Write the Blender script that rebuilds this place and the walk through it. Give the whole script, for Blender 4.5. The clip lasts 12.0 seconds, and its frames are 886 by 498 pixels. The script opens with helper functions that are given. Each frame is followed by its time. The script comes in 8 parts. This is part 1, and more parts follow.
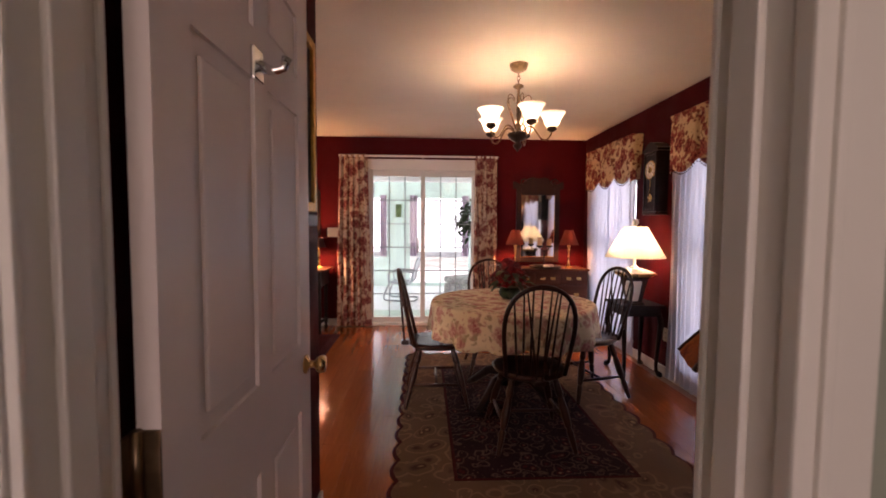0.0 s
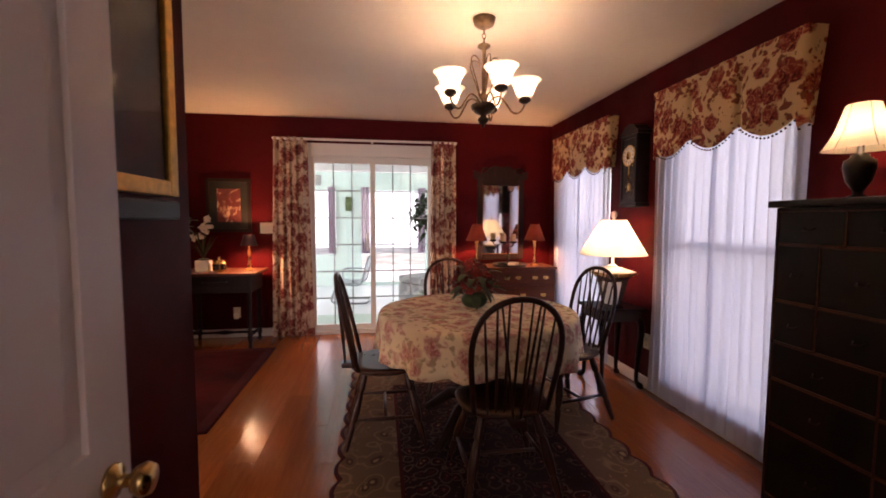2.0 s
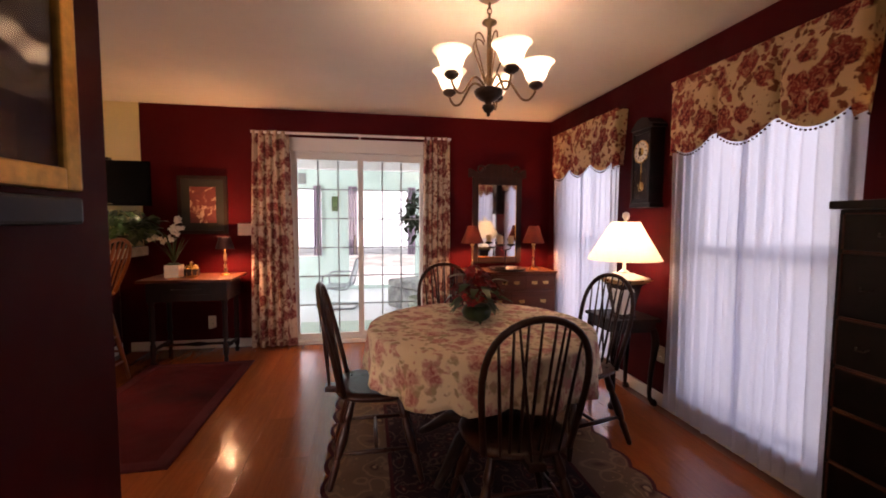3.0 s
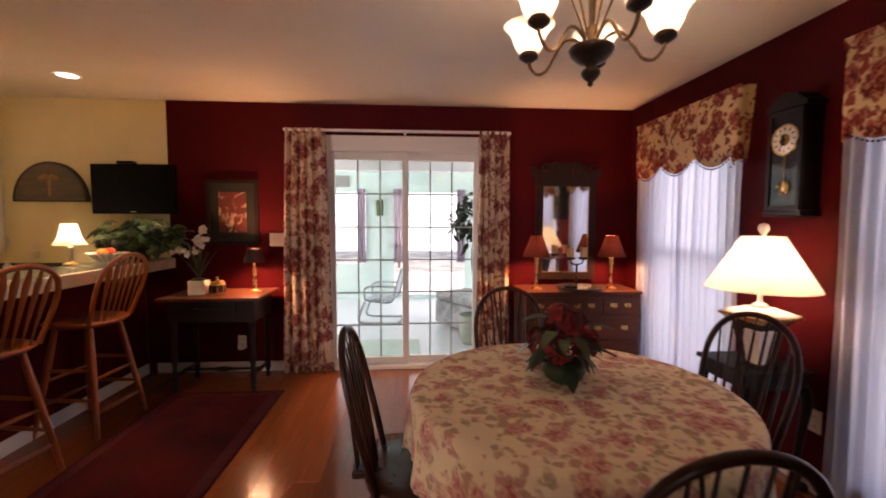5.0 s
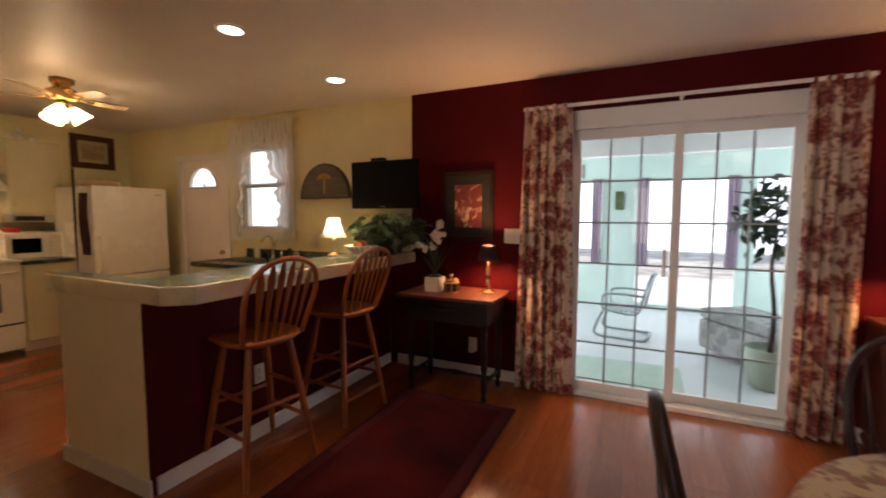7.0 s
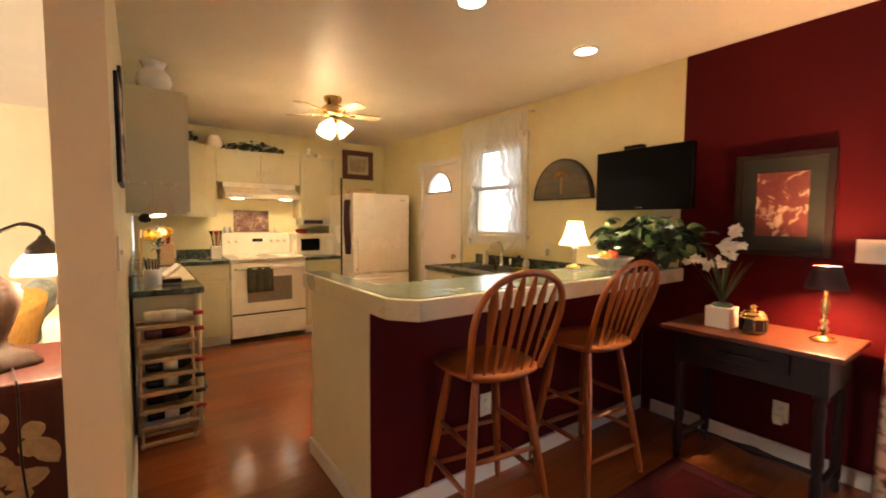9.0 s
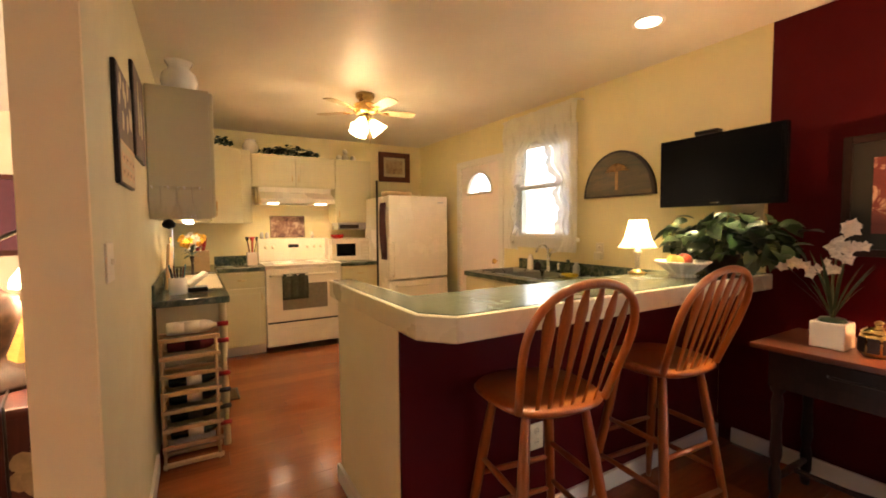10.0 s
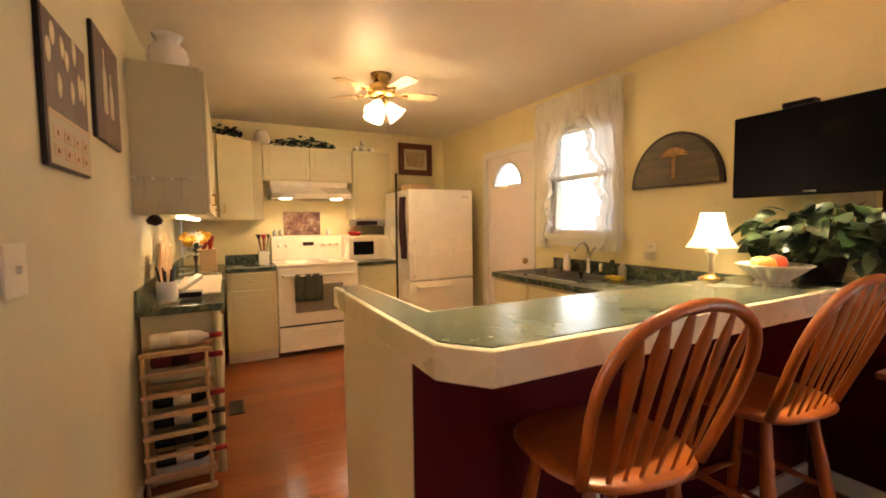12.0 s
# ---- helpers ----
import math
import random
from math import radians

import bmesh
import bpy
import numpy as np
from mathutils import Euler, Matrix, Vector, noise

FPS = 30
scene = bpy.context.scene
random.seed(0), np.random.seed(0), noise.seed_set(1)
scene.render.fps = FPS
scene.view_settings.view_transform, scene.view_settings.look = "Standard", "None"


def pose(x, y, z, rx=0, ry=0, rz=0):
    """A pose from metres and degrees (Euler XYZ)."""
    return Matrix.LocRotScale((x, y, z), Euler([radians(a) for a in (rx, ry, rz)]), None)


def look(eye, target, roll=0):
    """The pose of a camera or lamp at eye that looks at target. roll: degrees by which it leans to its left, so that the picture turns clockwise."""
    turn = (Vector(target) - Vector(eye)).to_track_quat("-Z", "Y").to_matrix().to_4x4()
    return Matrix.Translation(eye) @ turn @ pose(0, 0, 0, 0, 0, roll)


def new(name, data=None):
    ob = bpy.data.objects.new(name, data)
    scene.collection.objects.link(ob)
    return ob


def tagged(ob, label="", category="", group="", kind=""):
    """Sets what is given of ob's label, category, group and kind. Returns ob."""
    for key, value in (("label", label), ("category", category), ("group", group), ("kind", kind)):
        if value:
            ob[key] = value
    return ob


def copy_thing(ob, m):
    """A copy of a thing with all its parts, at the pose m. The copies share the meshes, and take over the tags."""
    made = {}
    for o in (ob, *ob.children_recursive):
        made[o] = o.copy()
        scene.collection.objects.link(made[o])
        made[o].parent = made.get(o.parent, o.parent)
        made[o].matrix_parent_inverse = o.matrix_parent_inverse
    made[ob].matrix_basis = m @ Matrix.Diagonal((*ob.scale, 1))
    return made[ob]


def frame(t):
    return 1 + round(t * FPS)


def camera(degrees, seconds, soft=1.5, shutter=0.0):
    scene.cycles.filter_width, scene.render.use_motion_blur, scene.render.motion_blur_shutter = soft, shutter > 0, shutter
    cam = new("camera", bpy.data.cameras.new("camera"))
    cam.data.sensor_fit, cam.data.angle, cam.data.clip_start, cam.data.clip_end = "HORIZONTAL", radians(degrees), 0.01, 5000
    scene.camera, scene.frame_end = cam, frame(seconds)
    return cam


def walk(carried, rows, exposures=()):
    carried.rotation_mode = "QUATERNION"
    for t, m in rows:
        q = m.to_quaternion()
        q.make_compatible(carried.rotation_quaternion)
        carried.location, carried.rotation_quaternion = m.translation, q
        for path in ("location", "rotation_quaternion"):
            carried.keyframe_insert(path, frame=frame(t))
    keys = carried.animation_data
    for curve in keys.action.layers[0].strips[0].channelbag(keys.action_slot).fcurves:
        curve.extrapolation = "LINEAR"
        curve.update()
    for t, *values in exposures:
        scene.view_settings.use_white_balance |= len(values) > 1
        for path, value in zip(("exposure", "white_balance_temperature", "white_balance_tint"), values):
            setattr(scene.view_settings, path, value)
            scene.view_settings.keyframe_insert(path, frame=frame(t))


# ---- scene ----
cam = camera(92.7, 12.0, soft=1.8, shutter=0.4)
PATH = [
    (0, (0.272, 0.421, 1.315), (0.364, 2.415, 1.203), 0.4),
    (0.5, (0.259, 0.557, 1.314), (0.437, 2.545, 1.193), 0.9),
    (1, (0.28, 0.698, 1.307), (0.523, 2.679, 1.179), 0.8),
    (1.5, (0.324, 0.863, 1.31), (0.589, 2.841, 1.171), 0.4),
    (2, (0.344, 1.013, 1.308), (0.638, 2.987, 1.172), 0.2),
    (2.5, (0.333, 1.183, 1.306), (0.684, 3.148, 1.173), 0.3),
    (4.3, (0.361, 1.775, 1.363), (0.693, 3.743, 1.224), -0.2),
    (4.5, (0.367, 1.865, 1.361), (0.651, 3.84, 1.229), 0.0),
    (5, (0.346, 2.007, 1.387), (0.48, 3.998, 1.256), 0.2),
    (5.5, (0.313, 2.184, 1.403), (0.242, 4.177, 1.255), 0.1),
    (6, (0.248, 2.33, 1.402), (-0.057, 4.301, 1.247), 0.2),
    (6.5, (0.153, 2.486, 1.392), (-0.425, 4.394, 1.232), 0.2),
    (7, (0.047, 2.6, 1.375), (-0.8, 4.405, 1.22), 0.2),
    (7.5, (-0.053, 2.727, 1.37), (-1.185, 4.368, 1.213), -0.1),
    (7.7, (-0.108, 2.768, 1.363), (-1.334, 4.34, 1.206), -0.2),
    (9.3, (-0.526, 3.034, 1.341), (-2.19, 4.137, 1.222), 0.3),
    (9.5, (-0.575, 3.065, 1.332), (-2.26, 4.137, 1.219), 0.1),
    (10, (-0.692, 3.157, 1.336), (-2.417, 4.163, 1.226), -0.5),
    (10.5, (-0.792, 3.23, 1.324), (-2.541, 4.193, 1.217), -0.8),
    (11, (-0.907, 3.281, 1.323), (-2.665, 4.227, 1.209), -0.8),
    (11.5, (-0.998, 3.317, 1.328), (-2.77, 4.237, 1.204), -0.8),
    (12, (-1.046, 3.345, 1.329), (-2.823, 4.254, 1.205), -0.7),
]
walk(cam, [(t, look(eye, target, roll)) for t, eye, target, roll in PATH],
     exposures=[(0, 0.64, 7400, 37), (2.5, 0.60, 7400, 37), (5.5, 0.50, 7300, 34), (6.5, 0.40, 6900, 26), (7.5, 0.30, 6700, 22), (9.3, 1.56, 7000, 16), (12, 1.56, 7250, 19)])

# ---- world and large lights ----
world = bpy.data.worlds.new("sky")
scene.world = world
world.use_nodes = True
sky = world.node_tree.nodes.new("ShaderNodeTexSky")
sky.sky_type, sky.sun_disc = "NISHITA", False
sky.sun_elevation, sky.sun_rotation = radians(69), radians(20)
back = world.node_tree.nodes["Background"]
back.inputs["Strength"].default_value = 0.08
world.node_tree.links.new(sky.outputs[0], back.inputs["Color"])

sun_data = bpy.data.lights.new("sun", "SUN")
sun_data.energy, sun_data.angle, sun_data.color = 2.5, radians(0.6), (1.0, 0.95, 0.88)
sun = new("sun", sun_data)
sun.matrix_basis = look((0, 0, 0), (-0.12, -0.34, -0.93))

WARM = (1.0, 0.72, 0.42)
SOFT = (1.0, 0.78, 0.52)


def bulb_light(place, watts, colour=WARM, radius=0.03):
    data = bpy.data.lights.new("bulb_light", "POINT")
    data.energy, data.color, data.shadow_soft_size = watts, colour, radius
    ob = new("bulb_light", data)
    ob.location = place
    return ob


def spot_light(place, target, watts, degrees=110, colour=WARM, radius=0.04):
    data = bpy.data.lights.new("spot_light", "SPOT")
    data.energy, data.color, data.shadow_soft_size = watts, colour, radius
    data.spot_size, data.spot_blend = radians(degrees), 0.6
    ob = new("spot_light", data)
    ob.matrix_basis = look(place, target)
    return ob


def window_light(place, target, width, height, watts, colour=(0.86, 0.92, 1.0)):
    """The sky's light in a window's opening; some openings are unseen and added."""
    data = bpy.data.lights.new("window_light", "AREA")
    data.shape, data.size, data.size_y = "RECTANGLE", width, height
    data.energy, data.color = watts, colour
    ob = new("window_light", data)
    ob.matrix_basis = look(place, target)
    return ob


window_light((2.56, 5.09, 1.12), (0, 5.09, 1.12), 1.0, 1.88, 3.2, (0.70, 0.84, 1.0))
window_light((2.56, 3.33, 1.12), (0, 3.33, 1.12), 0.92, 1.88, 2.7, (0.70, 0.84, 1.0))
# Sunroom: two lamps in side openings out of view, added to brighten it.
window_light((3.66, 7.8, 1.25), (0, 7.8, 1.25), 2.8, 1.45, 76)
window_light((-2.66, 7.9, 1.3), (0, 7.9, 1.3), 2.5, 1.3, 66)
# Hall and living room: lamps in unseen south openings, added to brighten both.
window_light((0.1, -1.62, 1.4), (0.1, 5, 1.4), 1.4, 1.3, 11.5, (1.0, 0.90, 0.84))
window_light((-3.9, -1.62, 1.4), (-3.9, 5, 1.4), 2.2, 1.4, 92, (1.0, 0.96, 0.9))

# ---- materials ----
def mat_base(name):
    m = bpy.data.materials.new(name)
    m.use_nodes = True
    nt = m.node_tree
    return m, nt, nt.nodes["Principled BSDF"]


def node(nt, kind, **values):
    n = nt.nodes.new(kind)
    for k, v in values.items():
        n.inputs[k.replace("_", " ")].default_value = v
    return n


def coords(nt, scale=(1, 1, 1), which="Object"):
    tc = nt.nodes.new("ShaderNodeTexCoord")
    mp = nt.nodes.new("ShaderNodeMapping")
    mp.inputs["Scale"].default_value = scale
    nt.links.new(tc.outputs[which], mp.inputs["Vector"])
    return mp.outputs["Vector"]


def ramp(nt, fac, stops):
    r = nt.nodes.new("ShaderNodeValToRGB")
    el = r.color_ramp.elements
    el[0].position, el[0].color = stops[0][0], (*stops[0][1], 1)
    el[1].position, el[1].color = stops[-1][0], (*stops[-1][1], 1)
    for p, c in stops[1:-1]:
        e = el.new(p)
        e.color = (*c, 1)
    nt.links.new(fac, r.inputs["Fac"])
    return r.outputs["Color"]


def noise_tex(nt, vec, scale, detail=4.0, rough=0.55, distort=0.0):
    n = node(nt, "ShaderNodeTexNoise", Scale=scale, Detail=detail, Roughness=rough, Distortion=distort)
    nt.links.new(vec, n.inputs["Vector"])
    return n.outputs["Fac"]


def mix(nt, fac, a, b, how="MIX"):
    n = nt.nodes.new("ShaderNodeMixRGB")
    n.blend_type = how
    for sock, v in ((n.inputs[0], fac), (n.inputs[1], a), (n.inputs[2], b)):
        if isinstance(v, (int, float)):
            sock.default_value = v
        elif isinstance(v, tuple):
            sock.default_value = (*v, 1)
        else:
            nt.links.new(v, sock)
    return n.outputs[0]


def bump(nt, bsdf, height, strength=0.2, distance=0.01):
    b = node(nt, "ShaderNodeBump", Strength=strength, Distance=distance)
    nt.links.new(height, b.inputs["Height"])
    nt.links.new(b.outputs["Normal"], bsdf.inputs["Normal"])


def painted(name, colour, rough=0.6, vary=0.12, grain=220.0, strength=0.12, spec=0.35):
    """Paint or plaster: a broad cloudiness, a fine roller grain."""
    m, nt, b = mat_base(name)
    v = coords(nt)
    broad = noise_tex(nt, v, 1.7, 3)
    dark = tuple(c * (1 - vary) for c in colour)
    light = tuple(min(1, c * (1 + vary)) for c in colour)
    nt.links.new(ramp(nt, broad, [(0.3, dark), (0.7, light)]), b.inputs["Base Color"])
    fine = noise_tex(nt, v, grain, 2)
    bump(nt, b, fine, strength, 0.002)
    nt.links.new(ramp(nt, noise_tex(nt, v, 6.0, 3), [(0.3, (rough - 0.08,) * 3), (0.7, (rough + 0.08,) * 3)]), b.inputs["Roughness"])
    b.inputs["Specular IOR Level"].default_value = spec
    return m


def wooden(name, dark, light, rough=0.4, axis="z", scale=1.0, spread=0.25, coat=0.0, relief=0.12):
    """Wood with long grain along one axis."""
    m, nt, b = mat_base(name)
    stretch = {"x": (0.6, 9, 9), "y": (9, 0.6, 9), "z": (9, 9, 0.6)}[axis]
    v = coords(nt, tuple(s * scale for s in stretch))
    g = noise_tex(nt, v, 3.0, 6, 0.65, 1.2)
    fine = noise_tex(nt, v, 22.0, 3)
    both = mix(nt, 0.35, g, fine)
    info = nt.nodes.new("ShaderNodeObjectInfo")
    col = ramp(nt, both, [(0.3, dark), (0.7, light)])
    hsv = nt.nodes.new("ShaderNodeHueSaturation")
    mr = node(nt, "ShaderNodeMapRange")
    mr.inputs["To Min"].default_value, mr.inputs["To Max"].default_value = 1 - spread, 1 + spread
    nt.links.new(info.outputs["Random"], mr.inputs["Value"])
    nt.links.new(mr.outputs["Result"], hsv.inputs["Value"])
    nt.links.new(col, hsv.inputs["Color"])
    nt.links.new(hsv.outputs["Color"], b.inputs["Base Color"])
    nt.links.new(ramp(nt, g, [(0.2, (rough - 0.6 * relief,) * 3), (0.8, (rough + 0.8 * relief,) * 3)]), b.inputs["Roughness"])
    bump(nt, b, both, relief, 0.002)
    b.inputs["Coat Weight"].default_value = coat
    b.inputs["Coat Roughness"].default_value = 0.15
    b.inputs["Specular IOR Level"].default_value = 0.5 if light[0] > 0.2 else 0.22
    return m


def plain(name, colour, rough=0.5, metal=0.0, vary=0.08, scale=30.0, spec=0.5, coat=0.0):
    """Glaze, plastic or metal with slight smudging."""
    m, nt, b = mat_base(name)
    v = coords(nt)
    n = noise_tex(nt, v, scale, 3)
    nt.links.new(ramp(nt, n, [(0.3, tuple(c * (1 - vary) for c in colour)), (0.7, tuple(min(1, c * (1 + vary)) for c in colour))]), b.inputs["Base Color"])
    nt.links.new(ramp(nt, noise_tex(nt, v, scale * 0.4, 3), [(0.3, (max(0.02, rough - 0.05),) * 3), (0.7, (rough + 0.06,) * 3)]), b.inputs["Roughness"])
    b.inputs["Metallic"].default_value = metal
    b.inputs["Specular IOR Level"].default_value = spec
    b.inputs["Coat Weight"].default_value = coat
    return m


def floral(name, ground, bloom, deep, leaf, scale=1.0, rough=0.85, through_light=0.0, amount=0.52, soft_edge=0.04):
    """Printed cotton: clustered blooms with petals, sprigs of leaf between, woven relief."""
    m, nt, b = mat_base(name)
    v = coords(nt, (scale,) * 3)
    warp = node(nt, "ShaderNodeTexNoise", Scale=16.0, Detail=3.0)
    nt.links.new(v, warp.inputs["Vector"])
    add = nt.nodes.new("ShaderNodeVectorMath")
    add.operation = "MULTIPLY_ADD"
    add.inputs[1].default_value = (0.09, 0.09, 0.09)
    nt.links.new(warp.outputs["Color"], add.inputs[0])
    nt.links.new(v, add.inputs[2])
    rose = node(nt, "ShaderNodeTexVoronoi", Scale=7.5)
    nt.links.new(add.outputs[0], rose.inputs["Vector"])
    petal = noise_tex(nt, v, 34.0, 3, 0.6, 1.2)
    rose_mask = ramp(nt, rose.outputs["Distance"], [(amount - 0.10 - soft_edge, (1, 1, 1)), (amount - 0.10 + soft_edge, (0, 0, 0))])
    rose_col = ramp(nt, petal, [(0.36, deep), (0.50, bloom), (0.66, tuple(0.45 * g + 0.55 * c for g, c in zip(ground, bloom)))])
    spray = node(nt, "ShaderNodeTexVoronoi", Scale=24.0)
    nt.links.new(add.outputs[0], spray.inputs["Vector"])
    gate = noise_tex(nt, v, 9.0, 2, 0.5, 0.8)
    shape = mix(nt, 0.6, gate, spray.outputs["Distance"], "SUBTRACT")
    spray_mask = ramp(nt, shape, [(0.27 - soft_edge, (0, 0, 0)), (0.27 + soft_edge, (1, 1, 1))])
    spray_col = ramp(nt, noise_tex(nt, v, 12.0, 2), [(0.42, leaf), (0.52, tuple(0.5 * g + 0.5 * c for g, c in zip(leaf, bloom))), (0.6, bloom)])
    dirt = ramp(nt, noise_tex(nt, v, 2.0, 3), [(0.3, tuple(c * 0.85 for c in ground)), (0.7, ground)])
    col = mix(nt, spray_mask, dirt, spray_col)
    col = mix(nt, rose_mask, col, rose_col)
    nt.links.new(col, b.inputs["Base Color"])
    b.inputs["Roughness"].default_value = rough
    b.inputs["Specular IOR Level"].default_value = 0.2
    bump(nt, b, noise_tex(nt, v, 400.0, 1), 0.15, 0.001)
    if through_light:
        tr = nt.nodes.new("ShaderNodeBsdfTranslucent")
        nt.links.new(col, tr.inputs["Color"])
        ms = nt.nodes.new("ShaderNodeMixShader")
        ms.inputs[0].default_value = through_light
        nt.links.new(b.outputs[0], ms.inputs[1])
        nt.links.new(tr.outputs[0], ms.inputs[2])
        nt.links.new(ms.outputs[0], nt.nodes["Material Output"].inputs["Surface"])
    return m


def cloth_glow(name, colour, share=0.6, rough=0.8, clear=0.0, weave=300.0):
    """Cloth or frosted glass that lets light through."""
    m, nt, b = mat_base(name)
    v = coords(nt)
    n = noise_tex(nt, v, weave, 2)
    col = ramp(nt, n, [(0.3, tuple(c * 0.9 for c in colour)), (0.7, colour)])
    nt.links.new(col, b.inputs["Base Color"])
    b.inputs["Roughness"].default_value = rough
    b.inputs["Specular IOR Level"].default_value = 0.2
    tr = nt.nodes.new("ShaderNodeBsdfTranslucent")
    nt.links.new(col, tr.inputs["Color"])
    ms = nt.nodes.new("ShaderNodeMixShader")
    ms.inputs[0].default_value = share
    nt.links.new(b.outputs[0], ms.inputs[1])
    nt.links.new(tr.outputs[0], ms.inputs[2])
    out = ms.outputs[0]
    if clear:
        tp = nt.nodes.new("ShaderNodeBsdfTransparent")
        m2 = nt.nodes.new("ShaderNodeMixShader")
        m2.inputs[0].default_value = clear
        nt.links.new(out, m2.inputs[1])
        nt.links.new(tp.outputs[0], m2.inputs[2])
        out = m2.outputs[0]
    nt.links.new(out, nt.nodes["Material Output"].inputs["Surface"])
    return m


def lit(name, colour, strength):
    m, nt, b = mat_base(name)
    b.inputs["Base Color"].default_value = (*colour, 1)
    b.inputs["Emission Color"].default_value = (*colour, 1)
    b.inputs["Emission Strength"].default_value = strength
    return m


def clear_glass(name, tint=(1, 1, 1)):
    m, nt, b = mat_base(name)
    b.inputs["Base Color"].default_value = (*tint, 1)
    b.inputs["Roughness"].default_value = 0.0
    b.inputs["Transmission Weight"].default_value = 1.0
    b.inputs["IOR"].default_value = 1.45
    return m


def pane_glass(name, share=0.04):
    """Thin window glass: clear, with a faint mirror on it."""
    m, nt, b = mat_base(name)
    tp = nt.nodes.new("ShaderNodeBsdfTransparent")
    gl = nt.nodes.new("ShaderNodeBsdfGlossy")
    gl.inputs["Roughness"].default_value = 0.01
    ms = nt.nodes.new("ShaderNodeMixShader")
    ms.inputs[0].default_value = share
    nt.links.new(tp.outputs[0], ms.inputs[1])
    nt.links.new(gl.outputs[0], ms.inputs[2])
    nt.links.new(ms.outputs[0], nt.nodes["Material Output"].inputs["Surface"])
    return m


def carpet_field(name, ground, a, bcol, c, scale):
    """Woven carpet with scrolling flowers in several colours."""
    m, nt, b = mat_base(name)
    v = coords(nt, (scale,) * 3)
    warp = node(nt, "ShaderNodeTexNoise", Scale=4.0, Detail=2.0)
    nt.links.new(v, warp.inputs["Vector"])
    add = nt.nodes.new("ShaderNodeVectorMath")
    add.operation = "MULTIPLY_ADD"
    add.inputs[1].default_value = (0.18, 0.18, 0.18)
    nt.links.new(warp.outputs["Color"], add.inputs[0])
    nt.links.new(v, add.inputs[2])
    vo = node(nt, "ShaderNodeTexVoronoi", Scale=9.0)
    nt.links.new(add.outputs[0], vo.inputs["Vector"])
    rings = ramp(nt, vo.outputs["Distance"], [(0.08, a), (0.16, bcol), (0.3, ground), (0.42, ground), (0.47, c), (0.55, ground)])
    vo2 = node(nt, "ShaderNodeTexVoronoi", Scale=24.0)
    nt.links.new(add.outputs[0], vo2.inputs["Vector"])
    spots = ramp(nt, vo2.outputs["Distance"], [(0.12, (1, 1, 1)), (0.2, (0, 0, 0))])
    col = mix(nt, spots, rings, c)
    worn = ramp(nt, noise_tex(nt, v, 3.0, 4), [(0.3, (0.75,) * 3), (0.7, (1.1,) * 3)])
    col = mix(nt, 1.0, col, worn, "MULTIPLY")
    nt.links.new(col, b.inputs["Base Color"])
    b.inputs["Roughness"].default_value = 0.95
    b.inputs["Specular IOR Level"].default_value = 0.1
    bump(nt, b, noise_tex(nt, v, 260.0, 2), 0.5, 0.004)
    return m


M_RED = painted("red_wall_paint", (0.068, 0.0036, 0.0050), 0.6, 0.12, spec=0.08)
M_CREAM = painted("cream_wall_paint", (0.74, 0.64, 0.36), 0.5, 0.06)
M_ENDPANEL = painted("pale_cream_bar_paint", (0.80, 0.74, 0.54), 0.5, 0.05)
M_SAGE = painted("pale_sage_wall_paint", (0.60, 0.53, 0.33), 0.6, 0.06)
M_PEACH = painted("warm_cream_wall_paint", (0.76, 0.60, 0.36), 0.6, 0.06)
M_HALL = painted("grey_green_wall_paint", (0.34, 0.37, 0.30), 0.6, 0.06)
M_CEIL = painted("ceiling_white", (0.72, 0.66, 0.55), 0.50, 0.04, 60.0, 0.22, 0.26)
M_TRIM = painted("white_trim_paint", (0.74, 0.70, 0.64), 0.4, 0.04, 120.0, 0.05, 0.5)
M_DOOR = painted("white_door_paint", (0.80, 0.70, 0.65), 0.4, 0.05, 160.0, 0.08, 0.5)
M_FLOOR = wooden("cherry_laminate", (0.19, 0.050, 0.014), (0.31, 0.092, 0.028), 0.17, "y", 1.0, 0.16, 0.0, 0.05)
M_SUBFLOOR = wooden("cherry_laminate_plain", (0.15, 0.045, 0.02), (0.25, 0.085, 0.036), 0.3, "y", 1.0, 0.0)
M_CHAIRWOOD = wooden("worn_dark_cherry_wood", (0.018, 0.006, 0.004), (0.050, 0.016, 0.009), 0.3, "z", 1.0, 0.15, 0.15)
M_DARKWOOD = wooden("dark_walnut_wood", (0.010, 0.0045, 0.0035), (0.028, 0.010, 0.007), 0.54, "z", 1.0, 0.15, 0.0)
M_MAHOG = wooden("red_mahogany_wood", (0.05, 0.014, 0.008), (0.13, 0.038, 0.018), 0.38, "x", 1.0, 0.1, 0.05)
M_OAK = wooden("honey_oak_wood", (0.21, 0.046, 0.007), (0.37, 0.100, 0.016), 0.34, "z", 1.0, 0.1, 0.15)
M_PINE = wooden("pale_pine_wood", (0.45, 0.27, 0.13), (0.62, 0.42, 0.23), 0.5, "x", 1.0, 0.1)
M_BLACK = plain("black_lacquer", (0.010, 0.0052, 0.0042), 0.36, 0, 0.45, 9.0, 0.25)
M_GLOSSBLACK = plain("black_screen_plastic", (0.005, 0.005, 0.006), 0.2, 0, 0.05, 5.0, 0.05)
M_BRASS = plain("antique_brass", (0.55, 0.36, 0.14), 0.28, 1.0, 0.15)
M_BRONZE = plain("aged_bronze", (0.22, 0.15, 0.09), 0.38, 1.0, 0.25)
M_DARKBRONZE = plain("dark_bronze", (0.05, 0.035, 0.028), 0.42, 0.8, 0.25)
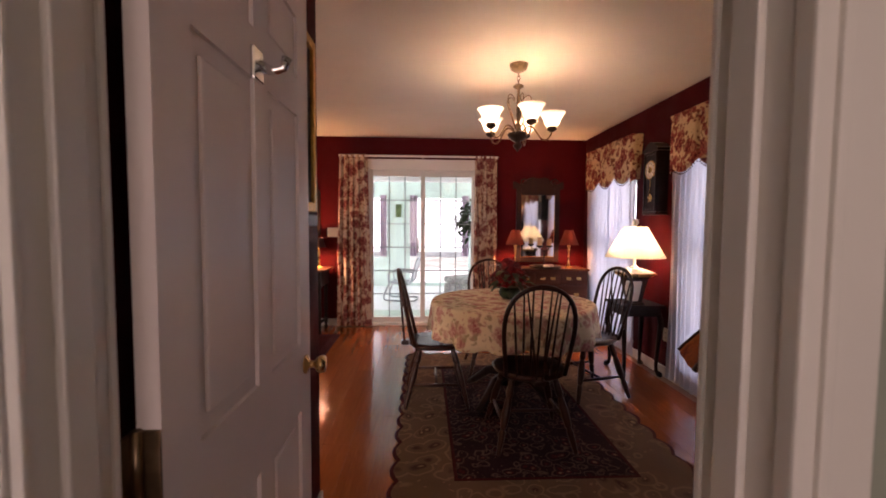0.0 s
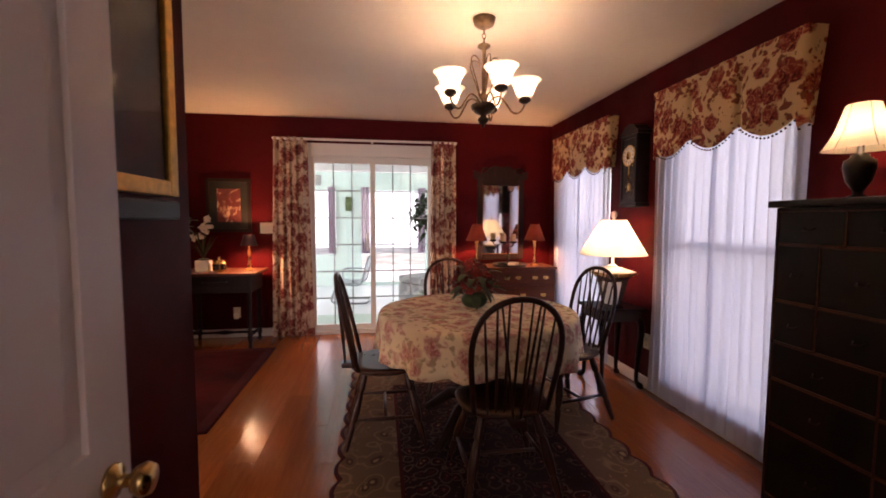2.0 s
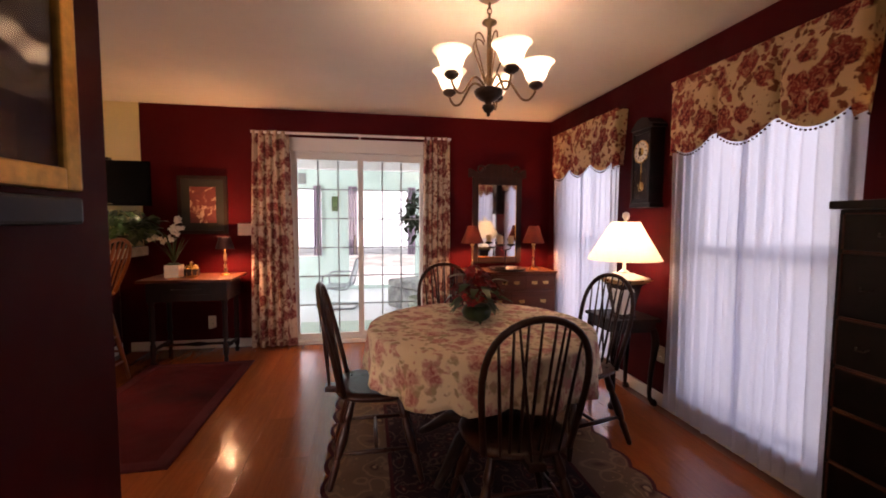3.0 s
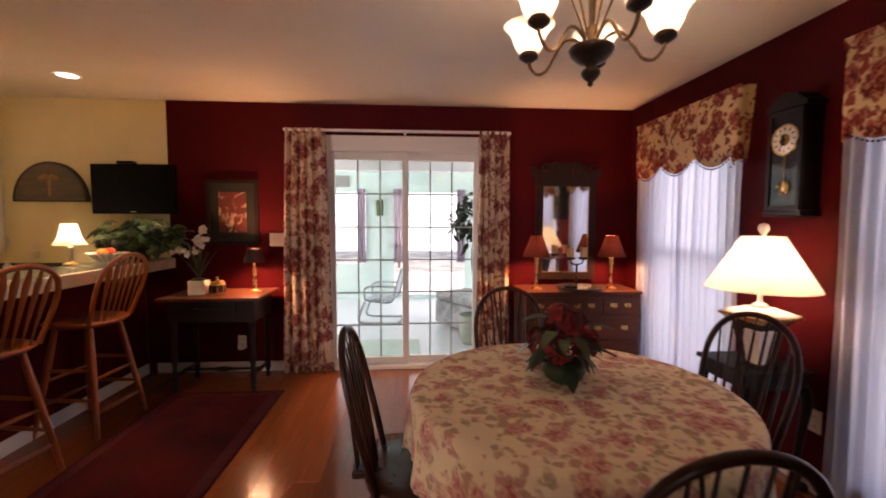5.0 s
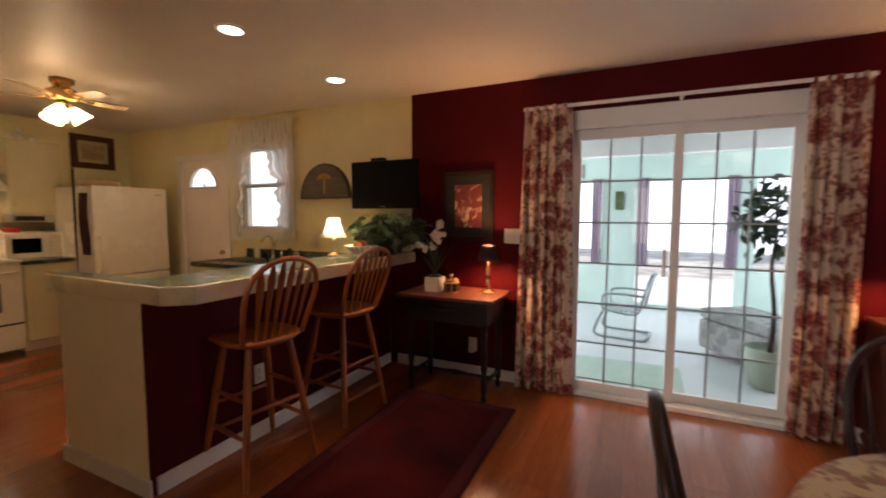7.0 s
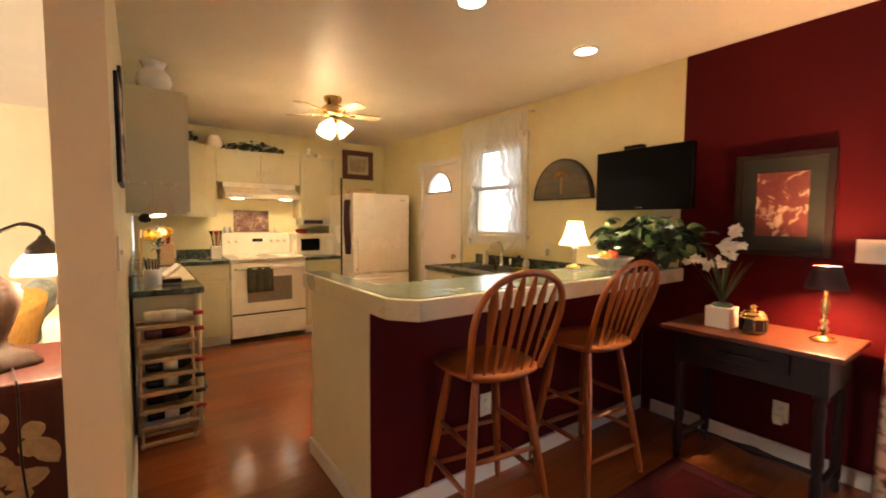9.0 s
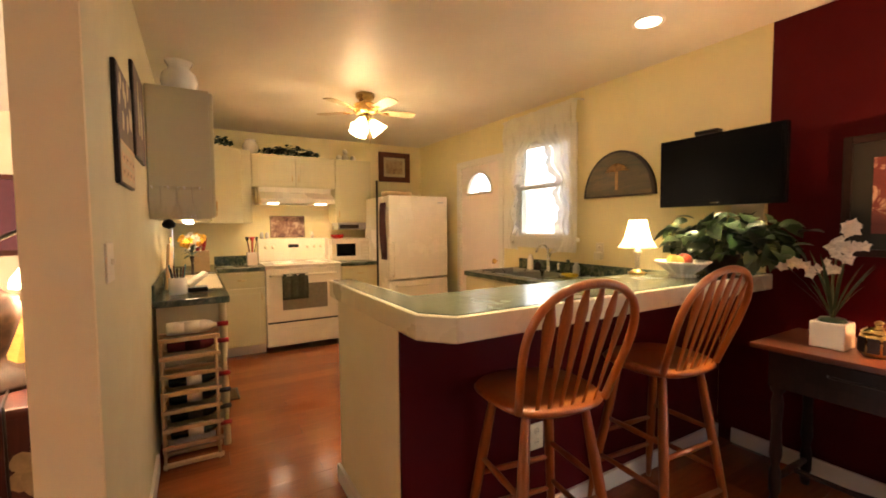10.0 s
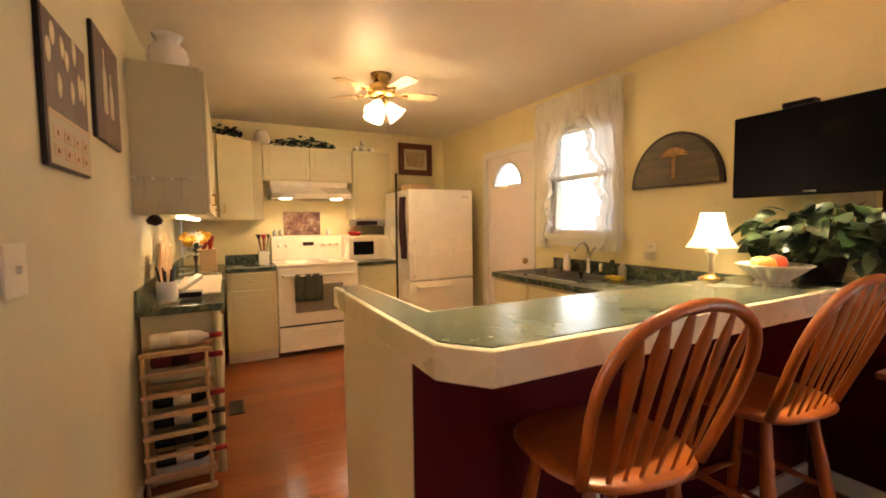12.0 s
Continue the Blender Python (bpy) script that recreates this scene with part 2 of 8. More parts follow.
M_CHROME = plain("chrome", (0.75, 0.75, 0.75), 0.12, 1.0, 0.05)
M_STEEL = plain("brushed_steel", (0.5, 0.48, 0.45), 0.3, 1.0, 0.1)
M_GOLD = plain("gilt_wood", (0.72, 0.38, 0.085), 0.36, 0.75, 0.2, 40.0)
M_CAB = painted("sage_cream_cabinet_paint", (0.58, 0.51, 0.30), 0.42, 0.05, 90.0, 0.05, 0.5)
M_WHITE = plain("white_enamel", (0.80, 0.72, 0.58), 0.25, 0, 0.03, 8.0, 0.5, 0.2)
M_PORCELAIN = plain("white_porcelain", (0.80, 0.74, 0.64), 0.2, 0, 0.03, 8.0, 0.5, 0.3)
M_PLATE = plain("ivory_plastic", (0.70, 0.62, 0.46), 0.4, 0, 0.03)
M_TILETOP = plain("cream_tile_edge", (0.70, 0.64, 0.45), 0.3, 0, 0.05, 14.0)
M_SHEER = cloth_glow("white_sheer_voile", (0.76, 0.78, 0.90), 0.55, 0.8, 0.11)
M_LACE = cloth_glow("white_lace_ruffle", (0.88, 0.84, 0.76), 0.45, 0.8, 0.07)
M_SHADE = cloth_glow("ivory_lampshade_cloth", (0.88, 0.80, 0.62), 0.55)
M_SHADERED = cloth_glow("rust_red_lampshade_cloth", (0.085, 0.018, 0.012), 0.03)
M_FROST = cloth_glow("frosted_white_glass", (0.92, 0.86, 0.76), 0.75, 0.3)
M_GLASS = pane_glass("window_glass")
M_CLEAR = clear_glass("clear_glass")
M_STEMWARE = pane_glass("thin_stemware_glass", 0.22)
M_MUNTIN = plain("grey_muntin", (0.30, 0.34, 0.34), 0.5)
M_MIRROR = plain("mirror_silver", (0.9, 0.9, 0.9), 0.015, 1.0, 0.0)
M_BULB = lit("bulb_glow", (1.0, 0.80, 0.55), 14.0)
M_CANLENS = lit("can_lens_glow", (1.0, 0.93, 0.78), 7.0)
M_HOODLENS = lit("hood_lens_glow", (1.0, 0.88, 0.62), 9.0)
M_CURTAIN = floral("curtain_print", (0.64, 0.48, 0.35), (0.25, 0.055, 0.048), (0.11, 0.018, 0.018), (0.30, 0.14, 0.09), 1.05, 0.85, 0.08, 0.55, 0.07)
M_VALANCE = floral("valance_print", (0.78, 0.56, 0.33), (0.33, 0.055, 0.042), (0.10, 0.014, 0.016), (0.24, 0.085, 0.045), 1.05, 0.85, 0.08, 0.585)
M_CLOTH = floral("tablecloth_print", (0.86, 0.72, 0.50), (0.57, 0.27, 0.23), (0.40, 0.11, 0.10), (0.42, 0.33, 0.19), 1.15, 0.85, 0.0, 0.46, 0.09)
M_RUGFIELD = carpet_field("carpet_dark_field", (0.026, 0.010, 0.014), (0.22, 0.14, 0.095), (0.080, 0.012, 0.014), (0.13, 0.080, 0.060), 1.5)
M_RUGBORDER = carpet_field("carpet_tan_border", (0.140, 0.088, 0.058), (0.29, 0.20, 0.125), (0.060, 0.026, 0.022), (0.23, 0.15, 0.095), 0.85)
M_RUGEDGE = painted("carpet_maroon_binding", (0.055, 0.010, 0.012), 0.95, 0.2, 200.0, 0.5, 0.1)
M_RUGRED = painted("red_runner_pile", (0.036, 0.0024, 0.0028), 0.95, 0.75, 160.0, 0.6, 0.1)
M_LEAF = plain("dark_leaf", (0.020, 0.048, 0.015), 0.4, 0, 0.4, 12.0)
M_LEAFPALE = plain("pale_leaf", (0.075, 0.12, 0.045), 0.45, 0, 0.3, 12.0)
M_BLOOM = plain("burgundy_petal", (0.11, 0.006, 0.010), 0.6, 0, 0.4, 25.0)
M_BLOOMRED = plain("crimson_petal", (0.24, 0.010, 0.014), 0.6, 0, 0.4, 25.0)
M_ORCHID = plain("white_petal", (0.75, 0.68, 0.58), 0.6, 0, 0.1, 25.0)
M_STEM = plain("green_stem", (0.08, 0.10, 0.035), 0.5, 0, 0.2)
M_MINT = painted("mint_sunroom_paint", (0.56, 0.73, 0.67), 0.6, 0.05)
M_SUNFLOOR = painted("white_sunroom_floor", (0.58, 0.64, 0.64), 0.4, 0.04)
M_OUTWHITE = painted("white_outdoor_paint", (0.78, 0.78, 0.76), 0.5, 0.05)
M_PATIO = plain("grey_metal_chair", (0.36, 0.42, 0.44), 0.5)
M_UPHOL = floral("grey_upholstery", (0.40, 0.42, 0.40), (0.25, 0.27, 0.27), (0.2, 0.2, 0.2), (0.3, 0.32, 0.3), 1.0)
# Ground colour is raised so it reads near white through the sunroom windows.
M_GRASS = painted("pale_ground", (0.50, 0.52, 0.48), 0.95, 0.4, 60.0, 0.8, 0.1)
# Emission stands in for the overexposed outdoors behind the windows.
M_GLOWBACK = lit("glowing_backdrop", (0.86, 0.95, 1.0), 1.4)


def counter_material():
    """Dark green laminate with mottled flecks, glossy."""
    m, nt, b = mat_base("green_marbled_laminate")
    v = coords(nt)
    n = noise_tex(nt, v, 14.0, 6, 0.7, 1.4)
    nt.links.new(ramp(nt, n, [(0.34, (0.016, 0.030, 0.021)), (0.5, (0.055, 0.074, 0.050)), (0.64, (0.16, 0.165, 0.10))]), b.inputs["Base Color"])
    nt.links.new(ramp(nt, noise_tex(nt, v, 5.0, 3), [(0.3, (0.20,) * 3), (0.7, (0.30,) * 3)]), b.inputs["Roughness"])
    b.inputs["Coat Weight"].default_value = 0.12
    b.inputs["Coat Roughness"].default_value = 0.12
    return m


M_COUNTER = counter_material()


# ---- building helpers ----
def bx(bm, x0, y0, z0, x1, y1, z1, bev=0.0):
    """A box between two corners, its edges rounded by bev."""
    m = Matrix.LocRotScale(((x0 + x1) / 2, (y0 + y1) / 2, (z0 + z1) / 2), None, (abs(x1 - x0), abs(y1 - y0), abs(z1 - z0)))
    r = bmesh.ops.create_cube(bm, size=1.0, matrix=m)
    if bev:
        edges = list({e for v in r["verts"] for e in v.link_edges})
        bmesh.ops.bevel(bm, geom=edges, offset=bev, segments=2, affect="EDGES", profile=0.6)
    return bm


def lathe(bm, prof, n=24, c=(0, 0, 0), wave=0.0, lobes=0):
    """A turned shape: rows of (radius, height) swept round the upright axis at c."""
    rings = []
    for k, (r, z) in enumerate(prof):
        ring = []
        for i in range(n):
            a = 2 * math.pi * i / n
            rr = r * (1 + wave * math.cos(lobes * a)) if lobes else r
            ring.append(bm.verts.new((c[0] + rr * math.cos(a), c[1] + rr * math.sin(a), c[2] + z)))
        rings.append(ring)
    for a, b in zip(rings, rings[1:]):
        for i in range(n):
            f = bm.faces.new((a[i], a[(i + 1) % n], b[(i + 1) % n], b[i]))
            f.smooth = True
    if prof[0][0] > 0.001:
        bm.faces.new(rings[0][::-1])
    if prof[-1][0] > 0.001:
        bm.faces.new(rings[-1])
    return bm


def open_lathe(bm, prof, n=24, c=(0, 0, 0), wave=0.0, lobes=0):
    """As lathe, with no end caps (shades, bowls)."""
    rings = []
    for r, z in prof:
        ring = []
        for i in range(n):
            a = 2 * math.pi * i / n
            rr = r * (1 + wave * math.cos(lobes * a)) if lobes else r
            ring.append(bm.verts.new((c[0] + rr * math.cos(a), c[1] + rr * math.sin(a), c[2] + z)))
        rings.append(ring)
    for a, b in zip(rings, rings[1:]):
        for i in range(n):
            f = bm.faces.new((a[i], a[(i + 1) % n], b[(i + 1) % n], b[i]))
            f.smooth = True
    return bm


def tube(bm, pts, r, n=8, flat=1.0):
    """A round bar through points; r is one radius or one for each point."""
    pts = [Vector(p) for p in pts]
    rs = r if isinstance(r, (list, tuple)) else [r] * len(pts)
    bends = [(b - a).angle(c - b, 0) for a, b, c in zip(pts, pts[1:], pts[2:])]
    if 5 <= len(pts) <= 12 and (pts[0] - pts[-1]).length > 0.001 and max(bends) < 1.4:
        fine, fr = [], []
        for i in range(len(pts) - 1):
            a, b, c, d = pts[max(i - 1, 0)], pts[i], pts[i + 1], pts[min(i + 2, len(pts) - 1)]
            for k in range(4):
                u = k / 4
                fine.append(0.5 * (2 * b + (c - a) * u + (2 * a - 5 * b + 4 * c - d) * u * u + (3 * b - a - 3 * c + d) * u ** 3))
                fr.append(rs[i] + (rs[i + 1] - rs[i]) * u)
        pts, rs = fine + [pts[-1]], fr + [rs[-1]]
    rings = []
    side = None
    for i, p in enumerate(pts):
        d = (pts[min(i + 1, len(pts) - 1)] - pts[max(i - 1, 0)]).normalized()
        if side is None:
            side = d.cross(Vector((0, 0, 1)))
            if side.length < 0.05:
                side = d.cross(Vector((0, 1, 0)))
        side = (side - d * side.dot(d)).normalized()
        up = d.cross(side)
        rings.append([bm.verts.new(p + (side * math.cos(a) + up * math.sin(a) * flat) * rs[i]) for a in (2 * math.pi * k / n for k in range(n))])
    for a, b in zip(rings, rings[1:]):
        for i in range(n):
            f = bm.faces.new((a[i], a[(i + 1) % n], b[(i + 1) % n], b[i]))
            f.smooth = True
    bm.faces.new(rings[0][::-1])
    bm.faces.new(rings[-1])
    return bm


def arc(n, f):
    return [f(i / (n - 1)) for i in range(n)]


def part(name, bm, material, parent, label=""):
    """Links a bmesh as one mesh object under a thing or a part."""
    bmesh.ops.recalc_face_normals(bm, faces=bm.faces[:])
    me = bpy.data.meshes.new(name)
    bm.to_mesh(me)
    bm.free()
    me.materials.append(material)
    ob = new(name, me)
    if parent is not None:
        ob.parent = parent
    if label:
        tagged(ob, label)
    return ob


def thing(name, place, label, category, group="", turn=0.0):
    ob = new(name)
    ob.empty_display_size = 0.1
    ob.matrix_basis = pose(*place, 0, 0, turn)
    return tagged(ob, label, category, group)


def structure(name, bm, material, label=""):
    return tagged(part(name, bm, material, None), label, "", "", "structure")


def B():
    return bmesh.new()


def box_part(name, parent, material, x0, y0, z0, x1, y1, z1, bev=0.004, label=""):
    return part(name, bx(B(), x0, y0, z0, x1, y1, z1, bev), material, parent, label)


def wall(name, along, p0, p1, a0, a1, z0, z1, material, holes=(), label=""):
    """A wall of thickness p0 to p1 that runs from a0 to a1 along x or y, with openings (a0, a1, z0, z1) right through it."""
    bm = B()
    cuts = sorted({a0, a1, *(h[0] for h in holes), *(h[1] for h in holes)})
    for a, b in zip(cuts, cuts[1:]):
        mid = (a + b) / 2
        spans = sorted((h[2], h[3]) for h in holes if h[0] < mid < h[1])
        z = z0
        for lo, hi in spans + [(z1, z1)]:
            if lo > z + 0.001:
                if along == "x":
                    bx(bm, a, p0, z, b, p1, lo)
                else:
                    bx(bm, p0, a, z, p1, b, lo)
            z = max(z, hi)
    return structure(name, bm, material, label)


# ---- the plan: metres, dining room to the east, kitchen to the west ----
EAST, NORTH, WEST, TOP = 2.40, 5.95, -6.10, 2.44
SPLIT = -1.836

# ---- setting ----
structure("floor", bx(B(), -6.3, -1.6, -0.12, 2.55, 6.07, -0.006), M_SUBFLOOR, "reddish cherry laminate floor")
structure("ceiling", bx(B(), -6.3, -1.6, TOP, 2.55, 6.07, TOP + 0.12), M_CEIL, "white painted ceiling")

SLIDE = (-0.47, 0.99, 0.0, 2.09)
wall("wall_north_red", "x", NORTH, NORTH + 0.12, SPLIT, EAST + 0.15, -0.1, TOP, M_RED, [SLIDE], "deep red painted wall")
KDOOR = (-5.03, -4.27, 0.0, 2.02)
KWIN = (-3.99, -3.29, 1.22, 2.12)
wall("wall_north_cream", "x", NORTH, NORTH + 0.12, WEST - 0.15, SPLIT, -0.1, TOP, M_CREAM, [KDOOR, KWIN, (-2.07, SPLIT, -0.1, 0.963)], "cream yellow kitchen wall")
structure("wall_north_low", bx(B(), -2.07, NORTH, -0.1, SPLIT, NORTH + 0.12, 0.963), M_RED, "deep red painted wall below the bar")
WIN1, WIN2 = (4.58, 5.60, 0.17, 2.08), (2.86, 3.80, 0.17, 2.08)
wall("wall_east", "y", EAST, EAST + 0.14, 0.86, NORTH, -0.1, TOP, M_RED, [WIN1, WIN2], "deep red painted wall")
wall("wall_west", "y", WEST - 0.15, WEST, 2.94, NORTH, -0.1, TOP, M_CREAM, (), "cream kitchen wall")
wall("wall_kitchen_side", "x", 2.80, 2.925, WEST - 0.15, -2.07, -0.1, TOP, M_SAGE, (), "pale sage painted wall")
structure("wall_end", bx(B(), -2.07, 2.796, -0.1, -2.045, 2.929, TOP), M_PEACH, "warm cream painted wall end")
wall("wall_closet", "y", -0.32, -0.20, 0.98, 2.33, -0.1, TOP, M_RED, (), "deep red painted wall")
DOORWAY = (-0.136, 0.664, 0.0, 2.06)
wall("wall_entry_red", "x", 0.92, 0.98, -0.32, EAST, -0.1, TOP, M_RED, [(-0.156, 0.684, 0.0, 2.08)], "deep red painted wall")
wall("wall_entry_hall", "x", 0.86, 0.92, -1.2, EAST, -0.1, TOP, M_HALL, [(-0.156, 0.684, 0.0, 2.08)], "grey green hall wall")
wall("wall_hall_west", "y", -1.3, -1.2, -1.6, 0.92, -0.1, TOP, M_HALL)
wall("wall_hall_east", "y", 1.5, 1.6, -1.6, 0.86, -0.1, TOP, M_HALL)
# Both openings are unseen, added for the hall and living room lamps.
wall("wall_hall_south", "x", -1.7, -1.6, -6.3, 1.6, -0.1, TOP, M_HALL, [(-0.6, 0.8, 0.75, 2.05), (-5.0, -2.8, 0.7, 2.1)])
wall("wall_living_east", "y", -0.40, -0.32, 0.92, 2.33, -0.1, TOP, M_PEACH)
wall("wall_living_south", "x", 0.92, 0.98, -1.3, -0.40, -0.1, TOP, M_PEACH)
wall("wall_living_west", "y", -6.3, -6.2, -1.6, 2.80, -0.1, TOP, M_PEACH, (), "warm cream living room wall")


def baseboard(x0, y0, x1, y1):
    bm = bx(B(), x0, y0, 0.0, x1, y1, 0.09, 0.004)
    structure("baseboard", bm, M_TRIM, "white painted baseboard")


baseboard(SPLIT - 0.15, NORTH - 0.016, SLIDE[0] - 0.08, NORTH)
baseboard(SLIDE[1] + 0.08, NORTH - 0.016, EAST - 0.018, NORTH)
baseboard(EAST - 0.016, 1.0, EAST, NORTH)
baseboard(-3.45, 2.925, -2.045, 2.941)
baseboard(-2.045, 2.80, -2.03, 2.941)
baseboard(-0.20, 1.0, -0.185, 2.33)


# ---- sliding door to the sunroom ----
def sliding_door():
    bm = B()
    x0, x1, z1 = SLIDE[0], SLIDE[1], SLIDE[3]
    y0, y1 = NORTH - 0.02, NORTH + 0.12
    bx(bm, x0 - 0.07, y0, 0.0, x0 + 0.03, y1, z1 + 0.07, 0.004)
    bx(bm, x1 - 0.03, y0, 0.0, x1 + 0.07, y1, z1 + 0.07, 0.004)
    bx(bm, x0 + 0.03, y0, z1 - 0.07, x1 - 0.03, y1, z1 + 0.07, 0.004)
    bx(bm, x0 + 0.03, y0 - 0.02, 0.0, x1 - 0.03, y1, 0.035, 0.004)
    ob = structure("door_1", bm, M_TRIM, "white framed sliding glass door")
    mid = 0.262
    for side, (a, b, y) in enumerate(((x0 + 0.03, mid + 0.03, NORTH + 0.035), (mid - 0.03, x1 - 0.03, NORTH + 0.075))):
        fb = B()
        bx(fb, a, y - 0.018, 0.04, a + 0.058, y + 0.018, z1 - 0.07, 0.003)
        bx(fb, b - 0.058, y - 0.018, 0.04, b, y + 0.018, z1 - 0.07, 0.003)
        bx(fb, a + 0.058, y - 0.018, 0.04, b - 0.058, y + 0.018, 0.10, 0.003)
        bx(fb, a + 0.058, y - 0.018, 1.945, b - 0.058, y + 0.018, z1 - 0.07, 0.003)
        sash = part("sash", fb, M_TRIM, ob)
        gl = part("pane", bx(B(), a + 0.056, y - 0.003, 0.098, b - 0.056, y + 0.003, 1.947), M_GLASS, sash)
        gl.visible_shadow = False
        for k in range(1, 3):
            x = a + 0.058 + (b - a - 0.116) * k / 3
            part("muntin", bx(B(), x - 0.0065, y - 0.008, 0.10, x + 0.0065, y + 0.008, 1.945), M_MUNTIN, sash)
        for k in range(1, 6):
            z = 0.10 + 1.845 * k / 6
            part("muntin", bx(B(), a + 0.058, y - 0.0075, z - 0.0065, b - 0.058, y + 0.0075, z + 0.0065), M_MUNTIN, sash)
    part("handle", bx(B(), mid - 0.075, NORTH + 0.0, 0.95, mid - 0.05, NORTH + 0.017, 1.15, 0.005), M_TRIM, ob)


sliding_door()


# ---- windows of the east wall ----
def east_window(name, hole):
    y0, y1, z0, z1 = hole
    bm = B()
    bx(bm, EAST + 0.03, y0, z0, EAST + 0.11, y0 + 0.05, z1, 0.003)
    bx(bm, EAST + 0.03, y1 - 0.05, z0, EAST + 0.11, y1, z1, 0.003)
    bx(bm, EAST + 0.03, y0 + 0.05, z1 - 0.05, EAST + 0.11, y1 - 0.05, z1, 0.003)
    bx(bm, EAST - 0.02, y0 - 0.03, z0 - 0.03, EAST + 0.11, y1 + 0.03, z0, 0.004)
    ob = structure(name, bm, M_TRIM, "white double-hung window behind sheer curtains")
    zm = (z0 + z1) / 2 + 0.02
    part("meeting_rail", bx(B(), EAST + 0.045, y0 + 0.05, zm - 0.025, EAST + 0.095, y1 - 0.05, zm + 0.025, 0.003), M_TRIM, ob)
    for a, b in ((z0, zm - 0.025), (zm + 0.025, z1 - 0.05)):
        g = part("pane", bx(B(), EAST + 0.068, y0 + 0.05, a, EAST + 0.072, y1 - 0.05, b), M_GLASS, ob)
        g.visible_shadow = False
    part("muntin", bx(B(), EAST + 0.055, (y0 + y1) / 2 - 0.01, z0, EAST + 0.085, (y0 + y1) / 2 + 0.01, zm - 0.025), M_TRIM, ob)
    part("muntin", bx(B(), EAST + 0.055, (y0 + y1) / 2 - 0.01, zm + 0.025, EAST + 0.085, (y0 + y1) / 2 + 0.01, z1 - 0.05), M_TRIM, ob)


east_window("window_1", WIN1)
east_window("window_2", WIN2)


# ---- kitchen window and door ----
def kitchen_window():
    x0, x1, z0, z1 = KWIN
    bm = B()
    bx(bm, x0 - 0.07, NORTH - 0.02, z0, x0 + 0.004, NORTH + 0.115, z1 + 0.07, 0.003)
    bx(bm, x1 - 0.004, NORTH - 0.02, z0, x1 + 0.07, NORTH + 0.115, z1 + 0.07, 0.003)
    bx(bm, x0 + 0.0045, NORTH - 0.02, z1 - 0.004, x1 - 0.0045, NORTH + 0.115, z1 + 0.07, 0.003)
    bx(bm, x0 - 0.10, NORTH - 0.05, z0 - 0.03, x1 + 0.10, NORTH + 0.115, z0 + 0.004, 0.005)
    bx(bm, x0 - 0.07, NORTH - 0.018, z0 - 0.10, x1 + 0.07, NORTH - 0.001, z0 - 0.03, 0.004)
    ob = structure("window_3", bm, M_TRIM, "white framed kitchen window over the sink")
    zm = 1.70
    for a, b, y in ((z0, zm + 0.02, 0.035), (zm - 0.02, z1, 0.07)):
        fb = B()
        bx(fb, x0, NORTH + y - 0.015, a, x0 + 0.04, NORTH + y + 0.015, b, 0.002)
        bx(fb, x1 - 0.04, NORTH + y - 0.015, a, x1, NORTH + y + 0.015, b, 0.002)
        bx(fb, x0 + 0.04, NORTH + y - 0.015, a, x1 - 0.04, NORTH + y + 0.015, a + 0.04, 0.002)
        bx(fb, x0 + 0.04, NORTH + y - 0.015, b - 0.04, x1 - 0.04, NORTH + y + 0.015, b, 0.002)
        sash = part("sash", fb, M_TRIM, ob)
        g = part("pane", bx(B(), x0 + 0.04, NORTH + y - 0.003, a + 0.04, x1 - 0.04, NORTH + y + 0.003, b - 0.04), M_GLASS, sash)
        g.visible_shadow = False


kitchen_window()


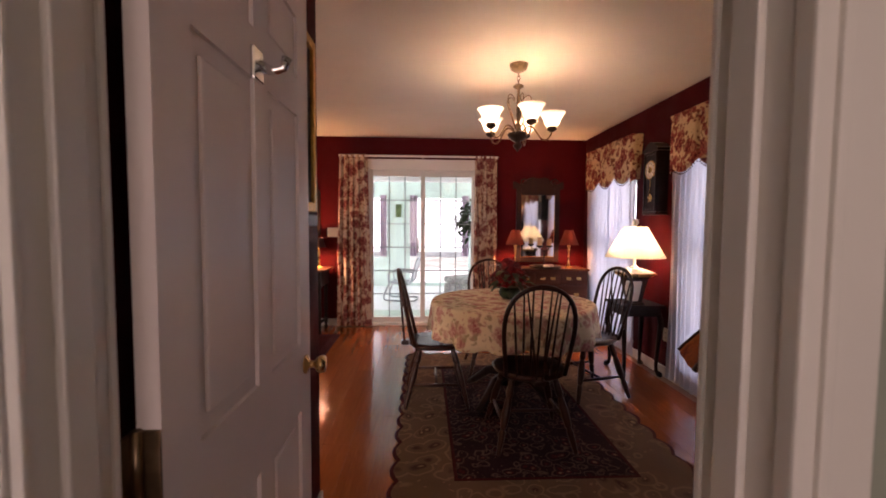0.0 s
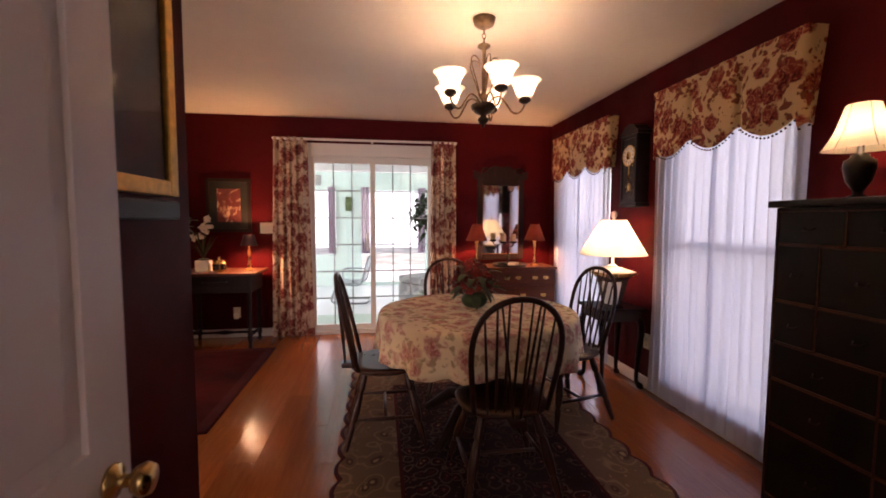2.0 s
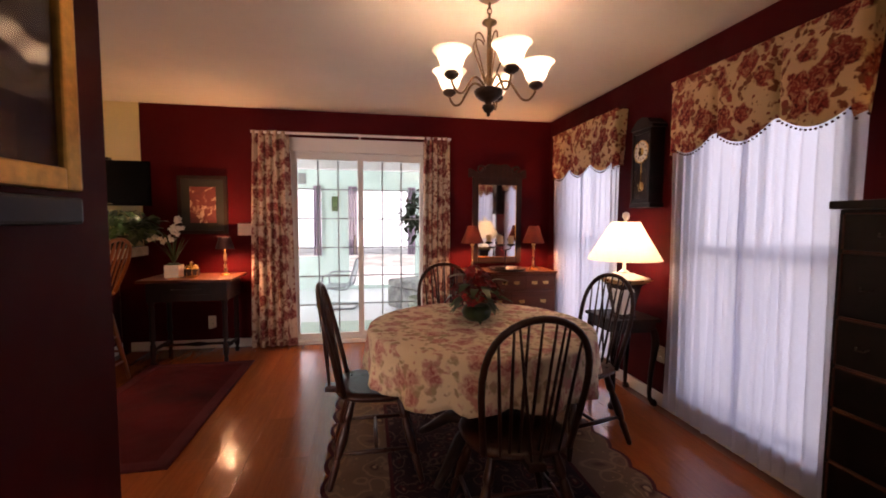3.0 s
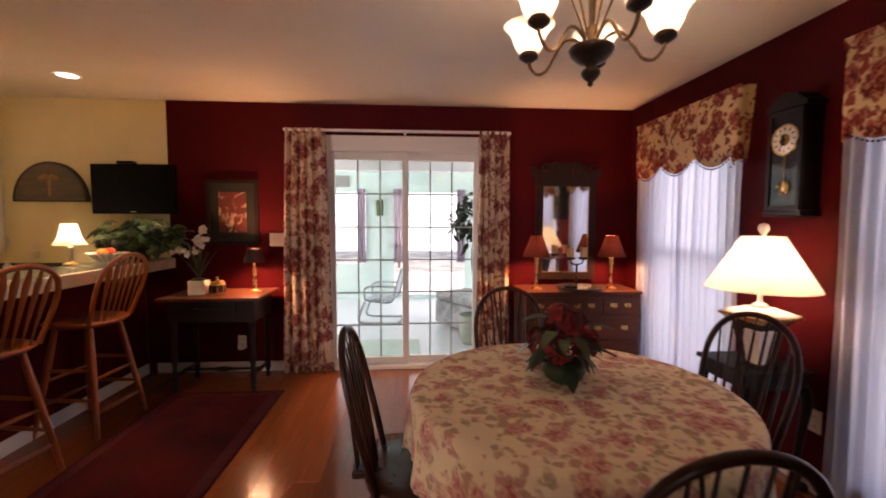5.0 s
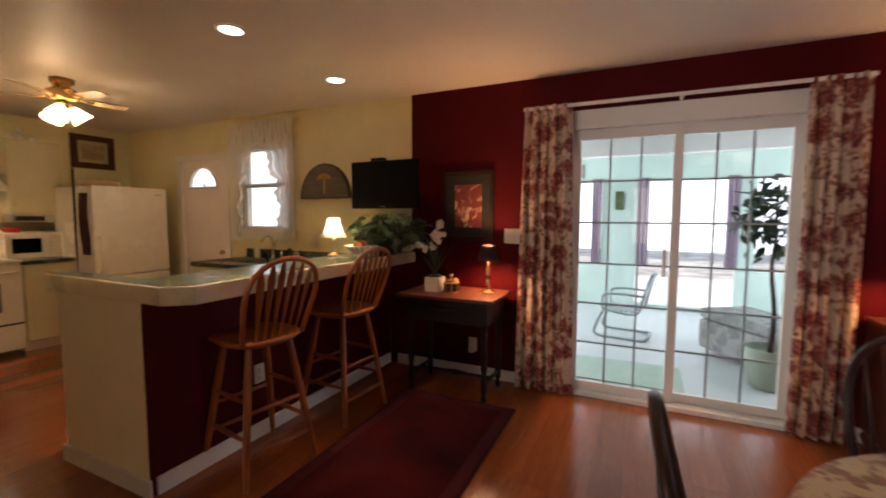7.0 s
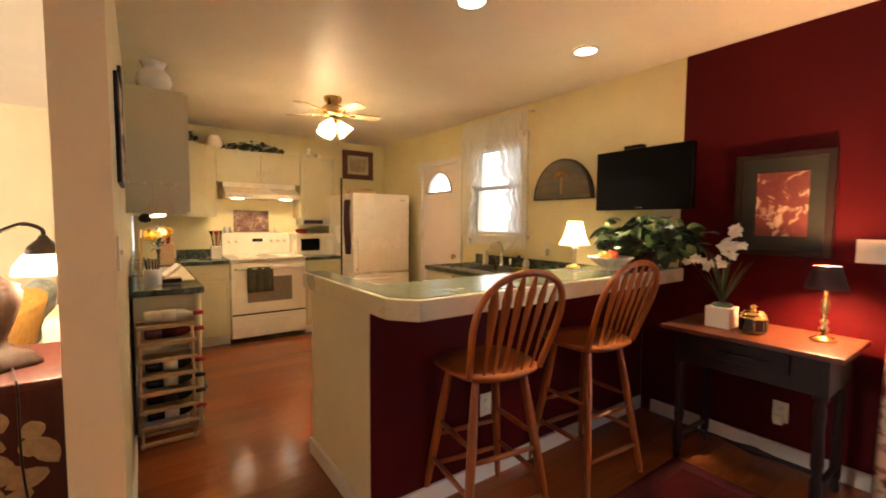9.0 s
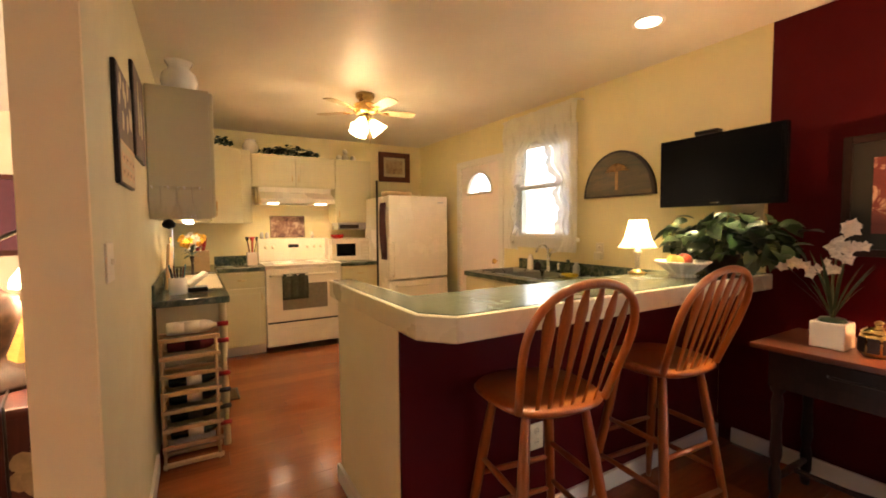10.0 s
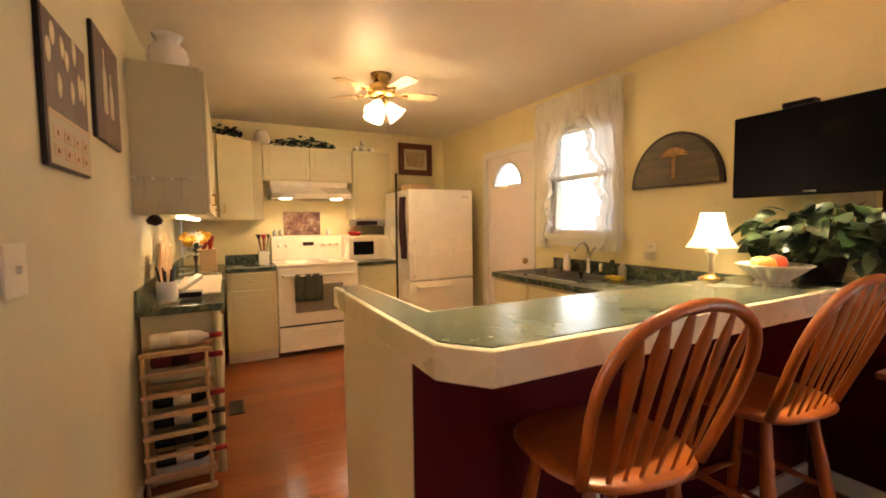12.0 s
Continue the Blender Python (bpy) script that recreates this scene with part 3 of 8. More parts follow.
def kitchen_door():
    x0, x1, z0, z1 = KDOOR
    bm = B()
    bx(bm, x0 - 0.07, NORTH - 0.02, 0, x0 + 0.004, NORTH + 0.115, z1 + 0.07, 0.004)
    bx(bm, x1 - 0.004, NORTH - 0.02, 0, x1 + 0.07, NORTH + 0.115, z1 + 0.07, 0.004)
    bx(bm, x0 + 0.0045, NORTH - 0.02, z1 - 0.004, x1 - 0.0045, NORTH + 0.115, z1 + 0.07, 0.004)
    ob = structure("door_2", bm, M_TRIM, "closed cream door with a fan-shaped light")
    # leaf with a half-round opening, built as a strip round the light
    cx, cz, r = (x0 + x1) / 2 - 0.02, 1.70, 0.24
    lb = B()
    ya, yb = NORTH + 0.01, NORTH + 0.05
    n = 20
    bx(lb, x0 + 0.003, ya, 0.005, x1 - 0.003, yb, cz)
    bx(lb, x0 + 0.003, ya, cz, cx - r, yb, z1 - 0.004)
    bx(lb, cx + r, ya, cz, x1 - 0.003, yb, z1 - 0.004)
    for i in range(n):
        a0, a1 = math.pi * i / n, math.pi * (i + 1) / n
        p = [(cx + r * math.cos(a0), cz + r * math.sin(a0)), (cx + r * math.cos(a1), cz + r * math.sin(a1))]
        q = [(p[1][0], z1 - 0.004), (p[0][0], z1 - 0.004)]
        vs = [[lb.verts.new((x, y, z)) for x, z in p + q] for y in (ya, yb)]
        lb.faces.new(vs[0])
        lb.faces.new(vs[1][::-1])
        lb.faces.new((vs[0][0], vs[1][0], vs[1][1], vs[0][1]))
    leaf = part("leaf", lb, M_DOOR, ob)
    rim = B()
    tube(rim, arc(25, lambda u: (cx + r * math.cos(math.pi * u), ya, cz + r * math.sin(math.pi * u))), 0.016, 6)
    tube(rim, [(cx - r - 0.01, ya, cz), (cx + r + 0.01, ya, cz)], 0.016, 6)
    part("light_rim", rim, M_TRIM, ob)
    gb = B()
    gv = [gb.verts.new((cx + r * math.cos(math.pi * i / n), NORTH + 0.03, cz + r * math.sin(math.pi * i / n))) for i in range(n + 1)]
    gb.faces.new(gv)
    g = part("pane", gb, M_GLASS, ob)
    g.visible_shadow = False
    for a in (50, 90, 130):
        part("muntin", tube(B(), [(cx, NORTH + 0.03, cz), (cx + r * math.cos(radians(a)), NORTH + 0.03, cz + r * math.sin(radians(a)))], 0.006, 5), M_TRIM, ob)
    kb = lathe(B(), [(0.006, 0.0), (0.012, 0.015), (0.028, 0.035), (0.030, 0.05), (0.018, 0.062), (0.0, 0.065)], 14)
    knob = part("door_knob", kb, M_BRASS, ob)
    knob.matrix_basis = pose(x1 - 0.06, NORTH + 0.01, 0.95, 90, 0, 0)


kitchen_door()


# ---- entry door: casing, jambs and the open leaf ----
def entry_door():
    x0, x1, z1 = DOORWAY[0], DOORWAY[1], DOORWAY[3]
    bm = B()
    for y, out in ((0.845, -1), (0.98, 1)):
        a, b = (y - 0.012, y + 0.015) if out < 0 else (y, y + 0.012)
        bx(bm, x0 - 0.085, a, 0, x0 + 0.004, b, z1 + 0.085, 0.004)
        bx(bm, x1 - 0.004, a, 0, x1 + 0.085, b, z1 + 0.085, 0.004)
        bx(bm, x0 + 0.004, a, z1 - 0.004, x1 - 0.004, b, z1 + 0.085, 0.004)
    for x, s in ((x0, -1), (x1, 1)):
        bx(bm, min(x, x + s * 0.018), 0.861, 0, max(x, x + s * 0.018), 0.979, z1, 0.001)
        bx(bm, min(x, x - s * 0.012), 0.90, 0, max(x, x - s * 0.012), 0.945, z1 - 0.012, 0.003)
        bx(bm, x - 0.03 * s - 0.012 if s < 0 else x + 0.018, 0.826, 0, x - 0.03 * s if s < 0 else x + 0.03, 0.834, z1 + 0.02, 0.002)
    bx(bm, x0, 0.861, z1, x1, 0.979, z1 + 0.018, 0.001)
    frame_ob = structure("door_frame", bm, M_TRIM, "white painted doorway casing and jambs")
    leaf = thing("door_3", (-0.12, 1.03, 0), "open white six-panel door swung against the red wall", "door")
    lb = B()
    t, w, h0, h1 = 0.035, 0.79, 0.012, 2.03
    stiles = (0.0, 0.105, 0.36, 0.44, 0.685, w)
    rails = (h0, 0.22, 0.74, 0.945, 1.635, 1.745, 1.92, h1)
    for a, b in ((0, 1), (2, 3), (4, 5)):
        bx(lb, -t / 2, stiles[a], h0, t / 2, stiles[b], h1)
    for a, b in ((0, 1), (2, 3), (4, 5), (6, 7)):
        for c, d in ((1, 2), (3, 4)):
            bx(lb, -t / 2, stiles[c], rails[a], t / 2, stiles[d], rails[b])
    part("leaf", lb, M_DOOR, leaf)
    for a, b in ((1, 2), (3, 4), (5, 6)):
        for c, d in ((1, 2), (3, 4)):
            pb = B()
            bx(pb, -0.008, stiles[c], rails[a], 0.008, stiles[d], rails[b])
            bx(pb, -0.0145, stiles[c] + 0.035, rails[a] + 0.035, 0.0145, stiles[d] - 0.035, rails[b] - 0.035, 0.006)
            part("panel", pb, M_DOOR, leaf)
    for sx in (1, -1):
        kb = lathe(B(), [(0.030, 0.0), (0.030, 0.006), (0.012, 0.012), (0.011, 0.03), (0.022, 0.037), (0.028, 0.05), (0.024, 0.062), (0.0, 0.066)], 18)
        k = part("door_knob", kb, M_BRASS, leaf, "polished brass door knob")
        k.matrix_basis = pose(sx * t / 2, 0.735, 0.87, 0, 90 * sx, 0)
    for z in (0.28, 0.965, 1.75):
        hb = B()
        bx(hb, -0.022, -0.050, z - 0.055, -0.016, -0.004, z + 0.055, 0.002)
        tube(hb, [(-0.012, -0.010, z - 0.058), (-0.012, -0.010, z + 0.058)], 0.008, 8)
        bx(hb, -0.012, -0.005, z - 0.055, 0.018, -0.0005, z + 0.055, 0.002)
        part("hinge", hb, M_BRONZE, leaf, "tarnished brass hinge")
    hk = B()
    bx(hk, 0.0, -0.028, -0.035, 0.01, 0.028, 0.035, 0.004)
    tube(hk, [(0.01, 0, 0.0), (0.04, 0, -0.012), (0.062, 0, -0.006), (0.07, 0, 0.018)], [0.014, 0.010, 0.009, 0.012], 8)
    h = part("robe_hook", hk, M_CHROME, leaf, "chrome robe hook")
    h.location = (t / 2, 0.365, 1.665)


entry_door()


# ---- dining room ----
def hoop_points(w, h, lean, n=17, z0=0.0, y0=0.0):
    """The bent bow of a chair back: w wide, h high, leaning back by lean."""
    pts = []
    for i in range(n):
        u = i / (n - 1)
        a = math.pi * (1 - u)
        x = w / 2 * 1.19 * math.cos(a) * (0.72 + 0.42 * math.sin(a) ** 0.8)
        z = h * math.sin(a) ** 0.62
        pts.append((x, y0 - lean * z / h, z0 + z))
    return pts


def bow_z(pts, x):
    """Where on the bow, at its upper side, the place x lies."""
    best = None
    for a, b in zip(pts, pts[1:]):
        if min(a[0], b[0]) <= x <= max(a[0], b[0]):
            u = 0 if a[0] == b[0] else (x - a[0]) / (b[0] - a[0])
            p = Vector(a).lerp(Vector(b), u)
            if best is None or p.z > best.z:
                best = p
    return best


def saddle_seat(bm, w, d, z, thick):
    """A rounded, dished plank seat."""
    n = 28
    top, bot, mid = [], [], []
    for i in range(n):
        a = 2 * math.pi * i / n
        c, s = math.cos(a), math.sin(a)
        e = 0.75
        x = w / 2 * math.copysign(abs(c) ** e, c) * (1.0 + 0.06 * s)
        y = d / 2 * math.copysign(abs(s) ** e, s)
        mid.append(bm.verts.new((x, y, z - thick * 0.35)))
        top.append(bm.verts.new((x * 0.95, y * 0.95, z)))
        bot.append(bm.verts.new((x * 0.84, y * 0.84, z - thick)))
    inner = [bm.verts.new((v.co.x * 0.6, v.co.y * 0.6 - 0.01, z - 0.012)) for v in top]
    for a, b in ((inner, top), (top, mid), (mid, bot)):
        for i in range(n):
            f = bm.faces.new((a[i], a[(i + 1) % n], b[(i + 1) % n], b[i]))
            f.smooth = True
    bm.faces.new(inner)
    bm.faces.new(bot[::-1])
    return bm


def turned_leg(bm, top, foot, r=0.017):
    top, foot = Vector(top), Vector(foot)
    us = (0, 0.12, 0.22, 0.27, 0.32, 0.5, 0.64, 0.68, 0.73, 0.88, 1.0)
    rs = (0.8, 1.0, 1.2, 0.75, 1.05, 1.3, 1.05, 0.7, 1.05, 0.85, 0.65)
    return tube(bm, [top.lerp(foot, u) for u in us], [r * k for k in rs], 8)


def windsor_chair(place, turn, label):
    """Back along -y of the chair's own axes; the sitter looks to +y."""
    ch = thing("dining_chair", place, label, "chair", "chairs round the table", turn)
    part("seat", saddle_seat(B(), 0.44, 0.42, 0.445, 0.04), M_CHAIRWOOD, ch)
    bow = hoop_points(0.40, 0.535, 0.13, 23, 0.435, -0.155)
    part("back_bow", tube(B(), bow, 0.0135, 8), M_CHAIRWOOD, ch)
    for k in range(7):
        u = (k - 3) / 3
        xt = u * 0.155
        t = bow_z(bow, xt)
        foot = Vector((u * 0.115, -0.172 + 0.012 * (1 - u * u) - 0.01, 0.435))
        part("spindle", tube(B(), [foot, foot.lerp(t, 0.35), foot.lerp(t, 0.7), t], [0.0055, 0.0075, 0.006, 0.0045], 6), M_CHAIRWOOD, ch)
    part("tail_block", bx(B(), -0.035, -0.262, 0.408, 0.035, -0.185, 0.440, 0.010), M_CHAIRWOOD, ch)
    for sx in (-1, 1):
        t = bow_z(bow, sx * 0.085)
        foot = Vector((sx * 0.016, -0.240, 0.437))
        part("brace", tube(B(), [foot, foot.lerp(t, 0.4), t], [0.0055, 0.0075, 0.0045], 6), M_CHAIRWOOD, ch)
    legs = {}
    for sx in (-1, 1):
        for sy in (-1, 1):
            top, foot = (sx * 0.125, sy * 0.115, 0.415), (sx * 0.225, sy * 0.225, 0.0)
            legs[sx, sy] = (Vector(top), Vector(foot))
            part("leg", turned_leg(B(), top, foot, 0.0195), M_CHAIRWOOD, ch)
    mids = []
    for sx in (-1, 1):
        a = legs[sx, -1][0].lerp(legs[sx, -1][1], 0.62)
        b = legs[sx, 1][0].lerp(legs[sx, 1][1], 0.62)
        mids.append((a + b) / 2)
        part("stretcher", tube(B(), [a, a.lerp(b, 0.5), b], [0.008, 0.013, 0.008], 7), M_CHAIRWOOD, ch)
    part("stretcher", tube(B(), [mids[0], (mids[0] + mids[1]) / 2, mids[1]], [0.008, 0.012, 0.008], 7), M_CHAIRWOOD, ch)
    return ch


TABLE = (0.935, 3.54)
near = windsor_chair((0.925, 2.96, 0.012), 0, "dark wooden hoop-back spindle chair pushed under the round table")
for place, turn, label in (((0.37, 3.58, 0.012), -90, "dark wooden hoop-back spindle chair drawn out beside the table"),
                           ((1.57, 3.67, 0.012), 104, "dark wooden hoop-back spindle chair in front of the lamp stand"),
                           ((0.91, 4.24, 0.012), 180, "dark wooden hoop-back spindle chair facing away from the sliding door")):
    tagged(copy_thing(near, pose(*place, 0, 0, turn)), label)


def dining_table():
    tb = thing("dining_table", (*TABLE, 0.012), "round dark wooden pedestal table under a floral cloth", "table")
    part("tabletop", lathe(B(), [(0.555, 0.715), (0.575, 0.72), (0.575, 0.735), (0.565, 0.742)], 48), M_DARKWOOD, tb)
    part("pedestal", lathe(B(), [(0.10, 0.12), (0.11, 0.16), (0.07, 0.2), (0.06, 0.3), (0.09, 0.42), (0.10, 0.5), (0.06, 0.58), (0.12, 0.66), (0.2, 0.715)], 20), M_DARKWOOD, tb)
    for k in range(4):
        a = radians(45 + 90 * k)
        d = Vector((math.cos(a), math.sin(a), 0))
        part("leg", tube(B(), [d * 0.05 + Vector((0, 0, 0.2)), d * 0.2 + Vector((0, 0, 0.17)), d * 0.34 + Vector((0, 0, 0.06)), d * 0.40 + Vector((0, 0, 0.022))], [0.04, 0.035, 0.026, 0.02], 8), M_DARKWOOD, tb)


dining_table()


def tablecloth():
    bm = B()
    n, rows = 96, []
    R = 0.598
    prof = [(r * R, 0.0) for r in (0.05, 0.25, 0.5, 0.75, 0.9, 0.965)] + [(R * 1.0, -0.006), (R * 1.012, -0.022)]
    for r, z in prof:
        rows.append([(r * math.cos(2 * math.pi * i / n), r * math.sin(2 * math.pi * i / n), z) for i in range(n)])
    for k in range(1, 8):
        u = k / 7
        ring = []
        for i in range(n):
            a = 2 * math.pi * i / n
            fold = math.sin(13 * a + 0.6 * math.sin(3 * a)) + 0.4 * math.sin(29 * a + 1)
            r = R * 1.012 + 0.015 * u + 0.020 * u * fold
            drop = 0.212 + 0.012 * math.sin(5 * a + 0.5) + 0.008 * fold * u
            ring.append((r * math.cos(a), r * math.sin(a), -0.022 - drop * u))
        rows.append(ring)
    vs = [[bm.verts.new(p) for p in row] for row in rows]
    c = bm.verts.new((0, 0, 0))
    for i in range(n):
        bm.faces.new((c, vs[0][i], vs[0][(i + 1) % n])).smooth = True
    for a, b in zip(vs, vs[1:]):
        for i in range(n):
            bm.faces.new((a[i], b[i], b[(i + 1) % n], a[(i + 1) % n])).smooth = True
    ob = part("tablecloth", bm, M_CLOTH, None)
    ob.location = (*TABLE, 0.7605)
    so = ob.modifiers.new("cloth", "SOLIDIFY")
    so.thickness, so.offset = 0.003, -1
    tagged(ob, "cream floral cotton cloth draped over the round table", "tablecloth")


tablecloth()


def leaf_bm(length, width, droop=0.2, fold=0.15):
    bm = B()
    rows = []
    for i in range(6):
        u = i / 5
        w = width / 2 * math.sin(math.pi * min(1, u * 0.93 + 0.07)) ** 0.8
        y = length * u
        z = -droop * length * u * u
        rows.append([bm.verts.new((-w, y, z + fold * w)), bm.verts.new((0, y, z)), bm.verts.new((w, y, z + fold * w))])
    for a, b in zip(rows, rows[1:]):
        for k in range(2):
            bm.faces.new((a[k], a[k + 1], b[k + 1], b[k])).smooth = True
    return bm


def rosette(bm, centre, r, petals, rng, tilt=0.5):
    """A bloom of overlapping petals in two rings."""
    for ring, (share, lift) in enumerate(((1.0, 0.25), (0.65, 0.75), (0.35, 1.2))):
        for k in range(petals):
            a = 2 * math.pi * (k + 0.5 * ring + rng.uniform(-0.15, 0.15)) / petals
            d = Vector((math.cos(a), math.sin(a), 0))
            s = Vector((-math.sin(a), math.cos(a), 0))
            up = Vector((0, 0, 1))
            L = r * share * rng.uniform(0.85, 1.1)
            w = L * 0.42
            c = Vector(centre)
            p = [c, c + d * L * 0.45 + s * w + up * L * lift * 0.5, c + d * L + up * L * lift * 0.45, c + d * L * 0.45 - s * w + up * L * lift * 0.5]
            bm.faces.new([bm.verts.new(q) for q in p])
    return bm


def centrepiece():
    rng = random.Random(5)
    fl = thing("flower_arrangement", (0.93, 3.60, 0.7635), "low arrangement of burgundy silk flowers with green leaves", "flowers")
    part("bowl", lathe(B(), [(0.05, 0.0), (0.075, 0.02), (0.085, 0.05), (0.07, 0.08), (0.06, 0.085)], 18), M_LEAF, fl, "dark green glazed bowl")
    heads = [(0.080 * math.cos(a), 0.080 * math.sin(a), z, 0.060) for a, z in ((0.3, 0.15), (1.55, 0.19), (2.75, 0.15), (4.05, 0.145), (5.3, 0.17))] + [(-0.01, 0.02, 0.245, 0.058), (0.03, -0.02, 0.22, 0.045)]
    for hx, hy, hz, hr in heads:
        out = Vector((hx, hy, hz - 0.11)).normalized()
        for k in range(8):
            a = k * 2.39996 + hx * 40
            b = math.acos(1 - 1.3 * (k + 0.5) / 8)
            d = out.to_track_quat("Z", "Y") @ Vector((math.sin(b) * math.cos(a), math.sin(b) * math.sin(a), math.cos(b)))
            bl = part("bloom", rosette(B(), (0, 0, 0), rng.uniform(0.028, 0.042), 6, rng), M_BLOOM if k % 3 else M_BLOOMRED, fl)
            bl.matrix_basis = Matrix.Translation(Vector((hx, hy, hz)) + d * hr * rng.uniform(0.7, 1.0)) @ d.to_track_quat("Z", "Y").to_matrix().to_4x4()
    for k in range(34):
        a = k * 2.4
        rr = rng.uniform(0.03, 0.09)
        z = rng.uniform(0.07, 0.25)
        lf = part("leaf", leaf_bm(rng.uniform(0.08, 0.13), rng.uniform(0.04, 0.06), 0.55), M_LEAF if k % 4 else M_LEAFPALE, fl)
        lf.matrix_basis = pose(rr * math.cos(a), rr * math.sin(a), z, rng.uniform(-30, 20) + 120 * (z - 0.1), 0, math.degrees(a) - 90)
    part("sprig", tube(B(), [(0.06, -0.02, 0.12), (0.14, -0.02, 0.13), (0.2, -0.03, 0.10)], [0.005, 0.008, 0.002], 5), M_LEAFPALE, fl)
    part("sprig", tube(B(), [(-0.05, -0.04, 0.12), (-0.13, -0.06, 0.12), (-0.17, -0.07, 0.10)], [0.005, 0.008, 0.002], 5), M_LEAFPALE, fl)


centrepiece()


def scalloped_rug():
    x0, x1, y0, y1 = 0.13, 1.72, 2.13, 4.66
    rug = thing("area_rug", ((x0 + x1) / 2, (y0 + y1) / 2, 0), "dark floral wool rug with a tan border and scalloped maroon edge", "rug")
    hx, hy = (x1 - x0) / 2, (y1 - y0) / 2

    def outline(grow):
        pts = []
        sides = (((-hx, -hy), (hx, -hy), 8), ((hx, -hy), (hx, hy), 13), ((hx, hy), (-hx, hy), 8), ((-hx, hy), (-hx, -hy), 13))
        for (ax, ay), (bx_, by), n in sides:
            L = math.hypot(bx_ - ax, by - ay)
            nx, ny = (by - ay) / L, -(bx_ - ax) / L
            for i in range(n * 6):
                u = i / (n * 6)
                bulge = 0.035 * abs(math.sin(math.pi * u * n)) + grow
                pts.append((ax + (bx_ - ax) * u + nx * bulge, ay + (by - ay) * u + ny * bulge))
        return pts

    def slab(pts, z0, z1):
        bm = B()
        lo = [bm.verts.new((x, y, z0)) for x, y in pts]
        hi = [bm.verts.new((x, y, z1)) for x, y in pts]
        bm.faces.new(hi)
        bm.faces.new(lo[::-1])
        for i in range(len(pts)):
            j = (i + 1) % len(pts)
            bm.faces.new((lo[i], lo[j], hi[j], hi[i]))
        return bm

    part("binding", slab(outline(0.0), 0.0005, 0.0075), M_RUGEDGE, rug, "maroon scalloped binding")
    part("border", slab(outline(-0.022), 0.0006, 0.0095), M_RUGBORDER, rug, "tan border with paisley scrolls")
    part("guard_stripe", bx(B(), -0.49, -hy + 0.375, 0.001, 0.49, hy - 0.375, 0.0102), M_RUGEDGE, rug)
    part("field", bx(B(), -0.47, -hy + 0.395, 0.001, 0.47, hy - 0.395, 0.0112), M_RUGFIELD, rug, "dark navy and maroon floral field")


scalloped_rug()


def red_runner():
    rug = part("runner_rug", bx(B(), -0.43, -0.875, 0.0005, 0.43, 0.875, 0.010, 0.003), M_RUGRED, None)
    rug.location = (-1.145, 4.57, 0)
    tagged(rug, "deep red runner rug with a dark edge beside the bar", "rug")
    band = B()
    for x0, y0, x1, y1 in ((-0.42, -0.865, -0.35, 0.865), (0.35, -0.865, 0.42, 0.865), (-0.35, -0.865, 0.35, -0.795), (-0.35, 0.795, 0.35, 0.865)):
        bx(band, x0, y0, 0.004, x1, y1, 0.0125)
    part("border", band, M_RUGEDGE, rug, "darker maroon border")
    part("edging", tube(B(), [(-0.43, -0.875, 0.006), (0.43, -0.875, 0.006), (0.43, 0.875, 0.006), (-0.43, 0.875, 0.006), (-0.43, -0.875, 0.006)], 0.006, 6), M_RUGEDGE, rug)


red_runner()


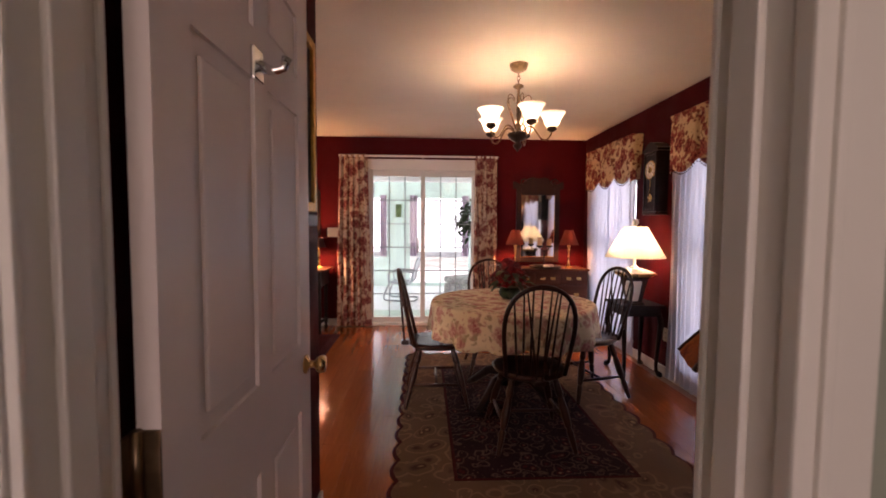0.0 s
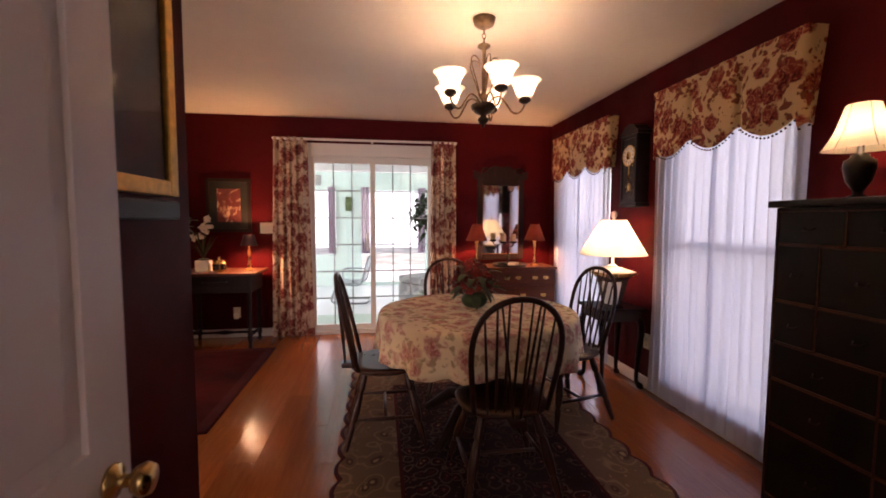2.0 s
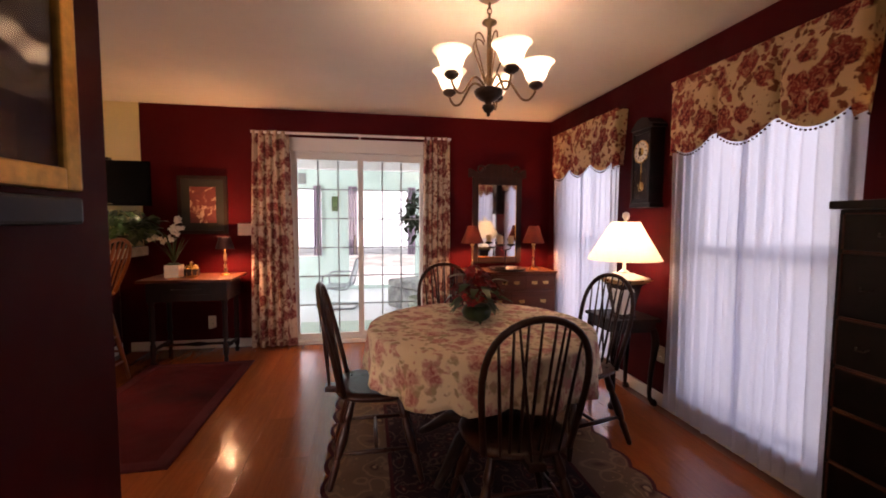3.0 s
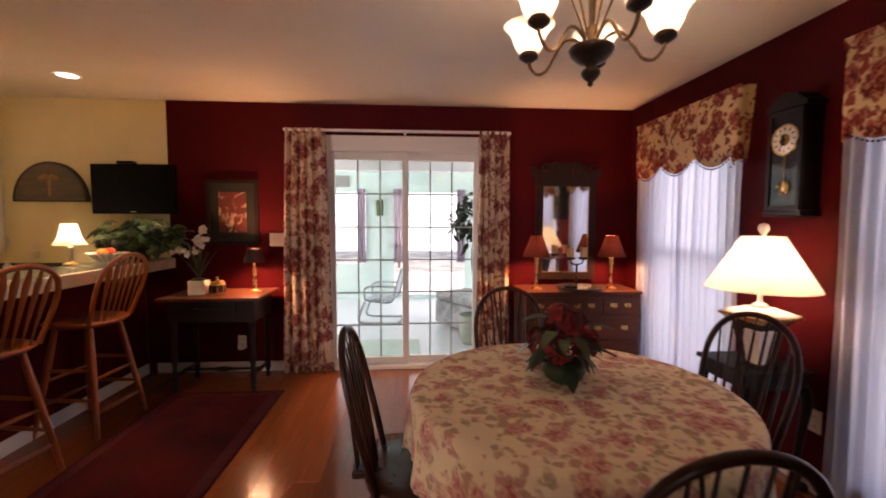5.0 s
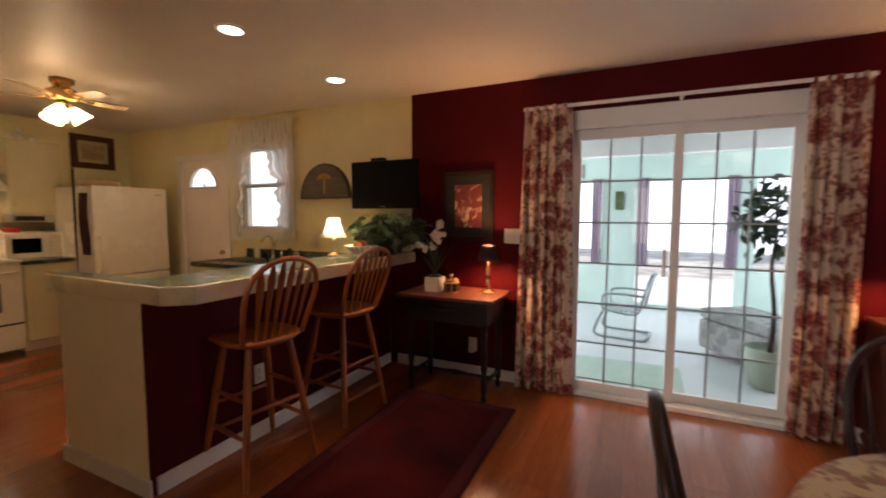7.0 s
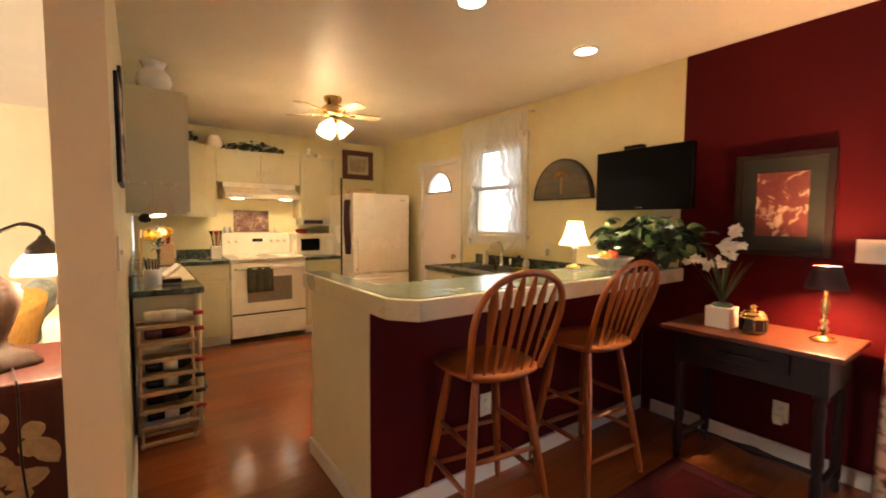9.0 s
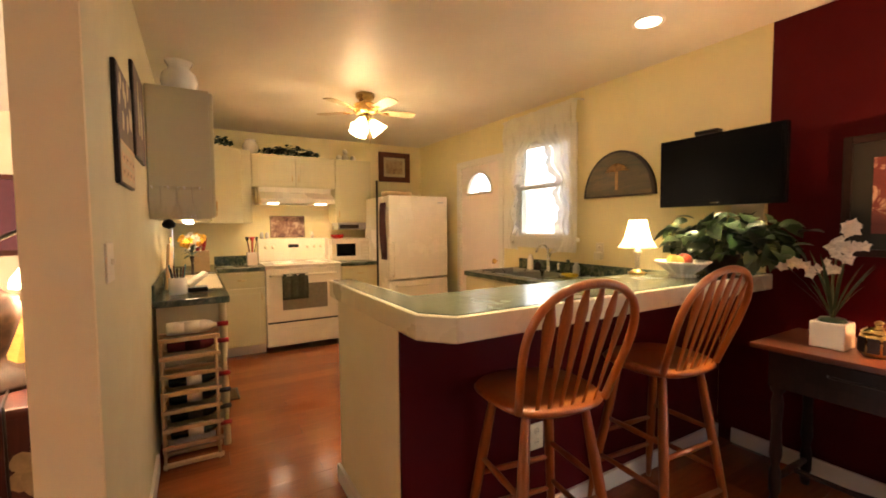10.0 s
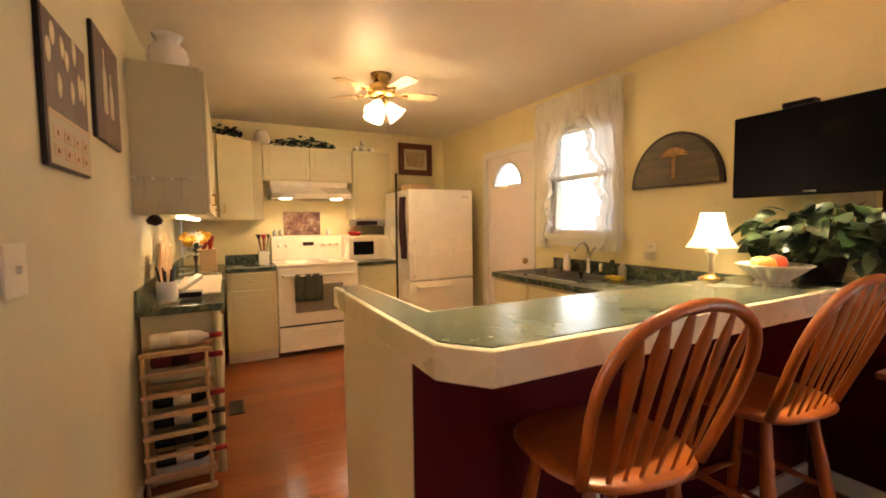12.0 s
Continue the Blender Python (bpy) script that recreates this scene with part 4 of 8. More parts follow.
def chandelier():
    x, y = 0.932, 3.415
    ch = thing("chandelier", (x, y, TOP), "aged bronze chandelier with five lit frosted glass shades", "chandelier")
    part("canopy", lathe(B(), [(0.0, -0.05), (0.03, -0.05), (0.055, -0.035), (0.062, -0.015), (0.066, 0.0)], 24), M_BRONZE, ch)
    links = B()
    for k in range(3):
        a = [(0.010 * math.cos(t), 0, -0.068 - 0.026 * k + 0.016 * math.sin(t)) if k % 2 else (0, 0.010 * math.cos(t), -0.068 - 0.026 * k + 0.016 * math.sin(t)) for t in (2 * math.pi * i / 12 for i in range(13))]
        tube(links, a, 0.003, 5)
    part("chain", links, M_BRONZE, ch)
    part("stem", lathe(B(), [(0.004, -0.13), (0.035, -0.145), (0.037, -0.155), (0.012, -0.17), (0.010, -0.2), (0.013, -0.3), (0.010, -0.40), (0.022, -0.425), (0.012, -0.45), (0.014, -0.48)], 14), M_BRONZE, ch)
    part("bowl", lathe(B(), [(0.02, -0.470), (0.07, -0.475), (0.074, -0.484), (0.066, -0.502), (0.045, -0.522), (0.022, -0.532), (0.016, -0.540), (0.030, -0.552), (0.032, -0.562), (0.022, -0.578), (0.008, -0.588), (0.010, -0.596), (0.0, -0.606)], 20), M_DARKBRONZE, ch)
    for k in range(5):
        a = radians(72 * k - 9)
        c, s = math.cos(a), math.sin(a)
        prof = [(0.02, -0.475), (0.06, -0.435), (0.10, -0.432), (0.135, -0.475), (0.165, -0.515), (0.200, -0.520), (0.228, -0.490), (0.235, -0.462)]
        arm = part("arm", tube(B(), [(r * c, r * s, z) for r, z in prof], 0.006, 7), M_BRONZE, ch)
        scroll = [(0.02, -0.44), (0.05, -0.36), (0.085, -0.27), (0.09, -0.235), (0.07, -0.215), (0.045, -0.225), (0.03, -0.25)]
        part("scroll", tube(B(), [(r * c, r * s, z) for r, z in scroll], 0.004, 6), M_BRONZE, arm)
        cup = part("cup", lathe(B(), [(0.012, -0.47), (0.034, -0.455), (0.036, -0.445), (0.024, -0.43), (0.024, -0.42)], 14, (0.235 * c, 0.235 * s, 0)), M_DARKBRONZE, arm)
        part("shade", open_lathe(B(), [(0.024, -0.436), (0.040, -0.430), (0.052, -0.405), (0.060, -0.378), (0.078, -0.350), (0.092, -0.339)], 24, (0.235 * c, 0.235 * s, 0)), M_FROST, arm, "frosted white glass bell shade")
        part("bulb", lathe(B(), [(0.010, -0.42), (0.026, -0.385), (0.028, -0.37), (0.016, -0.35), (0.0, -0.345)], 12, (0.235 * c, 0.235 * s, 0)), M_BULB, arm)
        bulb_light((x + 0.235 * c, y + 0.235 * s, TOP - 0.37), 9.4, (1.0, 0.74, 0.46), 0.03)


chandelier()


# ---- curtains ----
def drape(bm, p0, p1, z0, z1, folds, amp, flare=0.0, nz=10, seed=0, normal=(0, -1, 0), top_amp=0.6):
    """A hanging cloth from p0 to p1, with folds; flare widens its foot."""
    p0, p1, nrm = Vector(p0), Vector(p1), Vector(normal)
    rng = random.Random(seed)
    ph = [rng.uniform(-0.5, 0.5) for _ in range(folds + 3)]
    nu = folds * 8
    rows = []
    mid = (p0 + p1) / 2
    for j in range(nz + 1):
        v = j / nz
        z = z1 + (z0 - z1) * v
        row = []
        for i in range(nu + 1):
            u = i / nu
            p = p0.lerp(p1, u)
            p = mid + (p - mid) * (1 + flare * v)
            k = u * folds
            w = ph[int(k)] * (1 - (k % 1)) + ph[int(k) + 1] * (k % 1)
            f = math.sin(2 * math.pi * k + w * 2) + 0.35 * math.sin(4.3 * math.pi * k + w * 5 + v * 1.5)
            off = amp * (top_amp + (1 - top_amp) * v) * f + 0.01 * math.sin(v * 5 + w * 4)
            q = p + nrm * off
            row.append(bm.verts.new((q.x, q.y, z)))
        rows.append(row)
    for a, b in zip(rows, rows[1:]):
        for i in range(nu):
            bm.faces.new((a[i], a[i + 1], b[i + 1], b[i])).smooth = True
    return bm


def door_curtains():
    for x0, x1, seed in ((-0.79, -0.44, 3), (0.93, 1.21, 7)):
        ob = part("door_curtain", drape(B(), (x0, NORTH - 0.10, 0), (x1, NORTH - 0.10, 0), 0.012, 2.20, 5, 0.032, 0.28 if seed == 3 else 0.1, 12, seed), M_CURTAIN, None)
        so = ob.modifiers.new("cloth", "SOLIDIFY")
        so.thickness = 0.004
        tagged(ob, "floor-length floral curtain in burgundy and beige beside the sliding door", "curtain", "door curtains")
    rod = thing("curtain_rod", (0.22, NORTH - 0.10, 2.185), "thin white curtain rod over the sliding door", "curtain rod")
    part("rod", bx(B(), -1.02, -0.008, -0.012, 1.0, 0.008, 0.012, 0.003), M_TRIM, rod)
    for x in (-1.0, 0.04, 0.98):
        part("bracket", bx(B(), x - 0.01, 0.008, -0.02, x + 0.01, 0.1, 0.01, 0.002), M_TRIM, rod)


door_curtains()


def sheer_pair(y0, y1, seed):
    for k, (a, b) in enumerate(((y0, (y0 + y1) / 2 + 0.02), ((y0 + y1) / 2 - 0.02, y1))):
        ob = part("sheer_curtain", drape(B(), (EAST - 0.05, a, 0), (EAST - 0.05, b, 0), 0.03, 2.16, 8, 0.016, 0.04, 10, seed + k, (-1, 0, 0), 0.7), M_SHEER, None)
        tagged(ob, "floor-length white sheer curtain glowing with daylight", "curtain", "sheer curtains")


sheer_pair(4.49, 5.68, 11)
sheer_pair(2.77, 3.87, 21)


def valance(y0, y1):
    """Box-pleated valance with scalloped swags and a beaded fringe."""
    va = thing("valance", (EAST, y1, 0), "gathered floral valance with scalloped beaded hem above the sheers", "valance", "window valances")
    w = y1 - y0
    swags = 3
    n = 72
    ztop = 2.215

    def hem(u):
        k = u * swags
        return 1.83 - 0.085 * abs(math.sin(math.pi * (k + 0.0))) - (0.06 if u < 0.04 or u > 0.96 else 0.0)

    def depth(u):
        k = (u * swags) % 1
        return -0.11 + 0.030 * (math.exp(-(k / 0.035) ** 2) + math.exp(-((1 - k) / 0.035) ** 2))

    bm = B()
    rows = []
    for j in range(9):
        v = j / 8
        row = []
        for i in range(n + 1):
            u = i / n
            z = ztop + (hem(u) - ztop) * v
            puff = -0.022 * math.sin(math.pi * v) * abs(math.sin(math.pi * u * swags)) * (v > 0.15)
            row.append(bm.verts.new((depth(u) * min(1, 0.85 + v) + puff, -u * w, z)))
        rows.append(row)
    # returns to the wall
    for side in (0, -1):
        col = [row[side] for row in rows]
        inward = (-1 if side == 0 else 1) * 0.045
        back_col = [bm.verts.new((-0.005, v.co.y + inward * j / 8, v.co.z)) for j, v in enumerate(col)]
        for i in range(len(col) - 1):
            bm.faces.new((col[i], col[i + 1], back_col[i + 1], back_col[i]))
    for a, b in zip(rows, rows[1:]):
        for i in range(n):
            bm.faces.new((a[i], a[i + 1], b[i + 1], b[i])).smooth = True
    body = part("cloth", bm, M_VALANCE, va)
    so = body.modifiers.new("cloth", "SOLIDIFY")
    so.thickness = 0.004
    part("heading", bx(B(), -0.108, -w + 0.003, ztop - 0.045, -0.088, -0.003, ztop + 0.004, 0.004), M_VALANCE, va)
    beads = B()
    m = int(w / 0.022)
    for i in range(m + 1):
        u = i / m
        z = hem(u) - 0.014
        bmesh.ops.create_icosphere(beads, subdivisions=1, radius=0.0065, matrix=Matrix.Translation((depth(u), -u * w, z)))
    tagged(part("bead_fringe", beads, M_RUGEDGE, va), "dark maroon beaded fringe", kind="stuff")


valance(4.47, 5.66)
valance(2.74, 3.86)


# ---- lamps ----
def shade_lamp(name, place, label, base_parts, shade_prof, shade_mat, watts, colour, bulb_z, group="", lobes=0, wave=0.0, finial=0.0):
    la = thing(name, place, label, "lamp", group)
    for pname, prof, mat, seg in base_parts:
        part(pname, lathe(B(), prof, seg), mat, la)
    part("shade", open_lathe(B(), shade_prof, 32, (0, 0, 0), wave, lobes), shade_mat, la)
    part("bulb", lathe(B(), [(0.010, bulb_z - 0.05), (0.024, bulb_z - 0.01), (0.02, bulb_z + 0.015), (0.0, bulb_z + 0.025)], 10), M_BULB, la)
    if finial:
        part("finial", lathe(B(), [(0.006, finial - 0.05), (0.008, finial - 0.03), (0.022, finial - 0.012), (0.022, finial + 0.006), (0.0, finial + 0.02)], 14), M_PORCELAIN, la)
    if watts:
        bulb_light((place[0], place[1], place[2] + bulb_z), watts, colour, 0.035)
    return la


def lamp_stand():
    st = thing("lamp_stand", (2.185, 4.15, 0), "small dark wooden stand with cabriole legs", "side table")
    part("top", bx(B(), -0.19, -0.19, 0.605, 0.19, 0.19, 0.63, 0.006), M_DARKWOOD, st)
    part("apron", bx(B(), -0.165, -0.165, 0.53, 0.165, 0.165, 0.604, 0.004), M_DARKWOOD, st)
    for sx in (-1, 1):
        for sy in (-1, 1):
            part("leg", tube(B(), [(sx * 0.15, sy * 0.15, 0.55), (sx * 0.165, sy * 0.165, 0.46), (sx * 0.15, sy * 0.15, 0.25), (sx * 0.145, sy * 0.145, 0.06), (sx * 0.165, sy * 0.165, 0.02), (sx * 0.165, sy * 0.165, 0.0)], [0.026, 0.026, 0.018, 0.015, 0.026, 0.022], 8), M_DARKWOOD, st)


lamp_stand()


def square_lathe(bm, prof):
    rings = [[bm.verts.new((sx * r, sy * r, z)) for sx, sy in ((-1, -1), (1, -1), (1, 1), (-1, 1))] for r, z in prof]
    for a, b in zip(rings, rings[1:]):
        for i in range(4):
            bm.faces.new((a[i], a[(i + 1) % 4], b[(i + 1) % 4], b[i]))
    bm.faces.new(rings[0][::-1])
    bm.faces.new(rings[-1])
    return bm


def big_lamp():
    la = thing("table_lamp", (2.14, 4.07, 0.63), "lit lamp with ivory empire shade on a tapered ceramic base", "lamp", "", 8)
    part("foot", square_lathe(B(), [(0.062, 0.0), (0.062, 0.012), (0.05, 0.02), (0.05, 0.03)]), M_DARKBRONZE, la)
    part("body", square_lathe(B(), [(0.048, 0.03), (0.052, 0.045), (0.082, 0.225), (0.10, 0.25), (0.125, 0.27), (0.125, 0.276), (0.05, 0.285)]), M_DARKBRONZE, la, "dark tapered body")
    part("panel", square_lathe(B(), [(0.032, 0.034), (0.034, 0.045), (0.052, 0.2), (0.05, 0.21)]), M_PORCELAIN, la, "ivory crackled ceramic panel").matrix_basis = pose(-0.033, -0.033, 0)
    part("collar", square_lathe(B(), [(0.05, 0.2815), (0.125, 0.283), (0.12, 0.29), (0.055, 0.315), (0.05, 0.32)]), M_PORCELAIN, la, "ivory square collar")
    part("trim", square_lathe(B(), [(0.101, 0.247), (0.104, 0.25), (0.13, 0.272), (0.132, 0.279), (0.1, 0.281)]), M_BRASS, la)
    part("neck", lathe(B(), [(0.045, 0.32), (0.03, 0.335), (0.012, 0.345), (0.012, 0.44)], 16), M_PORCELAIN, la)
    part("shade", open_lathe(B(), [(0.250, 0.415), (0.248, 0.42), (0.098, 0.68), (0.096, 0.685)], 40), M_SHADE, la, "ivory cloth empire shade")
    part("bulb", lathe(B(), [(0.012, 0.44), (0.03, 0.48), (0.03, 0.50), (0.0, 0.53)], 12), M_BULB, la)
    part("finial", lathe(B(), [(0.004, 0.53), (0.005, 0.685), (0.012, 0.695), (0.026, 0.72), (0.022, 0.745), (0.0, 0.755)], 14), M_PORCELAIN, la, "white round finial")
    bulb_light((2.14, 4.07, 0.63 + 0.50), 17.0, (1.0, 0.74, 0.46), 0.04)


big_lamp()


def wall_clock():
    ck = thing("wall_clock", (EAST, 4.135, 1.42), "dark wooden regulator wall clock with a pendulum", "clock")
    d = -0.105
    part("case", bx(B(), d, -0.105, 0.02, -0.002, 0.105, 0.56, 0.006), M_BLACK, ck)
    cap = B()
    pts = [(-0.122, 0.56), (-0.122, 0.58), (-0.095, 0.595), (-0.06, 0.63), (0.0, 0.645), (0.06, 0.63), (0.095, 0.595), (0.122, 0.58), (0.122, 0.56)]
    a = [cap.verts.new((d - 0.012, y, z)) for y, z in pts]
    b = [cap.verts.new((-0.002, y, z)) for y, z in pts]
    cap.faces.new(a)
    cap.faces.new(b[::-1])
    for i in range(len(pts)):
        j = (i + 1) % len(pts)
        cap.faces.new((a[i], a[j], b[j], b[i]))
    part("crest", cap, M_BLACK, ck)
    part("plinth", bx(B(), d - 0.01, -0.116, 0.0, -0.002, 0.116, 0.03, 0.005), M_BLACK, ck)
    fr = B()
    for y in (-0.105, 0.083):
        bx(fr, d - 0.012, y, 0.03, d, y + 0.022, 0.555, 0.004)
    bx(fr, d - 0.011, -0.083, 0.03, d, 0.083, 0.055, 0.003)
    bx(fr, d - 0.011, -0.083, 0.53, d, 0.083, 0.555, 0.003)
    part("door_frame", fr, M_BLACK, ck)
    face = part("dial", lathe(B(), [(0.078, 0.0), (0.078, 0.006), (0.07, 0.008), (0.0, 0.008)], 36), M_PORCELAIN, ck, "round ivory dial")
    face.matrix_basis = pose(d - 0.001, 0.0, 0.40, 0, -90, 0)
    ring = part("bezel", tube(B(), [(0.078 * math.cos(t), 0.078 * math.sin(t), 0.006) for t in (2 * math.pi * i / 36 for i in range(37))], 0.005, 6), M_BRASS, ck)
    ring.matrix_basis = face.matrix_basis.copy()
    centre = part("dial_centre", lathe(B(), [(0.03, 0.008), (0.03, 0.0095), (0.0, 0.0095)], 24), M_BRASS, ck)
    centre.matrix_basis = face.matrix_basis.copy()
    for k in range(12):
        t = 2 * math.pi * k / 12
        nb = part("numeral", bx(B(), 0.05, -0.003, 0.0082, 0.066, 0.003, 0.0092), M_BLACK, ck)
        nb.matrix_basis = face.matrix_basis @ pose(0, 0, 0, 0, 0, math.degrees(t))
    for ang, L in ((35, 0.042), (150, 0.06)):
        hd = part("clock_hand", bx(B(), -0.008, -0.002, 0.0098, L, 0.002, 0.0108), M_BLACK, ck)
        hd.matrix_basis = face.matrix_basis @ pose(0, 0, 0, 0, 0, ang)
    pend = B()
    tube(pend, [(d - 0.004, 0, 0.32), (d - 0.004, 0, 0.17)], 0.004, 6)
    part("pendulum_rod", pend, M_BRASS, ck)
    bob = part("pendulum_bob", lathe(B(), [(0.034, 0.0), (0.036, 0.004), (0.02, 0.009), (0.0, 0.010)], 24), M_BRASS, ck, "brass pendulum bob")
    bob.matrix_basis = pose(d - 0.002, 0, 0.15, 0, -90, 0)
    part("window", bx(B(), d - 0.008, -0.085, 0.06, d - 0.0065, 0.085, 0.28), M_GLASS, ck).visible_shadow = False


wall_clock()


def wall_plate(place, turn, label, outlets=True, w=0.075, h=0.118):
    wp = thing("wall_outlet" if outlets else "light_switch", place, label, "outlet" if outlets else "switch", "", turn)
    part("plate", bx(B(), -w / 2, -0.007, -h / 2, w / 2, 0.0, h / 2, 0.003), M_PLATE, wp)
    if outlets:
        for z in (-0.024, 0.024):
            part("socket", lathe(B(), [(0.016, 0), (0.016, 0.002), (0.0, 0.002)], 14), M_PLATE, wp).matrix_basis = pose(0, -0.007, z, 90, 0, 0)
            for x in (-0.006, 0.006):
                part("slot", bx(B(), x - 0.001, -0.0098, z - 0.004, x + 0.001, -0.009, z + 0.004), M_BLACK, wp)
    else:
        part("toggle", bx(B(), -0.005, -0.018, -0.008, 0.005, -0.007, 0.010, 0.002), M_PLATE, wp)
    return wp


wall_plate((EAST, 3.985, 0.37), -90, "ivory wall outlet on the red wall")
wall_plate((-1.236, NORTH, 0.275), 0, "ivory wall outlet under the console table")


def plug_in(place):
    pg = thing("plug_adapter", place, "small white plug in the outlet", "plug")
    part("body", bx(B(), -0.022, -0.045, -0.05, 0.022, -0.0, 0.0, 0.006), M_PLATE, pg)


plug_in((-1.236, NORTH - 0.0105, 0.262))
pl = thing("thermostat", (-0.885, NORTH, 1.215), "ivory rectangular switch plate beside the curtain", "switch")
part("plate", bx(B(), -0.082, -0.014, -0.06, 0.082, 0.0, 0.06, 0.005), M_PLATE, pl)
for x in (-0.05, 0.0, 0.05):
    part("toggle", bx(B(), x - 0.005, -0.022, -0.01, x + 0.005, -0.014, 0.01, 0.002), M_PLATE, pl)


# ---- buffet, mirror and what stands on it ----
def buffet():
    bu = thing("buffet", (1.79, 5.71, 0), "low mahogany chest of drawers with brass pulls under the mirror", "chest of drawers")
    w, d = 0.50, 0.215
    part("top", bx(B(), -w - 0.015, -d - 0.015, 0.765, w + 0.015, d + 0.005, 0.79, 0.006), M_MAHOG, bu)
    part("body", bx(B(), -w, -d, 0.10, w, d, 0.764, 0.004), M_MAHOG, bu)
    for sx in (-1, 1):
        for sy in (-1, 1):
            part("foot", tube(B(), [(sx * (w - 0.05), sy * (d - 0.05), 0.11), (sx * (w - 0.03), sy * (d - 0.03), 0.06), (sx * (w - 0.04), sy * (d - 0.04), 0.0)], [0.035, 0.04, 0.028], 8), M_MAHOG, bu)
    rows = ((0.60, 0.745, 3), (0.37, 0.585, 2), (0.13, 0.355, 2))
    for z0, z1, n in rows:
        for k in range(n):
            x0 = -w + 0.02 + (2 * w - 0.04) * k / n + 0.006
            x1 = -w + 0.02 + (2 * w - 0.04) * (k + 1) / n - 0.006
            dr = part("drawer", bx(B(), x0, -d - 0.012, z0, x1, -d - 0.0005, z1, 0.005), M_MAHOG, bu)
            for fx in ((0.3, 0.7) if n == 3 else (0.25, 0.75)):
                x = x0 + (x1 - x0) * fx
                z = (z0 + z1) / 2
                hb = B()
                bx(hb, x - 0.03, -d - 0.015, z - 0.012, x + 0.03, -d - 0.012, z + 0.018, 0.002)
                tube(hb, [(x - 0.022, -d - 0.016, z + 0.005), (x - 0.02, -d - 0.03, z - 0.008), (x, -d - 0.034, z - 0.012), (x + 0.02, -d - 0.03, z - 0.008), (x + 0.022, -d - 0.016, z + 0.005)], 0.003, 6)
                part("pull", hb, M_BRASS, dr, "bright brass bail pull")


buffet()


def mirror():
    mi = thing("wall_mirror", (1.768, NORTH, 0.84), "dark carved wooden mirror with an arched crest on the red wall", "mirror")
    gl = part("glass", bx(B(), -0.222, -0.030, 0.068, 0.222, -0.026, 0.88), M_MIRROR, mi, "clear mirror glass")
    fr = B()
    for a, b in ((-0.285, -0.218), (0.218, 0.285)):
        bx(fr, a, -0.045, 0.0, b, -0.002, 0.96, 0.010)
    bx(fr, -0.218, -0.043, 0.0, 0.218, -0.002, 0.072, 0.008)
    bx(fr, -0.218, -0.043, 0.876, 0.218, -0.002, 0.96, 0.008)
    part("frame", fr, M_DARKWOOD, mi)
    cr = B()
    n = 24
    lo, hi = [], []
    pts = [(-0.33 + 0.66 * i / n, 1.03 + 0.085 * math.exp(-((i / n - 0.5) / 0.22) ** 2) + 0.022 * math.cos(i / n * 6 * math.pi)) for i in range(n + 1)]
    for y in (-0.05, -0.003):
        top = [cr.verts.new((x, y, z)) for x, z in pts]
        bot = [cr.verts.new((x, y, 0.955)) for x, z in pts]
        lo.append(bot)
        hi.append(top)
    for i in range(n):
        cr.faces.new((lo[0][i], lo[0][i + 1], hi[0][i + 1], hi[0][i]))
        cr.faces.new((lo[1][i + 1], lo[1][i], hi[1][i], hi[1][i + 1]))
        cr.faces.new((hi[0][i], hi[0][i + 1], hi[1][i + 1], hi[1][i]))
    part("crest", cr, M_DARKWOOD, mi, "carved scrolled crest")
    for x in (-0.2, 0.2):
        sc = [(x + 0.05 * math.cos(t) * (1 - t / 9), -0.055, 1.04 + 0.05 * math.sin(t) * (1 - t / 9)) for t in (i * 0.5 for i in range(15))]
        part("scroll", tube(B(), sc, 0.010, 6), M_DARKWOOD, mi)
    part("inner_bead", tube(B(), [(-0.222, -0.034, 0.07), (0.222, -0.034, 0.07), (0.222, -0.034, 0.88), (-0.222, -0.034, 0.88), (-0.222, -0.034, 0.07)], 0.006, 6), M_GOLD, mi)


mirror()

STICK = [("base", [(0.05, 0.0), (0.05, 0.01), (0.02, 0.02), (0.012, 0.03)], M_BRASS, 18),
         ("stem", [(0.010, 0.03), (0.016, 0.05), (0.009, 0.07), (0.009, 0.21), (0.018, 0.23), (0.010, 0.25), (0.022, 0.275), (0.012, 0.29), (0.008, 0.34)], M_BRASS, 14)]
for x, lab in ((1.42, "slim brass lamp with a lit rust red shade beside the mirror"), (2.10, "slim brass lamp with a lit rust red shade by the corner")):
    shade_lamp("buffet_lamp", (x, 5.66, 0.79), lab, STICK, [(0.122, 0.290), (0.118, 0.297), (0.084, 0.38), (0.056, 0.46), (0.052, 0.475)], M_SHADERED, 38.0, (1.0, 0.55, 0.25), 0.36, "buffet lamps")


